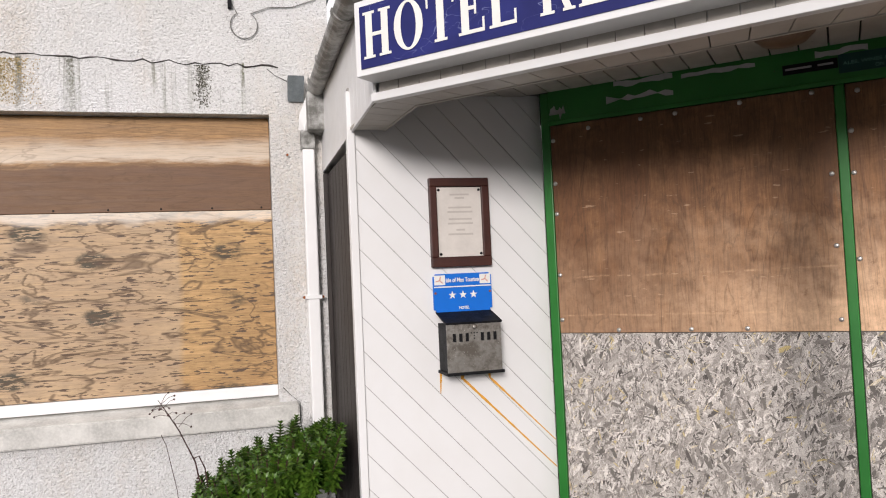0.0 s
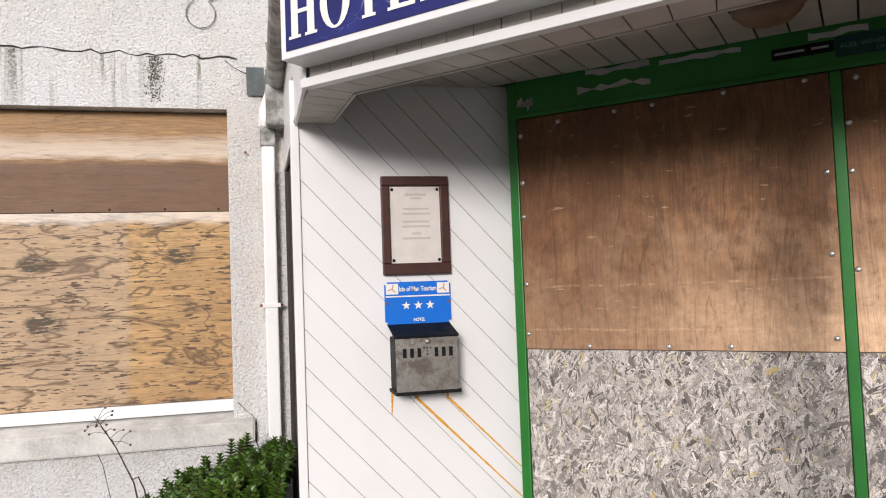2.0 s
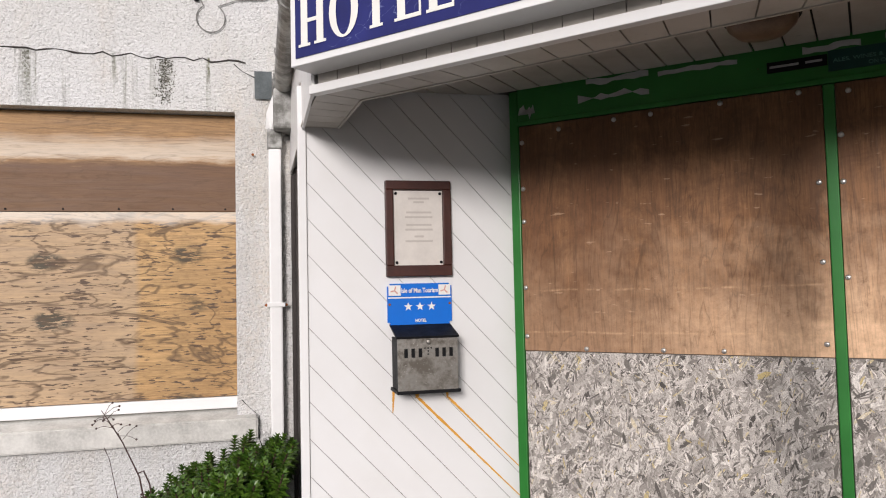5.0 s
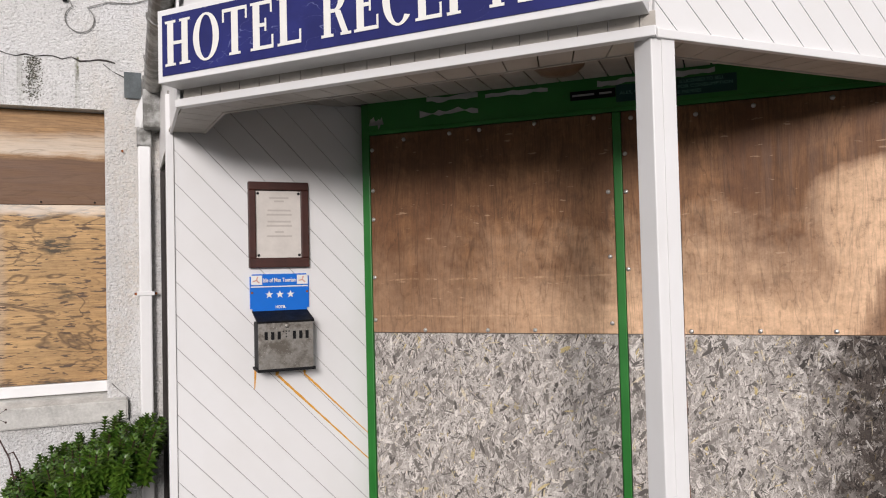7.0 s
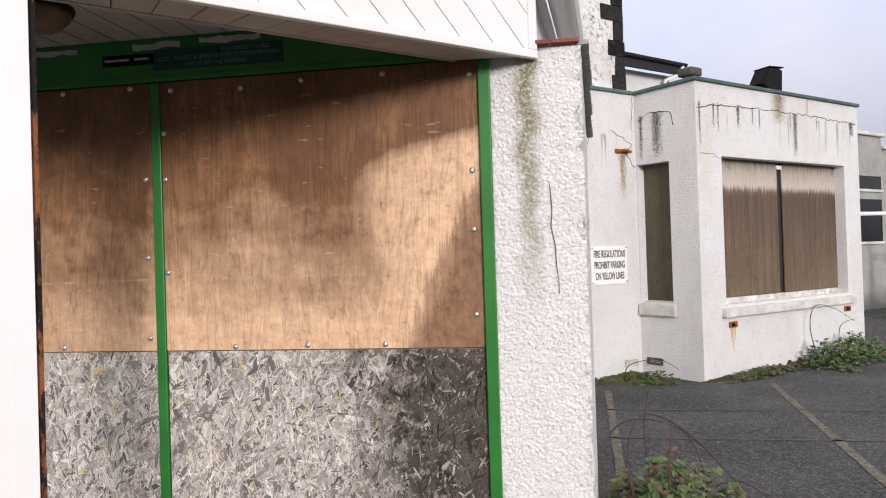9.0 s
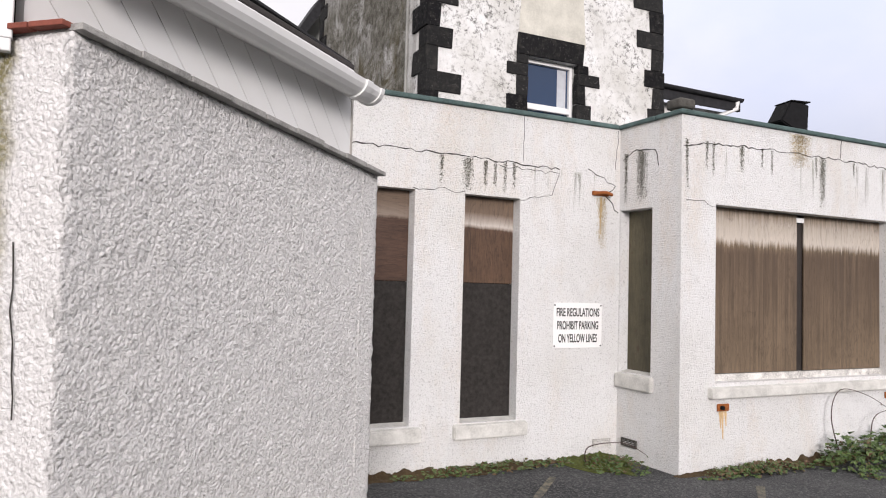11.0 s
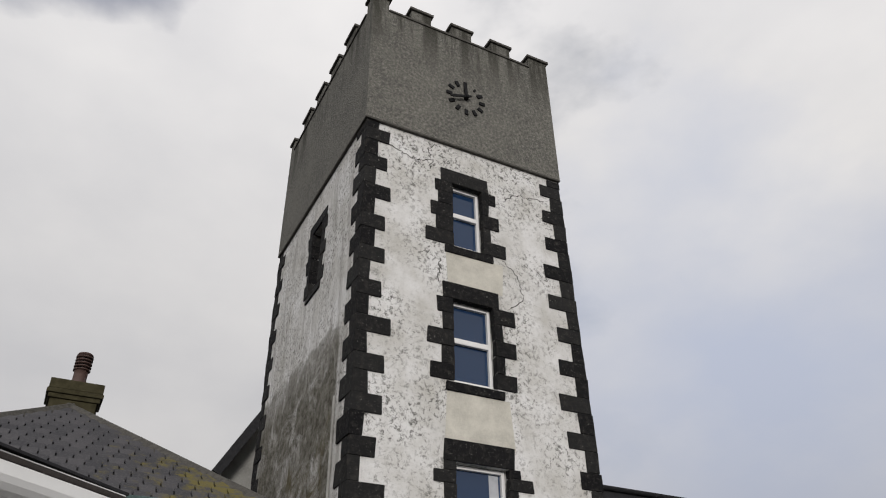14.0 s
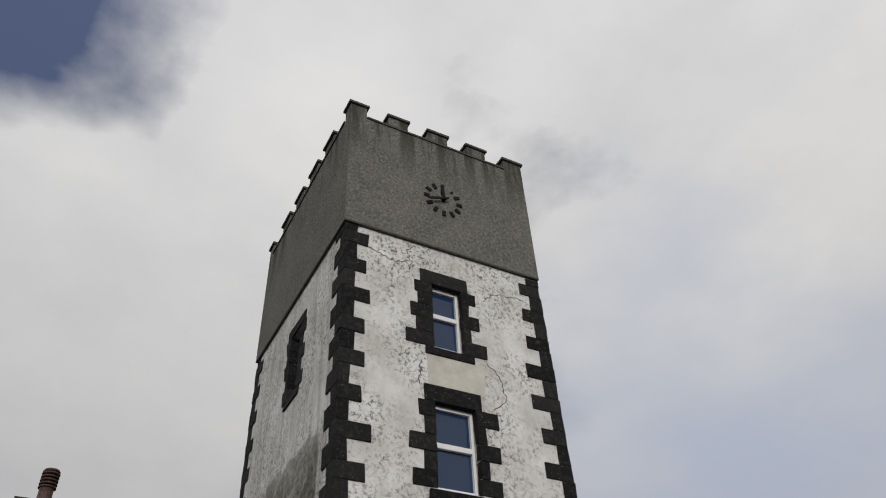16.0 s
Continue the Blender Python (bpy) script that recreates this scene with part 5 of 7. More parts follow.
part("stop_end", sweep([(a * 1.1, b * 1.1) for a, b in half[:10]], [g0 - d * 0.012, g0 + d * 0.02]), GUTTER, gut2)
part("union", sweep([(a * 1.15, b * 1.15) for a, b in half], [g1 - d * 0.16, g1 - d * 0.11]), UPVC, gut2)
# eaves board over the gutter line
part("eaves_board", box(0, 1.62, -0.03, 0.012, 2.50, 2.612, bevel=0.004), UPVC, gut2).matrix_world = M_F3
part("drip_edge", box(0, 1.62, -0.03, 0.020, 2.614, 2.636, bevel=0.004), PLANK_DARK, gut2, "black felt drip edge").matrix_world = M_F3
pipe = thing("downpipe", "white square plastic downpipe on the rendered wall", "downpipe", pose(0.625, 4.685, 0))
part("pipe", box(0, 0.075, 0, 0.072, 0.0, 2.30, bevel=0.01), UPVC, pipe)
part("socket", box(-0.006, 0.081, -0.006, 0.074, 2.30, 2.42, bevel=0.008), GUTTER, pipe)
part("offset_bend", sweep([(a * 0.04 / 0.05, b * 0.04 / 0.05) for a, b in ((-.05, -.05), (.05, -.05), (.05, .05), (-.05, .05))], [(0.038, 0.036, 2.42), (0.045, 0.02, 2.50), (0.09, -0.03, 2.62)]), UPVC, pipe)
clip = part("clip", box(-0.014, 0.089, -0.006, 0.078, 1.36, 1.385, bevel=0.003), UPVC, pipe)
part("clip_bolt", lathe([(0.009, 0), (0.009, 0.012)], 8, m=pose(-0.02, 0.03, 1.372, 90)), RUST, clip, "rusty bolt")
part("clip_bolt", lathe([(0.009, 0), (0.009, 0.012)], 8, m=pose(0.095, 0.03, 1.372, 90)), RUST, clip, "rusty bolt")


# ---- clock tower ----
TX0, TX1, TY0, TY1, TZ = 8.385, 12.70, 9.25, 14.65, 11.6
wins = [(10.10, 11.06, 3.95, 5.30), (10.11, 10.94, 6.60, 8.13), (10.16, 10.81, 9.24, 10.66)]
tower = thing("clock_tower", "tall white and black square clock tower with grey battlements", "tower")
front = part("front_wall", wall_bm(TX0, TX1, TY0, TY0 + 0.4, 3.0, TZ, wins), TOWER_WHITE, tower, "flaking whitewashed front")
LWIN = (11.42, 12.02, 9.15, 10.62)
a, b, c, d_ = LWIN
bm = wall_bm(-TY1, -TY0 - 0.4, 0.0, 0.4, 3.0, TZ, [(-b, -a, c, d_)])
bmesh.ops.transform(bm, matrix=Matrix(((0, 1, 0, TX0), (-1, 0, 0, 0), (0, 0, 1, 0), (0, 0, 0, 1))), verts=bm.verts)
left = part("side_wall", bm, TOWER_GRIMY, tower, "grimy weather-stained side")
part("rear_wall", box(TX0 + 0.4, TX1, TY1 - 0.4, TY1, 3.0, TZ), TOWER_GRIMY, tower)
far_side = part("side_wall", box(TX1 - 0.4, TX1, TY0 + 0.4, TY1 - 0.4, 3.0, TZ), TOWER_WHITE, tower)
band = part("parapet_band", box(8.33, 12.74, 9.19, 14.71, TZ, 14.74), BAND, tower, "grey pebbledashed upper stage")
part("drip_edge", box(8.325, 12.745, 9.185, 14.715, TZ - 0.03, TZ + 0.02, bevel=0.01), SLATECOPE, tower)
crack_line(tower, [(8.8, 9.249, 11.15), (9.4, 9.249, 10.95), (9.75, 9.249, 11.1), (9.7, 9.249, 10.85)], width=0.024, jitter=0.03)
crack_line(tower, [(9.72, 9.249, 11.1), (9.65, 9.249, 11.35), (9.85, 9.249, 11.5)], width=0.024, jitter=0.03)
crack_line(tower, [(11.3, 9.249, 10.6), (11.6, 9.249, 10.85), (12.3, 9.249, 10.95)], width=0.024, jitter=0.03)
crack_line(tower, [(11.2, 9.249, 9.2), (11.5, 9.249, 8.95), (11.6, 9.249, 8.5), (11.3, 9.249, 8.2)], width=0.024, jitter=0.03)
crack_line(tower, [(9.9, 9.249, 8.9), (9.85, 9.249, 8.4)], width=0.024, jitter=0.03)
crack_line(tower, [(10.5, 9.249, 6.3), (10.55, 9.249, 5.7)], width=0.012, jitter=0.03)

CREAM = plain("cream_stained_render", (0.62, 0.60, 0.53), 0.9, 0, 0.3, 3, 0.5, 0.01)
for x0, x1, z0, z1 in ((9.98, 11.18, 5.60, 6.42), (9.98, 11.14, 8.43, 9.08)):
    bm = box(x0, x1, TY0 - 0.006, TY0 + 0.05, z0, z1)
    for v in bm.verts:
        v.co.x += random.uniform(-0.06, 0.06)
    part("render_patch", bm, CREAM, tower, "cream stained patch of render between the windows")

cop_z = 14.74


def merlon(x0, x1, y0, y1):
    m = part("merlon", box(x0, x1, y0, y1, cop_z, 15.08), BAND, tower)
    part("merlon_cap", box(x0 - 0.05, x1 + 0.05, y0 - 0.05, y1 + 0.05, 15.08, 15.15, bevel=0.012), SLATECOPE, m, "dark capping slab")


fx = [(8.33, 8.71), (9.24, 9.71), (10.23, 10.72), (11.24, 11.73), (12.25, 12.74)]
for x0, x1 in fx:
    merlon(x0, x1, 9.19, 9.49)
    merlon(x0, x1, 14.41, 14.71)
for i in range(1, 5):
    y = 9.19 + i * 0.985
    merlon(8.33, 8.63, y, y + 0.56)
    merlon(12.44, 12.74, y, y + 0.56)
for x0, x1, y0, y1 in ((8.715, 12.245, 9.16, 9.5), (8.30, 8.64, 9.5, 14.4), (12.43, 12.77, 9.5, 14.4)):
    part("embrasure_cap", box(x0, x1, y0, y1, cop_z, cop_z + 0.055, bevel=0.01), SLATECOPE, tower)

# black quoins, alternately long and short, each a stone of its own
def stone(x0, x1, y0, y1, z0, z1, parent, name="quoin"):
    bm = box(x0, x1, y0, y1, z0 + 0.001, z1 - 0.001)
    for v in bm.verts:
        v.co += Vector((random.uniform(-0.014, 0.014), random.uniform(-0.008, 0.008), random.uniform(-0.004, 0.004)))
    bmesh.ops.bevel(bm, geom=list(bm.edges), offset=0.008, segments=1, affect="EDGES")
    part(name, bm, QUOIN, parent)


PITCH = 0.659


def batter(z):
    """The far corner leans out towards the foot."""
    return 0.17 * (TZ - z) / 7.6


for wall in (front, far_side):
    for v in wall.data.vertices:
        if v.co.x > TX1 - 0.45:
            v.co.x += batter(v.co.z)
# reach of each long stone along the front, from the foot upwards
near_reach = (0.55, 0.52, 0.565, 0.40, 0.48, 0.49, 0.58, 0.40, 0.43, 0.42, 0.51, 0.43, 0.46)
far_reach = (0.38, 0.36, 0.34, 0.40, 0.56, 0.63, 0.56, 0.49, 0.61, 0.62, 0.51, 0.50, 0.48)
for i in range(13):
    z0 = 3.20 + i * PITCH
    z1, z2 = z0 + 0.295, min(z0 + PITCH, TZ - 0.03)
    for lng, a, b in ((True, z0, z1), (False, z1, z2)):
        if b - a < 0.05:
            continue
        jx = random.uniform(-0.03, 0.03)
        stone(TX0 - 0.022, TX0 + (near_reach[i] if lng else 0.21 + jx), TY0 - 0.025, TY0 + (0.26 if lng else 0.50), a, b, tower)
        stone(TX0 - 0.022, TX0 + 0.3, TY1 - (0.45 if lng else 0.24), TY1 + 0.022, a, b, tower)
        a, b = max(3.0, a - 0.03), b - 0.03
        e = TX1 + batter((a + b) / 2)
        stone(e - (far_reach[i] if lng else 0.26 + jx), e + 0.022, TY0 - 0.025, TY0 + 0.3, a, b, tower)


def window_stones(win, lintel, sill, heads, near, far):
    """Black dressings round an opening: lintel and sill as (x0, x1, z0, z1); jambs by the reach of each stone, from the head down."""
    a, b, c, d = win
    stone(lintel[0], lintel[1], TY0 - 0.03, TY0 + 0.105, lintel[2], lintel[3], tower, "lintel")
    stone(sill[0], sill[1], TY0 - 0.04, TY0 + 0.2, sill[2], sill[3], tower, "sill")
    for (z1, z0), l, r in zip(zip(heads, heads[1:]), near, far):
        stone(a - l, a + 0.012, TY0 - 0.025, TY0 + 0.105, z0, z1, tower, "jamb_stone")
        stone(b - 0.012, b + r, TY0 - 0.025, TY0 + 0.105, z0, z1, tower, "jamb_stone")


def sash(a, b, c, d, y, bar):
    """White two-light window with its glass, in the tower's front."""
    w = part("window", box(a, b, y + 0.06, y + 0.065, c, d), GLASS, tower, "white-framed window with dark reflecting glass")
    f = 0.055
    part("frame_side", box(a, a + f, y, y + 0.07, c, d, bevel=0.008), UPVC, w), part("frame_side", box(b - f, b, y, y + 0.07, c, d, bevel=0.008), UPVC, w)
    part("frame_rail", box(a + f, b - f, y + 0.002, y + 0.07, d - f, d, bevel=0.008), UPVC, w), part("frame_rail", box(a + f, b - f, y + 0.002, y + 0.07, c, c + f, bevel=0.008), UPVC, w)
    part("transom", box(a + f, b - f, y - 0.008, y + 0.06, bar - 0.05, bar + 0.05, bevel=0.012), UPVC, w)
    return w


window_stones(wins[0], (9.91, 11.17, 5.30, 5.64), (9.98, 11.16, 3.80, 3.94), (5.30, 5.16, 4.97, 4.66, 4.41, 3.95), (0.20, 0.38, 0.20, 0.37, 0.20), (0.20, 0.43, 0.15, 0.26, 0.15))
window_stones(wins[1], (9.93, 11.05, 8.125, 8.44), (9.96, 11.06, 6.43, 6.58), (8.13, 7.83, 7.51, 7.21, 6.89, 6.61), (0.29, 0.20, 0.48, 0.22, 0.42), (0.43, 0.16, 0.41, 0.16, 0.38))
window_stones(wins[2], (9.92, 10.95, 10.655, 10.97), (9.98, 10.98, 9.06, 9.22), (10.66, 10.40, 10.12, 9.82, 9.52, 9.23), (0.36, 0.30, 0.46, 0.34, 0.56), (0.30, 0.14, 0.35, 0.16, 0.47))
w1 = sash(10.11, 11.04, 3.96, 5.29, 9.36, 4.545)
part("curtain", box(10.78, 10.95, 9.418, 9.421, 4.6, 5.22), CURTAIN, w1, "pale net curtain")
sash(10.12, 10.92, 6.63, 8.12, 9.36, 7.40)
sash(10.17, 10.79, 9.28, 10.65, 9.36, 10.01)
# slit window on the side
a, b, c, d_ = LWIN
sw = part("window", box(TX0 + 0.22, TX0 + 0.23, a, b, c, d_), DARKGREY, tower, "dark slit window")
def side_stone(y0, y1, z0, z1):
    stone(TX0 - 0.025, TX0 + 0.2, y0, y1, z0, z1, tower, "jamb_stone")


side_stone(a - 0.2, b + 0.2, d_, d_ + 0.24), side_stone(a - 0.12, b + 0.12, c - 0.16, c)
for i in range(5):
    w_ = 0.26 if i % 2 == 0 else 0.14
    h = (d_ - c) / 5
    side_stone(a - w_, a + 0.014, c + i * h, c + (i + 1) * h), side_stone(b - 0.014, b + w_, c + i * h, c + (i + 1) * h)
# thin lead pipe down the side
part("waste_pipe", sweep(ring(0.022, 8), [(TX0 - 0.03, 9.95, 3.2), (TX0 - 0.03, 9.95, 6.3)]), GREYWALL, tower)

clock = thing("tower_clock", "black clock with bar hour marks fixed on the tower", "clock", pose(10.51, 9.19, 12.99))
for i in range(12):
    if i == 1:
        part("hour_mark", box(-0.02, 0.03, -0.03, 0, 0.35, 0.42, bevel=0.006, m=pose(0, 0, 0, 0, 30 * i + 4)), BLACKMETAL, clock, "broken stub of an hour mark")
        continue
    part("hour_mark", box(-0.042, 0.042, -0.03, 0, 0.32, 0.46, bevel=0.008, m=pose(0, 0, 0, 0, 30 * i)), BLACKMETAL, clock)
part("hour_pointer", prism([(-0.02, 0), (0.02, 0), (0.045, 0.24), (0, 0.33), (-0.045, 0.24)], 0, 0.02, m=Matrix(((1, 0, 0, 0), (0, 0, -1, -0.05), (0, 1, 0, 0), (0, 0, 0, 1))) @ pose(0, 0, 0, 0, 0, 6)), BLACKMETAL, clock)
part("minute_pointer", prism([(-0.02, -0.1), (0.02, -0.1), (0.035, 0.36), (0, 0.44), (-0.035, 0.36)], 0, 0.02, m=Matrix(((1, 0, 0, 0), (0, 0, -1, -0.075), (0, 1, 0, 0), (0, 0, 0, 1))) @ pose(0, 0, 0, 0, 0, 110)), BLACKMETAL, clock)
part("boss", lathe([(0.05, 0), (0.05, 0.1), (0.03, 0.11)], 14, m=pose(0, 0, 0, 90)), BLACKMETAL, clock, "", True)

# ---- slate-roofed wing behind the porch ----
APEX = Vector((4.74, 12.82, 6.50))
HR, HL = Vector((2.60, -3.58, -2.148)), Vector((-1.29, -1.71, -1.026))
wing = thing("slate_wing", "slate hipped roof with mossy lower courses", "house")
EAVE_Y = 8.6
pr, pl_ = APEX + HR * ((APEX.y - EAVE_Y) / 3.58), APEX + HL * ((APEX.y - EAVE_Y) / 1.71)
bm = bmesh.new()
bm.faces.new([bm.verts.new(p) for p in (APEX, pl_, pr)])
back = [bm.verts.new(p) for p in (APEX, pr, pr + Vector((0.2, 9, 0)), APEX + Vector((0, 6, 0)))]
bm.faces.new(back)
back = [bm.verts.new(p) for p in (APEX, APEX + Vector((0, 6, 0)), pl_ + Vector((-2, 9, 0)), pl_)]
bm.faces.new(back)
part("roof", bm, DARKFELT, wing, "dark slate roof slopes")
part("wall", box(pl_.x + 0.2, pr.x - 0.2, EAVE_Y + 0.2, 18, 2.9, pl_.z), RENDER, wing)
for q in (HL, HR):
    a = APEX + Vector((0, 0, 0.03))
    part("hip_tile", sweep([(-0.15, -0.06), (0.15, -0.06), (0.07, 0.045), (-0.07, 0.045)], [a, a + q * 1.18]), SLATECOPE, wing)

chim = thing("chimney", "mossy brick chimney with a louvred clay pot", "chimney", pose(4.765, 13.25, 6.16))
for k, (hw, z0, z1) in enumerate(((0.37, 0.0, 0.52), (0.41, 0.523, 0.60), (0.45, 0.603, 0.68), (0.43, 0.683, 0.86))):
    part("course", box(-hw, hw, -hw * 0.8, hw * 0.8, z0, z1, bevel=0.012), MOSSBRICK, chim)
pot = part("pot", lathe([(0.15, 0.86), (0.14, 0.95), (0.115, 1.0), (0.115, 1.17)], 20), CLAY, chim, "brown clay chimney pot", True)
part("pot_core", lathe([(0.09, 1.17), (0.09, 1.46)], 16), DARKGREY, pot, "", True)
for i in range(5):
    part("louvre_ring", lathe([(0.10, 1.17 + i * 0.06), (0.145, 1.175 + i * 0.06), (0.145, 1.195 + i * 0.06), (0.10, 1.215 + i * 0.06)], 20), CLAY, pot, "", True)
part("pot_cap", lathe([(0.14, 1.465), (0.12, 1.50), (0.05, 1.53)], 20), CLAY, pot, "", True)

gab = thing("rear_gable", "dark roofed grey gable behind the tower", "house")
part("wall", prism([(7.4, 3.0), (9.4, 3.0), (9.4, 8.8), (8.75, 8.05), (7.86, 6.55), (7.4, 6.3)], 0, 0.3, m=Matrix(((1, 0, 0, 0), (0, 0, -1, 16.3), (0, 1, 0, 0), (0, 0, 0, 1)))), GREYWALL, gab)
part("roof_edge", sweep([(-0.5, -0.1), (0.5, -0.1), (0.5, 0.09), (-0.5, 0.09)], [(7.78, 15.9, 6.5), (8.72, 15.9, 8.08)]), DARKFELT, gab, "black roof verge")

# ---- lower white building to the right of the tower ----
rb = thing("rear_building", "white building with dark roof edge and white downpipe", "house")
part("wall", box(12.66, 14.9, 9.85, 13, 2.9, 5.15), RENDER, rb)
bm = bmesh.new()
prism([(9.55, 5.12), (9.62, 5.12), (12, 6.0), (12, 6.25), (9.62, 5.36), (9.55, 5.36)], 12.66, 15.05, bm, Matrix(((0, 0, 1, 0), (1, 0, 0, 0), (0, 1, 0, 0), (0, 0, 0, 1))))
bmesh.ops.recalc_face_normals(bm, faces=bm.faces)
part("roof", bm, DARKFELT, rb, "black roof edge with fascia")
part("gutter", sweep(half, [(12.7, 9.52, 5.36), (15.05, 9.52, 5.34)]), DARKFELT, rb)
part("downpipe", sweep(ring(0.045, 10), [(14.95, 9.52, 5.32), (14.95, 9.55, 5.16), (14.62, 9.72, 5.0), (14.6, 9.75, 4.7), (14.6, 9.75, 3.2)]), UPVC, rb, "white swan-necked downpipe", True)

# ---- things on the flat roof ----
fl = thing("roof_floodlight", "black wedge-shaped floodlight on the parapet", "floodlight", pose(10.66, 4.96, TOP + 0.045, 0, 0, -12))
bm = prism([(-0.01, 0.0), (0.13, 0.0), (0.145, 0.29), (-0.08, 0.315), (-0.20, 0.10)], -0.12, 0.12, m=Matrix(((1, 0, 0, 0), (0, 0, -1, 0), (0, 1, 0, 0), (0, 0, 0, 1))))
bmesh.ops.bevel(bm, geom=list(bm.edges), offset=0.012, segments=2, affect="EDGES")
part("housing", bm, BLACKMETAL, fl)
part("hood", box(-0.085, 0.155, -0.13, 0.13, 0.312, 0.325, bevel=0.004), BLACKMETAL, fl)
part("bracket", box(0.02, 0.12, -0.05, 0.05, -0.012, 0.005), BLACKMETAL, fl)
vent = thing("roof_vent", "small dark mossy vent cap on the parapet corner", "vent", pose(9.09, 4.92, TOP + 0.045))
part("neck", lathe([(0.08, 0.0), (0.08, 0.05)], 16), SLATECOPE, vent, "", True)
part("cap", box(-0.10, 0.10, -0.10, 0.10, 0.035, 0.135, bevel=0.025), SLATECOPE, vent, "", True)

# ---- wall fittings ----
m = pose(8.452, BACK_Y, 1.32)
notice = thing("parking_notice", "white parking notice with black capitals on the wall", "sign", m)
part("plate", box(-0.297, 0.297, -0.006, 0.0, -0.222, 0.225, bevel=0.004), UPVC, notice)
INK = plain("black_ink", (0.015, 0.015, 0.015), 0.6)
for k, t in enumerate(("FIRE REGULATIONS", "PROHIBIT PARKING", "ON YELLOW LINES")):
    words(t, 0.115, pose(0, -0.0075, 0.127 - k * 0.128, 90), INK, notice, 1.0, 0.002, width=0.52 if k == 0 else (0.50 if k == 1 else 0.47))
for x in (-0.28, 0.28):
    for z in (-0.2, 0.2):
        part("screw", lathe([(0.008, 0), (0.008, 0.004)], 8, m=pose(x, -0.006, z, 90)), BLACKMETAL, notice)
rl = thing("rusty_bracket", "rusted light bracket on the rendered wall", "bracket", pose(8.70, BACK_Y, 2.655))
part("plate", box(-0.10, 0.10, -0.03, 0.0, -0.02, 0.025, bevel=0.006), RUST, rl)
part("stub", sweep(ring(0.018, 8), [(-0.06, -0.02, 0.005), (0.03, -0.07, 0.01), (0.11, -0.06, -0.005)]), RUST, rl)
for x, z in ((9.50, 0.60), (12.0, 0.62)):
    rp = thing("rusty_plate", "rusted iron plate in the render", "bracket", pose(x, BAY_Y, z), "rusty plates")
    part("plate", box(-0.075, 0.075, -0.02, 0.0, -0.035, 0.035, bevel=0.008), RUST, rp)
    part("bolt", lathe([(0.02, 0), (0.02, 0.03)], 8, m=pose(-0.03, -0.018, 0, 90)), BLACKMETAL, rp)

# air bricks near the foot of the walls
for m, mat, label in ((pose(8.77, BACK_Y, 0.15), FLAKED, "flaking white painted air brick in the wall"), (pose(8.96, 5.44, 0.17, 0, 0, -90), SLATECOPE, "dark grimy air brick in the bay wall")):
    ab = thing("air_brick", label, "vent", m, "air bricks")
    part("frame", wall_bm(-0.115, 0.115, -0.012, 0.004, -0.04, 0.04, [(-0.095, 0.095, -0.025, 0.025)]), mat, ab)
    for k in range(3):
        part("slat", box(-0.095, 0.095, -0.008, 0.0, -0.021 + k * 0.016, -0.013 + k * 0.016, bevel=0.001), mat, ab)

# old lichen stain and damp marks on the white render
LICHEN = plain("ochre_lichen", (0.52, 0.40, 0.20), 0.95, 0, 0.5, 14, 0.4)


def damp_mark(parent, x0, x1, z0, z1, y, mat, seed, label):
    """Scattered small ragged specks that thin out to the edges of a patch."""
    rnd = random.Random(seed)
    bm = bmesh.new()
    for _ in range(int(1900 * (x1 - x0) * (z1 - z0) / 0.1)):
        u, v = rnd.gauss(0.5, 0.22), rnd.random() ** 0.65
        if not 0 < u < 1:
            continue
        x, z, r = x0 + (x1 - x0) * u, z0 + (z1 - z0) * v, rnd.uniform(0.0012, 0.0048)
        a0 = rnd.uniform(0, 6.3)
        bm.faces.new([bm.verts.new((x + r * rnd.uniform(0.6, 1.2) * math.cos(a0 - k * 1.2566), y, z + r * rnd.uniform(0.6, 1.2) * math.sin(a0 - k * 1.2566))) for k in range(5)][::-1])
    tagged(part("stain", bm, mat, parent), label, kind="stuff")


damp_mark(wall_left, -1.35, -0.86, 2.56, 2.84, BAY_Y - 0.0025, LICHEN, 1, "ochre lichen specks on the render")
SOOT = plain("black_algae", (0.12, 0.115, 0.08), 0.95, 0, 0.4, 20, 0.3)
damp_mark(wall_left, -0.02, 0.10, 2.56, 2.83, BAY_Y - 0.0025, SOOT, 2, "black algae run under the crack")
for x0, x1, z0 in ((5.30, 5.40, 2.56), (5.41, 5.49, 2.52), (6.87, 6.93, 2.60), (7.10, 7.24, 2.56), (7.33, 7.39, 2.60), (7.44, 7.49, 2.60), (7.55, 7.60, 2.58), (7.65, 7.70, 2.62)):
    damp_mark(wall_back, x0, x1, z0, 2.87, BACK_Y - 0.0025, SOOT, int(x0 * 100), "black algae run under the crack")
for x0, x1, z0 in ((9.0, 9.05, 2.62), (9.25, 9.30, 2.85), (9.34, 9.38, 2.78), (9.70, 9.78, 2.86), (10.0, 10.04, 2.92), (10.14, 10.18, 2.86), (10.80, 10.84, 2.9), (10.86, 10.98, 2.60), (11.40, 11.44, 2.95), (12.2, 12.34, 2.92)):
    damp_mark(wall_right, x0, x1, z0, 3.12, BAY_Y - 0.0025, SOOT, int(x0 * 100), "black algae run under the crack")
for x0, x1, z0 in ((0.06, 0.13, 2.56), (0.24, 0.42, 2.55)):
    damp_mark(wall_bay_side, x0, x1, z0, 3.08, -0.0025, SOOT, int(x0 * 100), "olive algae run under the crack")
damp_mark(wall_right, 10.40, 10.75, 2.98, 3.33, BAY_Y - 0.0025, LICHEN, 31, "ochre lichen specks on the render")
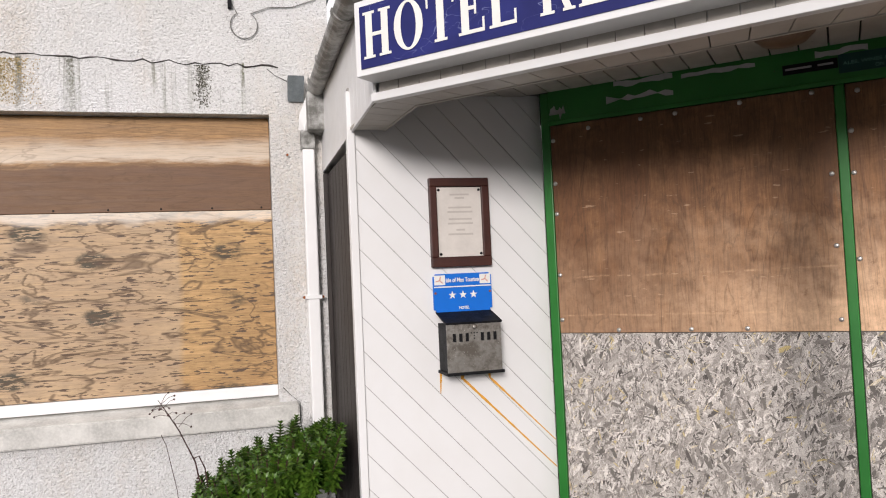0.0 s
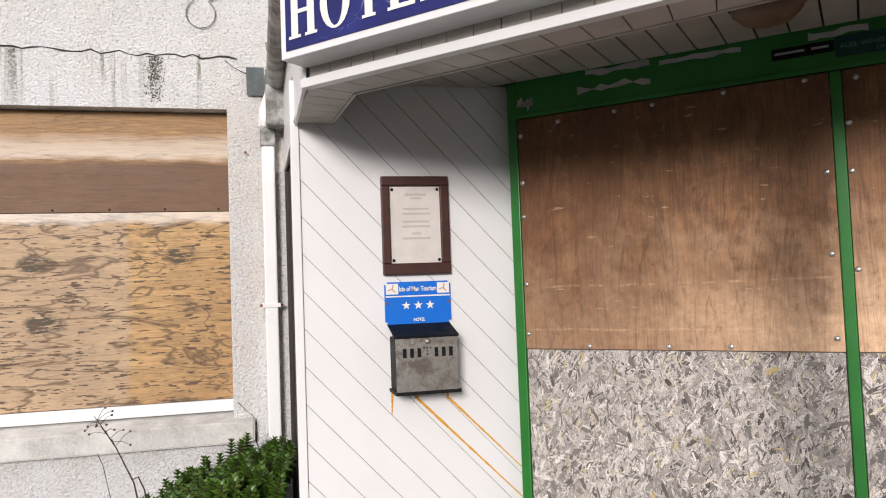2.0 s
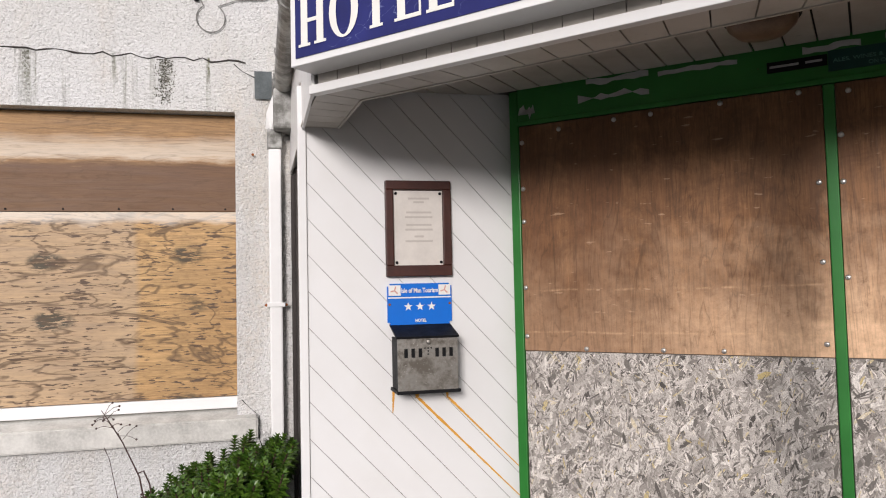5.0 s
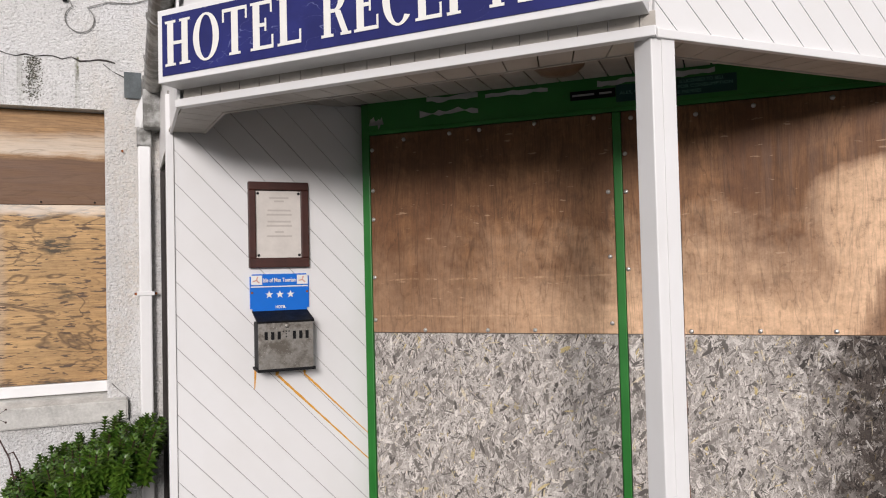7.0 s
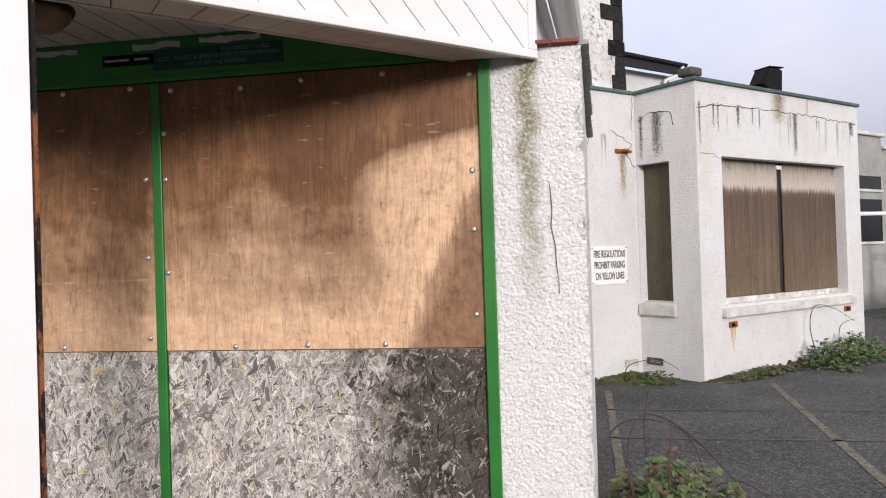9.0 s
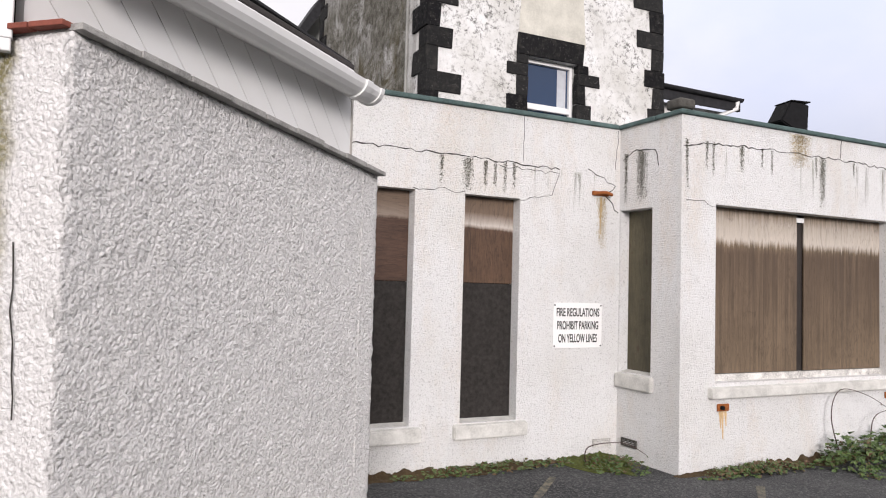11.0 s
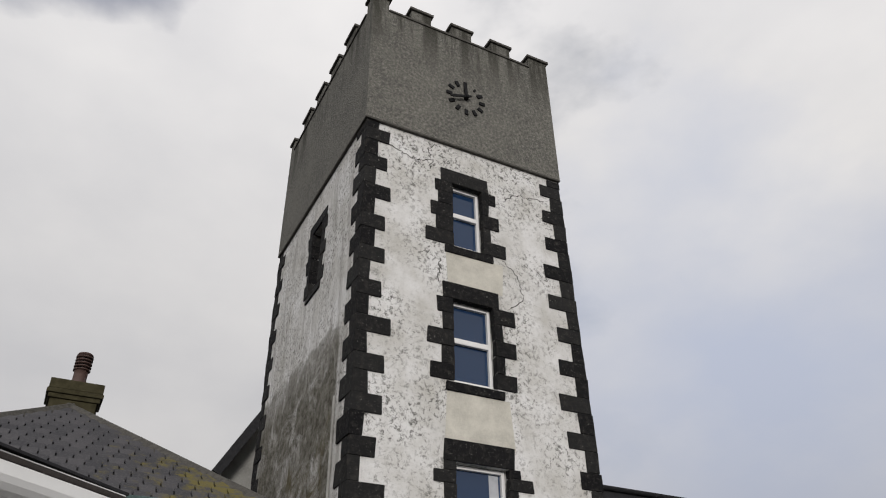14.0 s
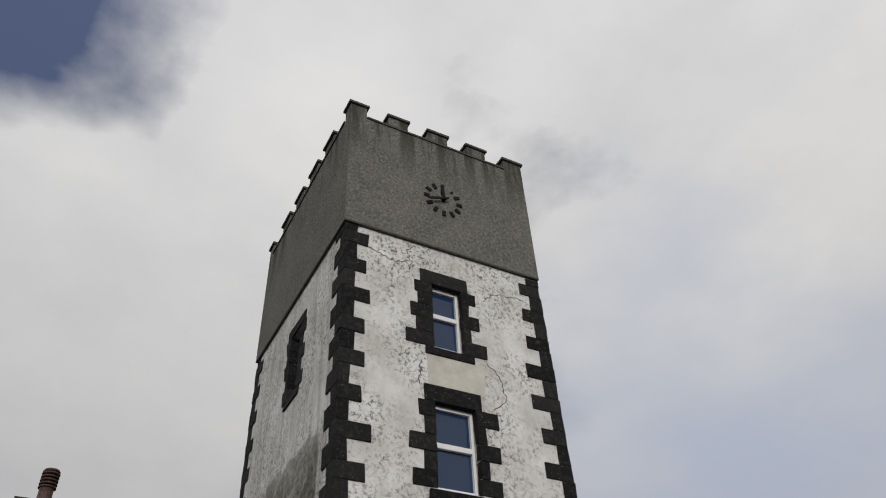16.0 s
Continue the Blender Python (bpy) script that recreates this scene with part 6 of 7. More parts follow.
damp_mark(wall_back, 8.66, 8.80, 2.10, 2.62, BACK_Y - 0.0025, LICHEN, 32, "ochre lichen specks on the render")

# ---- things on the panel ----
PY = 3.586
nf = thing("notice_frame", "dark mahogany notice frame holding a faded paper list", "notice frame", pose(1.29, PY, 1.728))
W2, H2 = 0.155, 0.222
for n_, b_ in (("rail", (-W2, W2, H2 - 0.042, H2)), ("rail", (-W2, W2, -H2, -H2 + 0.05)), ("stile", (-W2, -W2 + 0.036, -H2 + 0.05, H2 - 0.042)), ("stile", (W2 - 0.04, W2, -H2 + 0.05, H2 - 0.042))):
    part(n_, box(b_[0], b_[1], -0.034, 0.0, b_[2], b_[3], bevel=0.004), MAHOGANY, nf)
part("back_panel", box(-W2 + 0.03, W2 - 0.03, -0.014, -0.004, -H2 + 0.045, H2 - 0.035), MAHOGANY, nf)
pp = part("paper", box(-0.117, 0.117, -0.0165, -0.0145, -0.171, 0.176), PAPER, nf, "faded paper list under clear sheet")
FAINT = plain("faded_ink", (0.50, 0.46, 0.42), 0.7, 0, 0.1)
for z, w in ((0.135, 0.10), (0.118, 0.05), (0.07, 0.12), (0.048, 0.13), (0.012, 0.12), (-0.01, 0.13), (-0.042, 0.045), (-0.064, 0.13)):
    part("writing_bar", box(-w / 2 + 0.003, w / 2 + 0.003, -0.0172, -0.0164, z, z + 0.009), FAINT, pp)
for x in (-0.105, 0.105):
    for z in (-0.158, 0.163):
        part("screw", lathe([(0.007, 0), (0.007, 0.004), (0.002, 0.006)], 10, m=pose(x, -0.0165, z, 90)), BLACKMETAL, nf, "", True)

ts = thing("tourism_plate", "bright blue enamel three star hotel rating plate", "sign", pose(1.2905, PY, 1.378))
bm = box(-0.152, 0.152, -0.012, 0.0, -0.095, 0.095)
bmesh.ops.bevel(bm, geom=[e for e in bm.edges if abs(e.verts[0].co.y - e.verts[1].co.y) > 0.005], offset=0.012, segments=4, affect="EDGES")
part("plate", bm, TOURBLUE, ts)
part("white_band", box(-0.148, 0.148, -0.0132, -0.012, 0.027, 0.033), SIGNWHITE, ts)
words("Isle of Man Tourism", 0.03, pose(0.0, -0.0135, 0.062, 90), SIGNWHITE, ts, 1.0, 0.0006, width=0.172)
words("HOTEL", 0.02, pose(0.003, -0.0135, -0.077, 90), SIGNWHITE, ts, 1.0, 0.0006, width=0.052)
for k in (-1, 0, 1):
    pts = [((0.021 if i % 2 == 0 else 0.0085) * math.sin(math.pi * i / 5) + k * 0.055, (0.021 if i % 2 == 0 else 0.0085) * math.cos(math.pi * i / 5) - 0.012) for i in range(10)]
    part("star", prism(pts[::-1], 0, 0.0012, m=Matrix(((1, 0, 0, 0), (0, 0, -1, -0.012), (0, 1, 0, 0), (0, 0, 0, 1)))), SIGNWHITE, ts)
PINK = plain("pale_coral_mark", (0.70, 0.38, 0.32), 0.5, 0, 0.2)
for x in (-0.118, 0.118):
    em = part("emblem", box(x - 0.028, x + 0.028, -0.0134, -0.012, 0.04, 0.088), SIGNWHITE, ts, "white square with coral mark")
    for a in (0, 120, 240):
        part("emblem_mark", box(-0.003, 0.003, -0.0144, -0.0134, 0, 0.02, m=pose(x, 0, 0.063, 0, a + 15)), PINK, em)
for x in (-0.142, 0.142):
    part("screw", lathe([(0.006, 0), (0.006, 0.003)], 8, m=pose(x, -0.012, 0.0, 90)), RUST, ts)

cb_ = thing("ash_bin", "tarnished steel wall-mounted cigarette bin with black sloping lid", "bin", pose(1.289, PY, 0.0))
bx0, bx1, bz0, bz1, bd = -0.135, 0.137, 0.995, 1.235, -0.165
bm = box(bx0 + 0.003, bx1 - 0.003, bd + 0.012, 0.0, bz0 + 0.006, bz1 - 0.004, bevel=0.003)
part("casing", bm, BLACKMETAL, cb_, "dark sheet-metal casing")
# front plate with six real slots
bm = bmesh.new()
slots = [-0.097, -0.065, -0.033, 0.043, 0.075, 0.107]
sz0, sz1 = 1.145, 1.185
x = bx0
for s_ in slots:
    box(x, s_ - 0.0085, bd, bd + 0.008, sz0, sz1, bm)
    x = s_ + 0.0085
box(x, bx1, bd, bd + 0.008, sz0, sz1, bm), box(bx0, bx1, bd, bd + 0.008, bz0, sz0, bm), box(bx0, bx1, bd, bd + 0.008, sz1, bz1, bm)
part("front_plate", bm, STEEL, cb_, "scuffed steel front")
for s_ in slots:
    part("slot", box(s_ - 0.0085, s_ + 0.0085, bd + 0.007, bd + 0.010, sz0, sz1), BLACKMETAL, cb_)
part("lock", lathe([(0.012, 0), (0.012, 0.006), (0.006, 0.008)], 14, m=pose(0.005, bd, 1.213, 90)), STEEL, cb_, "", True)
for x, z in ((-0.012, 1.185), (0.002, 1.185), (0.016, 1.185), (0.002, 1.172), (0.002, 1.158)):
    part("hole", lathe([(0.004, 0), (0.004, 0.0008)], 8, m=pose(x, bd, z, 90)), DARKGREY, cb_)
bm = prism([(bd - 0.006, bz1 - 0.006), (0.0, bz1 + 0.045), (0.0, bz1 + 0.052), (bd - 0.008, bz1 + 0.003)], bx0 - 0.006, bx1 + 0.006, m=Matrix(((0, 0, 1, 0), (1, 0, 0, 0), (0, 1, 0, 0), (0, 0, 0, 1))))
bmesh.ops.recalc_face_normals(bm, faces=bm.faces)
part("lid", bm, BLACKMETAL, cb_, "black sloping lid")
part("base_lip", box(bx0 - 0.006, bx1 + 0.01, bd - 0.008, 0.0, bz0 - 0.008, bz0 + 0.006, bevel=0.002), BLACKMETAL, cb_)

STAIN = plain("rust_run", (0.74, 0.36, 0.05), 0.8, 0, 0.25, 25)


def run_stain(parent, pts, w0, w1, y, mat=None):
    bm = bmesh.new()
    prev = None
    n = len(pts)
    for i, (x, z) in enumerate(pts):
        w = (w0 + (w1 - w0) * i / (n - 1)) * random.uniform(0.8, 1.2) / 2
        row = [bm.verts.new((x - w, y, z)), bm.verts.new((x + w, y, z + 0.3 * w))]
        if prev:
            bm.faces.new((prev[0], row[0], row[1], prev[1]))
        prev = row
    part("rust_streak", bm, mat or STAIN, parent, "orange rust run from the bin")


def straight(a, b, n=14):
    return [(a[0] + (b[0] - a[0]) * i / n, a[1] + (b[1] - a[1]) * i / n) for i in range(n + 1)]


ly = 0.0045     # just proud of the boards, in the panel's own frame
run_stain(panel, straight((0.372, 0.995), (0.366, 0.885)), 0.014, 0.004, ly)
run_stain(panel, straight((0.487, 0.995), (0.480, 0.945)), 0.022, 0.014, ly)
run_stain(panel, straight((0.485, 0.945), (0.965, 0.462), 30), 0.016, 0.006, ly)
run_stain(panel, straight((0.622, 0.995), (0.625, 0.94)), 0.018, 0.010, ly)
run_stain(panel, straight((0.628, 0.94), (0.965, 0.60), 26), 0.014, 0.006, ly)
PALESTAIN = plain("faint_rust_run", (0.66, 0.47, 0.26), 0.9, 0, 0.25, 20)
for x0_, z0_, z1_ in ((9.50, 0.56, 0.30), (9.47, 0.56, 0.40), (9.54, 0.56, 0.42)):
    run_stain(wall_right, straight((x0_, z0_), (x0_ + 0.01, z1_)), 0.035, 0.012, BAY_Y - 0.002, PALESTAIN)
run_stain(wall_back, straight((8.72, 2.62), (8.71, 2.25)), 0.03, 0.012, BACK_Y - 0.002, PALESTAIN)

# ---- cable and wall light on the left bay ----
cab = thing("loose_cable", "thin loose cable looped against the render", "cable")
loop = [(0.30 + 0.082 * math.cos(radians(a)), BAY_Y - 0.012, 3.09 + 0.085 * math.sin(radians(a))) for a in range(120, 421, 15)]
bm = bmesh.new()
def tube(path, r, bm, n=6):
    pts = [Vector(p) for p in path]
    prev = None
    for i, p in enumerate(pts):
        d = (pts[min(i + 1, len(pts) - 1)] - pts[max(i - 1, 0)]).normalized()
        a = d.cross(Vector((0.13, 0.97, 0.2))).normalized()
        b = d.cross(a)
        k = r(i / (len(pts) - 1)) if callable(r) else r
        row = [bm.verts.new(p + (a * math.cos(2 * math.pi * j / n) + b * math.sin(2 * math.pi * j / n)) * k) for j in range(n)]
        if prev:
            for j in range(n):
                bm.faces.new((prev[j], prev[(j + 1) % n], row[(j + 1) % n], row[j]))
        prev = row
    return bm


tube([(0.21, BAY_Y - 0.012, 3.34), (0.215, BAY_Y - 0.014, 3.25)] + loop + [(0.45, BAY_Y - 0.012, 3.21), (0.6, BAY_Y - 0.01, 3.22), (0.75, BAY_Y - 0.01, 3.28)], 0.0035, bm)
part("wire", bm, GUTTER, cab, "", True)
part("clip", box(0.205, 0.23, BAY_Y - 0.03, BAY_Y, 3.19, 3.25, bevel=0.004), BLACKMETAL, cab)
wl_ = thing("wall_light", "small triangular glass wall light on the render", "lamp", pose(0.60, BAY_Y, 2.69))
part("back_plate", box(-0.04, 0.04, -0.02, 0.0, -0.07, 0.07, bevel=0.005), BLACKMETAL, wl_)
part("lens", prism([(0.0, 0.06), (0.0, -0.08), (-0.10, 0.06)], -0.05, 0.05, m=Matrix(((0, 0, 1, 0), (1, 0, 0, -0.02), (0, 1, 0, 0), (0, 0, 0, 1)))), plain("dusty_grey_glass", (0.22, 0.25, 0.26), 0.25, 0, 0.4, 12), wl_, "dusty glass lens")
rn = thing("rusty_nail", "rusty nail bleeding a small stain", "nail", pose(0.535, BAY_Y, 2.27))
part("shank", lathe([(0.005, 0), (0.005, 0.03), (0.008, 0.032)], 8, m=pose(0, 0, 0, 90)), RUST, rn)

# ---- plants ----
def leaf_mesh(name, leaves, mat, parent, label="", kind=""):
    """leaves: (base, direction, up, length, width); each a folded four-sided blade."""
    verts, faces = [], []
    for base, d, up, ln, wd in leaves:
        d = d.normalized()
        s = d.cross(up)
        s = s.normalized() if s.length > 1e-4 else Vector((1, 0, 0))
        u = s.cross(d)
        k = len(verts)
        verts += [tuple(base), tuple(base + d * ln * 0.45 + s * wd / 2 + u * wd * 0.12), tuple(base + d * ln * 0.5 - u * wd * 0.05), tuple(base + d * ln * 0.45 - s * wd / 2 + u * wd * 0.12), tuple(base + d * ln - u * ln * 0.12)]
        faces += [(k, k + 1, k + 2), (k, k + 2, k + 3), (k + 1, k + 4, k + 2), (k + 2, k + 4, k + 3)]
    me = bpy.data.meshes.new(name)
    me.from_pydata(verts, [], faces)
    me.materials.append(mat)
    ob = new(name, me)
    ob.parent = parent
    return tagged(ob, label, kind=kind)


rnd = random.Random(11)
bush = thing("hebe_bush", "dense glossy green hebe bush against the white wall", "bush")
leaves, bm = [], bmesh.new()
for i in range(210):
    x, y = rnd.uniform(-0.06, 0.74), rnd.uniform(3.76, 4.66)
    edge = min(1, max(0, (x + 0.08) / 0.6))
    top = 0.30 + 0.33 * edge ** 0.8 - 0.10 * max(0, (4.0 - y)) + rnd.uniform(-0.07, 0.05)
    if top < 0.12:
        continue
    base = Vector((x * 0.85 + 0.05, y * 0.85 + 0.62, top - rnd.uniform(0.16, 0.22)))
    tip = Vector((x, y - 0.04, top))
    tube([base, base.lerp(tip, 0.5) + Vector((0, 0, 0.02)), tip], 0.004, bm, 5)
    ax = (tip - base).normalized()
    e1 = ax.cross(Vector((0.3, 1, 0.1))).normalized()
    e2 = ax.cross(e1)
    for k in range(12):
        f = k / 11
        p = base.lerp(tip, 0.15 + 0.85 * f)
        ln = 0.060 * (1 - 0.45 * f ** 3) * rnd.uniform(0.85, 1.1)
        for q in range(5):
            a = q * math.pi * 0.4 + (k % 2) * math.pi / 5 + rnd.uniform(-0.15, 0.15)
            out = e1 * math.cos(a) + e2 * math.sin(a)
            leaves.append((p, out + ax * (0.1 + 1.2 * f ** 3), ax, ln, ln * 0.58))
leaf_mesh("foliage", leaves, HEBE, bush)
part("stem", bm, STEM, bush)

dead = thing("dead_weed", "dry dead weed stems with seed heads before the wall", "weed")
bm = bmesh.new()
way = [Vector(p) for p in ((0.0, 4.38, 0.0), (-0.01, 4.4, 0.28), (-0.05, 4.4, 0.50), (-0.13, 4.4, 0.68), (-0.20, 4.4, 0.80), (-0.235, 4.4, 0.855))]
tube(way, lambda f: 0.006 - 0.004 * f, bm, 6)
tube([(0.03, 4.38, 0.0), (0.02, 4.4, 0.30), (0.0, 4.4, 0.46), (-0.03, 4.4, 0.53), (-0.055, 4.4, 0.52)], 0.004, bm, 5)
tube([(-0.12, 4.42, 0.0), (-0.15, 4.42, 0.35), (-0.20, 4.42, 0.6), (-0.225, 4.42, 0.66)], 0.002, bm, 5)
for i in range(16):
    p = way[3].lerp(way[5], rnd.random())
    q = p + Vector((rnd.uniform(-0.09, 0.09), rnd.uniform(-0.03, 0.03), rnd.uniform(-0.04, 0.08)))
    tube([p, p.lerp(q, 0.6) + Vector((0, 0, 0.01)), q], 0.0014, bm, 4)
    bmesh.ops.create_icosphere(bm, subdivisions=1, radius=0.0065, matrix=Matrix.Translation(q))
for i in range(14):
    p = way[1].lerp(way[2], rnd.random()) + Vector((rnd.uniform(-0.015, 0.02), 0, rnd.uniform(-0.1, 0.0)))
    bmesh.ops.create_icosphere(bm, subdivisions=1, radius=0.007, matrix=Matrix.Translation(p))
part("stalk", bm, STEM, dead)


def bramble(name, label, cx, cy, rx, ry, h, n_leaf, canes, seed, leaf=0.06, dead_share=0.15):
    rnd = random.Random(seed)
    ob = thing(name, label, "bramble")
    green, brown = [], []
    for i in range(n_leaf):
        a, r = rnd.uniform(0, 2 * math.pi), rnd.random() ** 0.6
        x, y = cx + math.cos(a) * r * rx, cy + math.sin(a) * r * ry
        z = h * (1 - r * r) ** 0.6 * rnd.uniform(0.1, 1.05) * (0.65 + 0.35 * noise.noise(Vector((x * 4, y * 4, seed))))
        z = max(0.012, z)
        d = Vector((rnd.uniform(-1, 1), rnd.uniform(-1, 0.6), rnd.uniform(-0.5, 0.6)))
        ln = leaf * rnd.uniform(0.5, 1.2)
        # three leaflets from one stalk
        for turn in (-0.9, 0, 0.9):
            e = Matrix.Rotation(turn, 3, "Z") @ d
            (brown if rnd.random() < dead_share else green).append((Vector((x, y, z)), e, Vector((0, -0.4, 1)), ln, ln * 0.62))
    for pts in canes:
        path = [Vector(p) for p in pts]
        fine = []
        for i in range(len(path) - 1):
            p0, p1, p2, p3 = path[max(0, i - 1)], path[i], path[i + 1], path[min(len(path) - 1, i + 2)]
            for k in range(6):
                t = k / 6
                fine.append(0.5 * ((2 * p1) + (p2 - p0) * t + (2 * p0 - 5 * p1 + 4 * p2 - p3) * t * t + (3 * p1 - p0 - 3 * p2 + p3) * t ** 3))
        fine.append(path[-1])
        part("cane", tube(fine, lambda f: 0.0065 - 0.004 * f, bmesh.new(), 6), STEM, ob, "thorny dark cane", True)
        for p in fine[3::3]:
            d = Vector((rnd.uniform(-1, 1), rnd.uniform(-1, 1), rnd.uniform(-0.6, 0.8)))
            (brown if rnd.random() < 0.5 else green).append((p, d, Vector((0, 0, 1)), leaf * rnd.uniform(0.3, 0.7), leaf * 0.3))
    leaf_mesh("foliage", green, BRAMBLE, ob, "green bramble leaves")
    if brown:
        leaf_mesh("withered_foliage", brown, DEADLEAF, ob, "brown withered leaves")
    return ob


bramble("bramble", "bramble with arching canes at the foot of the porch wall", 4.98, 2.06, 0.55, 0.42, 0.56, 1000,
        [((4.8, 2.0, 0), (4.78, 2.1, 0.45), (4.95, 2.15, 0.64), (5.3, 2.2, 0.52), (5.65, 2.2, 0.25), (5.85, 2.15, 0.03)),
         ((4.7, 2.2, 0.1), (4.85, 2.3, 0.50), (5.15, 2.35, 0.56), (5.5, 2.3, 0.42), (5.62, 2.25, 0.05)),
         ((4.85, 1.9, 0), (4.9, 1.95, 0.4), (5.0, 2.0, 0.66)), ((5.1, 2.0, 0), (5.2, 2.0, 0.22), (5.6, 2.05, 0.2), (5.8, 2.0, 0.08)),
         ((5.0, 2.1, 0), (5.02, 2.2, 0.5), (5.06, 2.2, 0.74))], 5, 0.055, 0.3)
bramble("bramble", "bramble climbing the bay wall beside the car park", 11.5, 4.48, 1.05, 0.30, 0.50, 900,
        [((11.0, 4.6, 0), (10.9, 4.65, 0.45), (11.05, 4.66, 0.72), (11.4, 4.6, 0.66), (11.65, 4.5, 0.5)), ((11.3, 4.5, 0), (11.5, 4.6, 0.42), (11.9, 4.6, 0.5)), ((12.0, 4.5, 0), (12.2, 4.5, 0.4), (12.4, 4.45, 0.42))], 6, 0.055, 0.1)
bramble("bramble", "low weed tuft on the asphalt", 10.72, 4.12, 0.16, 0.12, 0.10, 60, [], 8, 0.04)
bramble("bramble", "low weeds along the foot of the bay wall", 9.8, 4.60, 0.75, 0.13, 0.15, 420, [], 9, 0.04, 0.35)
bramble("bramble", "low weeds in the corner of the bay", 8.62, 5.25, 0.30, 0.35, 0.16, 230,
        [((8.4, 5.4, 0), (8.35, 5.3, 0.2), (8.6, 5.1, 0.26), (8.8, 5.0, 0.15))], 10, 0.04, 0.25)
bramble("bramble", "low weeds along the foot of the recessed wall", 7.4, 5.52, 1.0, 0.11, 0.12, 420, [], 12, 0.035, 0.3)


def weed_mat(x0, x1, y0, y1, mat, label, seed):
    """A low lumpy mat of moss and dead growth against the wall foot."""
    bm = bmesh.new()
    nx, ny = max(12, int((x1 - x0) / 0.025)), 10
    g = []
    for i in range(nx + 1):
        x, end = x0 + (x1 - x0) * i / nx, math.sin(math.pi * min(max(i / nx, 0.0), 1.0)) ** 0.45
        reach = (y1 - y0) * end * (0.75 + 0.6 * noise.noise(Vector((x * 3.1, seed, 0))) + 0.3 * noise.noise(Vector((x * 11, seed, 4))))
        col = []
        for j in range(ny + 1):
            k = j / ny
            lump = 0.6 + 0.9 * noise.noise(Vector((x * 9, k * 3, seed))) + 0.6 * noise.noise(Vector((x * 31, k * 9, seed)))
            col.append(bm.verts.new((x, y1 - max(0.01, reach) * (1 - k), 0.003 + 0.075 * end * k * max(0.1, lump) if j else 0.002)))
        g.append(col)
    for i in range(nx):
        for j in range(ny):
            bm.faces.new((g[i][j], g[i + 1][j], g[i + 1][j + 1], g[i][j + 1]))
    ob = part("weed_mat", bm, mat, None, "", True)
    tagged(ob, label, "weeds", kind="stuff")


weed_mat(8.9, 12.6, 4.50, 4.77, DEADMAT, "mat of brown dead weeds along the wall foot", 1)
weed_mat(8.2, 8.95, 4.85, 5.64, MOSS, "green moss in the corner of the walls", 2)
weed_mat(5.6, 8.3, 5.42, 5.64, DEADMAT, "mat of dead weeds along the wall foot", 3)
st_ = thing("loose_stone", "small pale loose stone on the asphalt", "stone", pose(11.6, 3.2, 0))
bm = bmesh.new()
bmesh.ops.create_icosphere(bm, subdivisions=2, radius=0.05)
for v in bm.verts:
    v.co = Vector((v.co.x * 1.3, v.co.y, max(-0.01, v.co.z * 0.7))) * (1 + 0.2 * noise.noise(v.co * 30)) + Vector((0, 0, 0.012))
part("stone", bm, GREYWALL, st_, "", True)

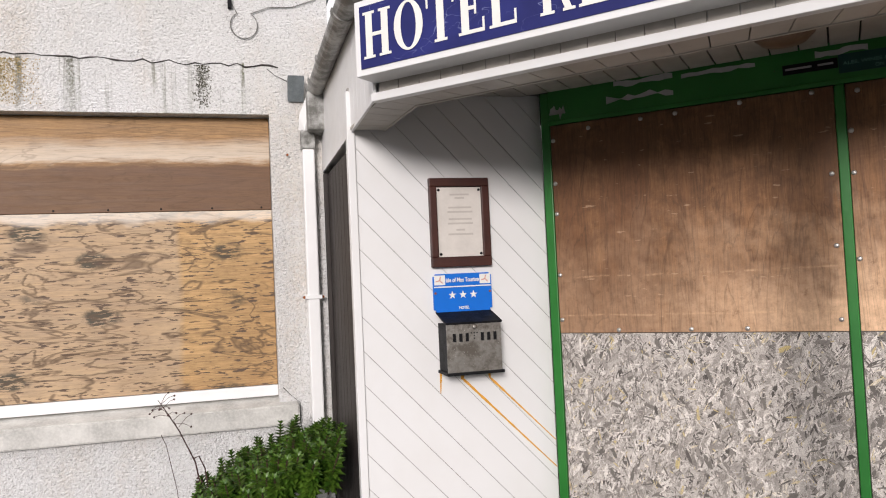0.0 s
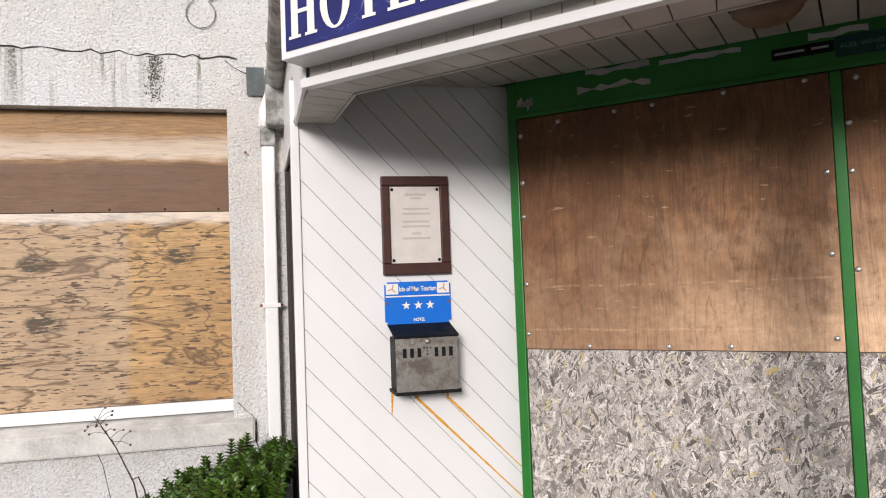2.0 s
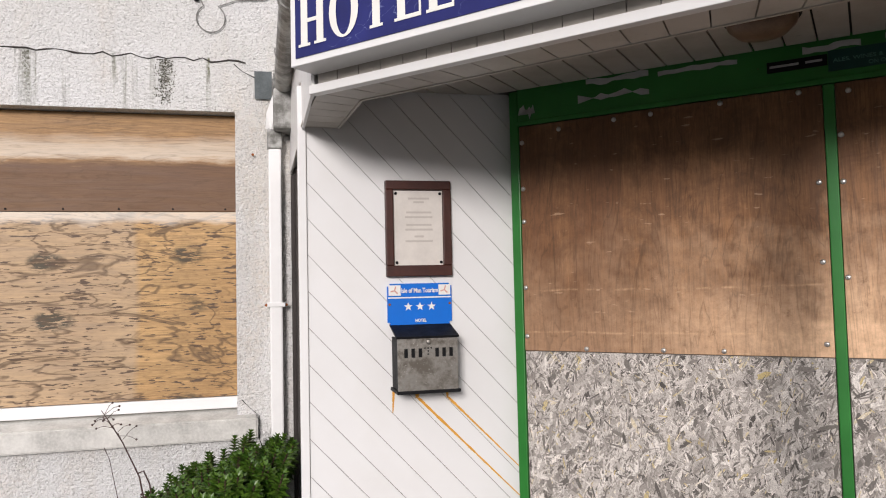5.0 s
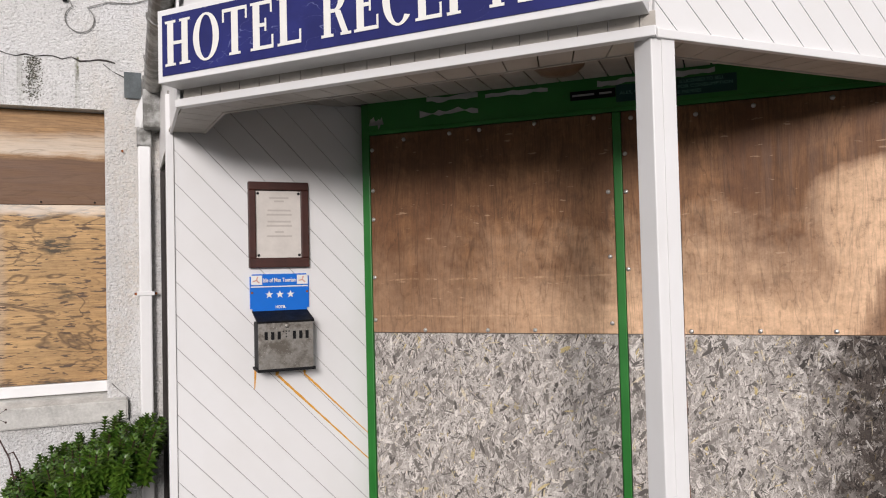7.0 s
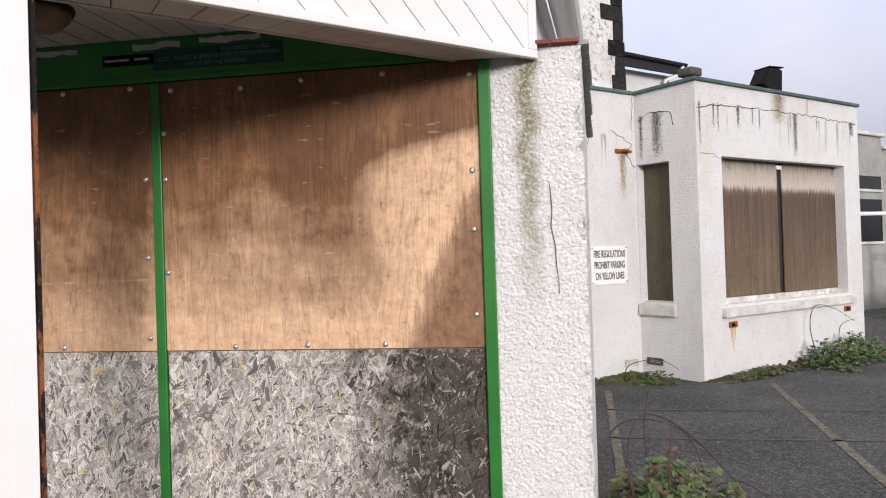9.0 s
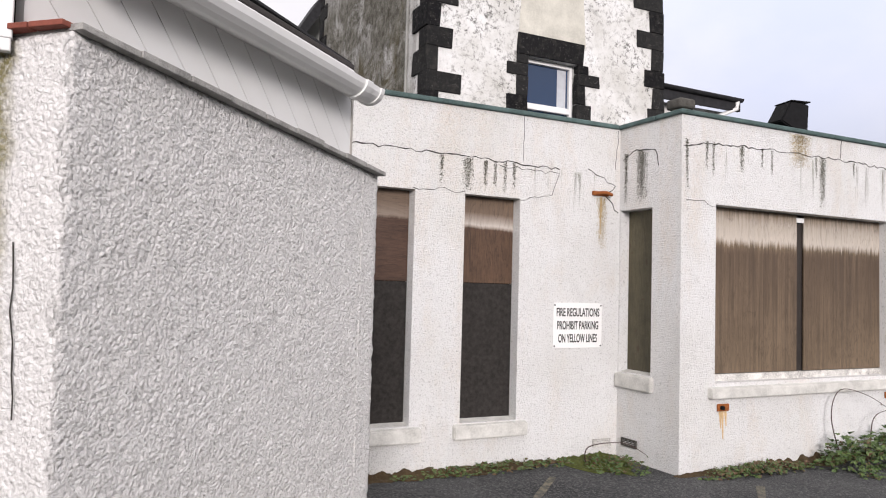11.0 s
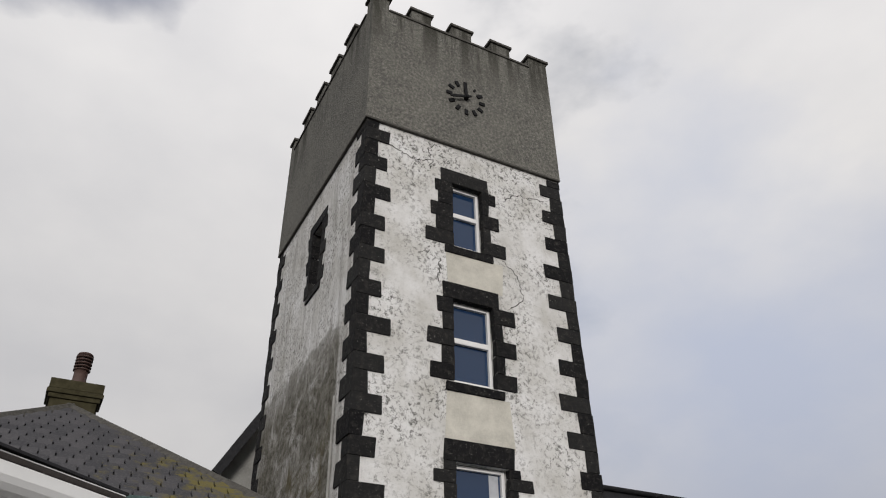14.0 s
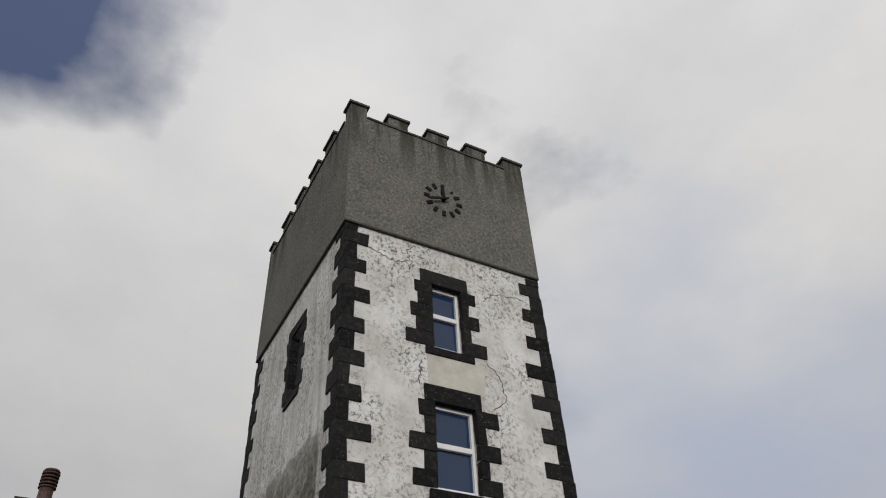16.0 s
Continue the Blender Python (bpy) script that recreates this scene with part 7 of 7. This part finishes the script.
# ---- far buildings past the bay ----
fb = thing("far_building", "grey rendered building with stepped parapet and dark windows", "house")
part("wall", box(18.2, 34, 8.0, 14, 0, 3.62), GREYWALL, fb)
part("pier", box(18.4, 19.85, 7.95, 8.3, 0, 3.88), GREYWALL, fb)
part("pier_cap", box(18.3, 19.95, 7.88, 8.37, 3.88, 3.96, bevel=0.02), SILL, fb)
part("parapet_cap", box(19.96, 34, 7.93, 8.3, 3.62, 3.69, bevel=0.02), SILL, fb)
for k, (x, z0, z1) in enumerate(((18.75, 2.62, 3.02), (18.75, 1.45, 2.50), (21.5, 1.45, 2.9), (24.5, 1.45, 2.9))):
    y = 7.94 if k < 2 else 7.99
    w = part("window", box(x, x + 1.05, y - 0.01, y, z0, z1), DARKGLASS, fb, "dark window")
    part("frame", box(x, x + 1.05, y - 0.03, y - 0.011, z1 - 0.05, z1, bevel=0.006), GREYWALL, w)
    part("frame", box(x, x + 1.05, y - 0.03, y - 0.011, z0, z0 + 0.06, bevel=0.006), SILL, w)
    part("frame", box(x + 0.98, x + 1.05, y - 0.03, y - 0.011, z0 + 0.06, z1 - 0.05, bevel=0.006), GREYWALL, w)
rail = thing("handrail", "pale tubular handrail before the far building", "handrail")
part("rail", sweep(ring(0.04, 10), [(16.6, 7.0, 2.05), (18.65, 7.0, 2.08), (18.8, 7.0, 1.95), (18.86, 7.0, 0.0)]), UPVC, rail, "", True)
part("rail", sweep(ring(0.03, 8), [(18.82, 7.0, 1.45), (20.5, 7.0, 1.30)]), UPVC, rail, "", True)
bramble("hedge", "dark low hedge before the far building", 19.0, 6.6, 1.9, 0.4, 1.15, 700, [], 14, 0.13, 0.1)

# ---- slates, course by course ----
DOWN = Vector((0, -1, -0.6)).normalized()
SLOPE = math.sqrt(1 + 0.36)
CW, EXPO = 0.21, 0.27
bm = box(-CW / 2 + 0.011, CW / 2 - 0.011, 0, EXPO + 0.06, 0.0, 0.022)
slate_me = bpy.data.meshes.new("slate")
bm.to_mesh(slate_me)
bm.free()
slate_me.materials.append(SLATE)
rnd = random.Random(21)
tilt = math.degrees(math.atan(0.6))
ln = (APEX.y - EAVE_Y) * SLOPE
course = 0
while course * EXPO < ln - 0.1:
    dist = ln - course * EXPO                      # slope length below the apex of this course's tail
    yy = APEX.y - dist / SLOPE
    zz = APEX.z - (dist / SLOPE) * 0.6
    k = (APEX.y - yy)
    xl, xr = APEX.x - 1.29 / 1.71 * k, APEX.x + 2.60 / 3.58 * k
    kt = k - EXPO / SLOPE
    x = xl + 0.12 + (course % 2) * CW / 2
    while x < xr - 0.12:
        if APEX.x - 1.29 / 1.71 * kt + 0.02 < x < APEX.x + 2.60 / 3.58 * kt - 0.02:
            o = new("slate", slate_me)
            o.parent = wing
            o.matrix_basis = pose(x, yy, zz + 0.012, tilt + 3.4 + rnd.uniform(-0.25, 0.25), rnd.uniform(-0.3, 0.3), rnd.uniform(-0.8, 0.8))
        x += CW
    course += 1
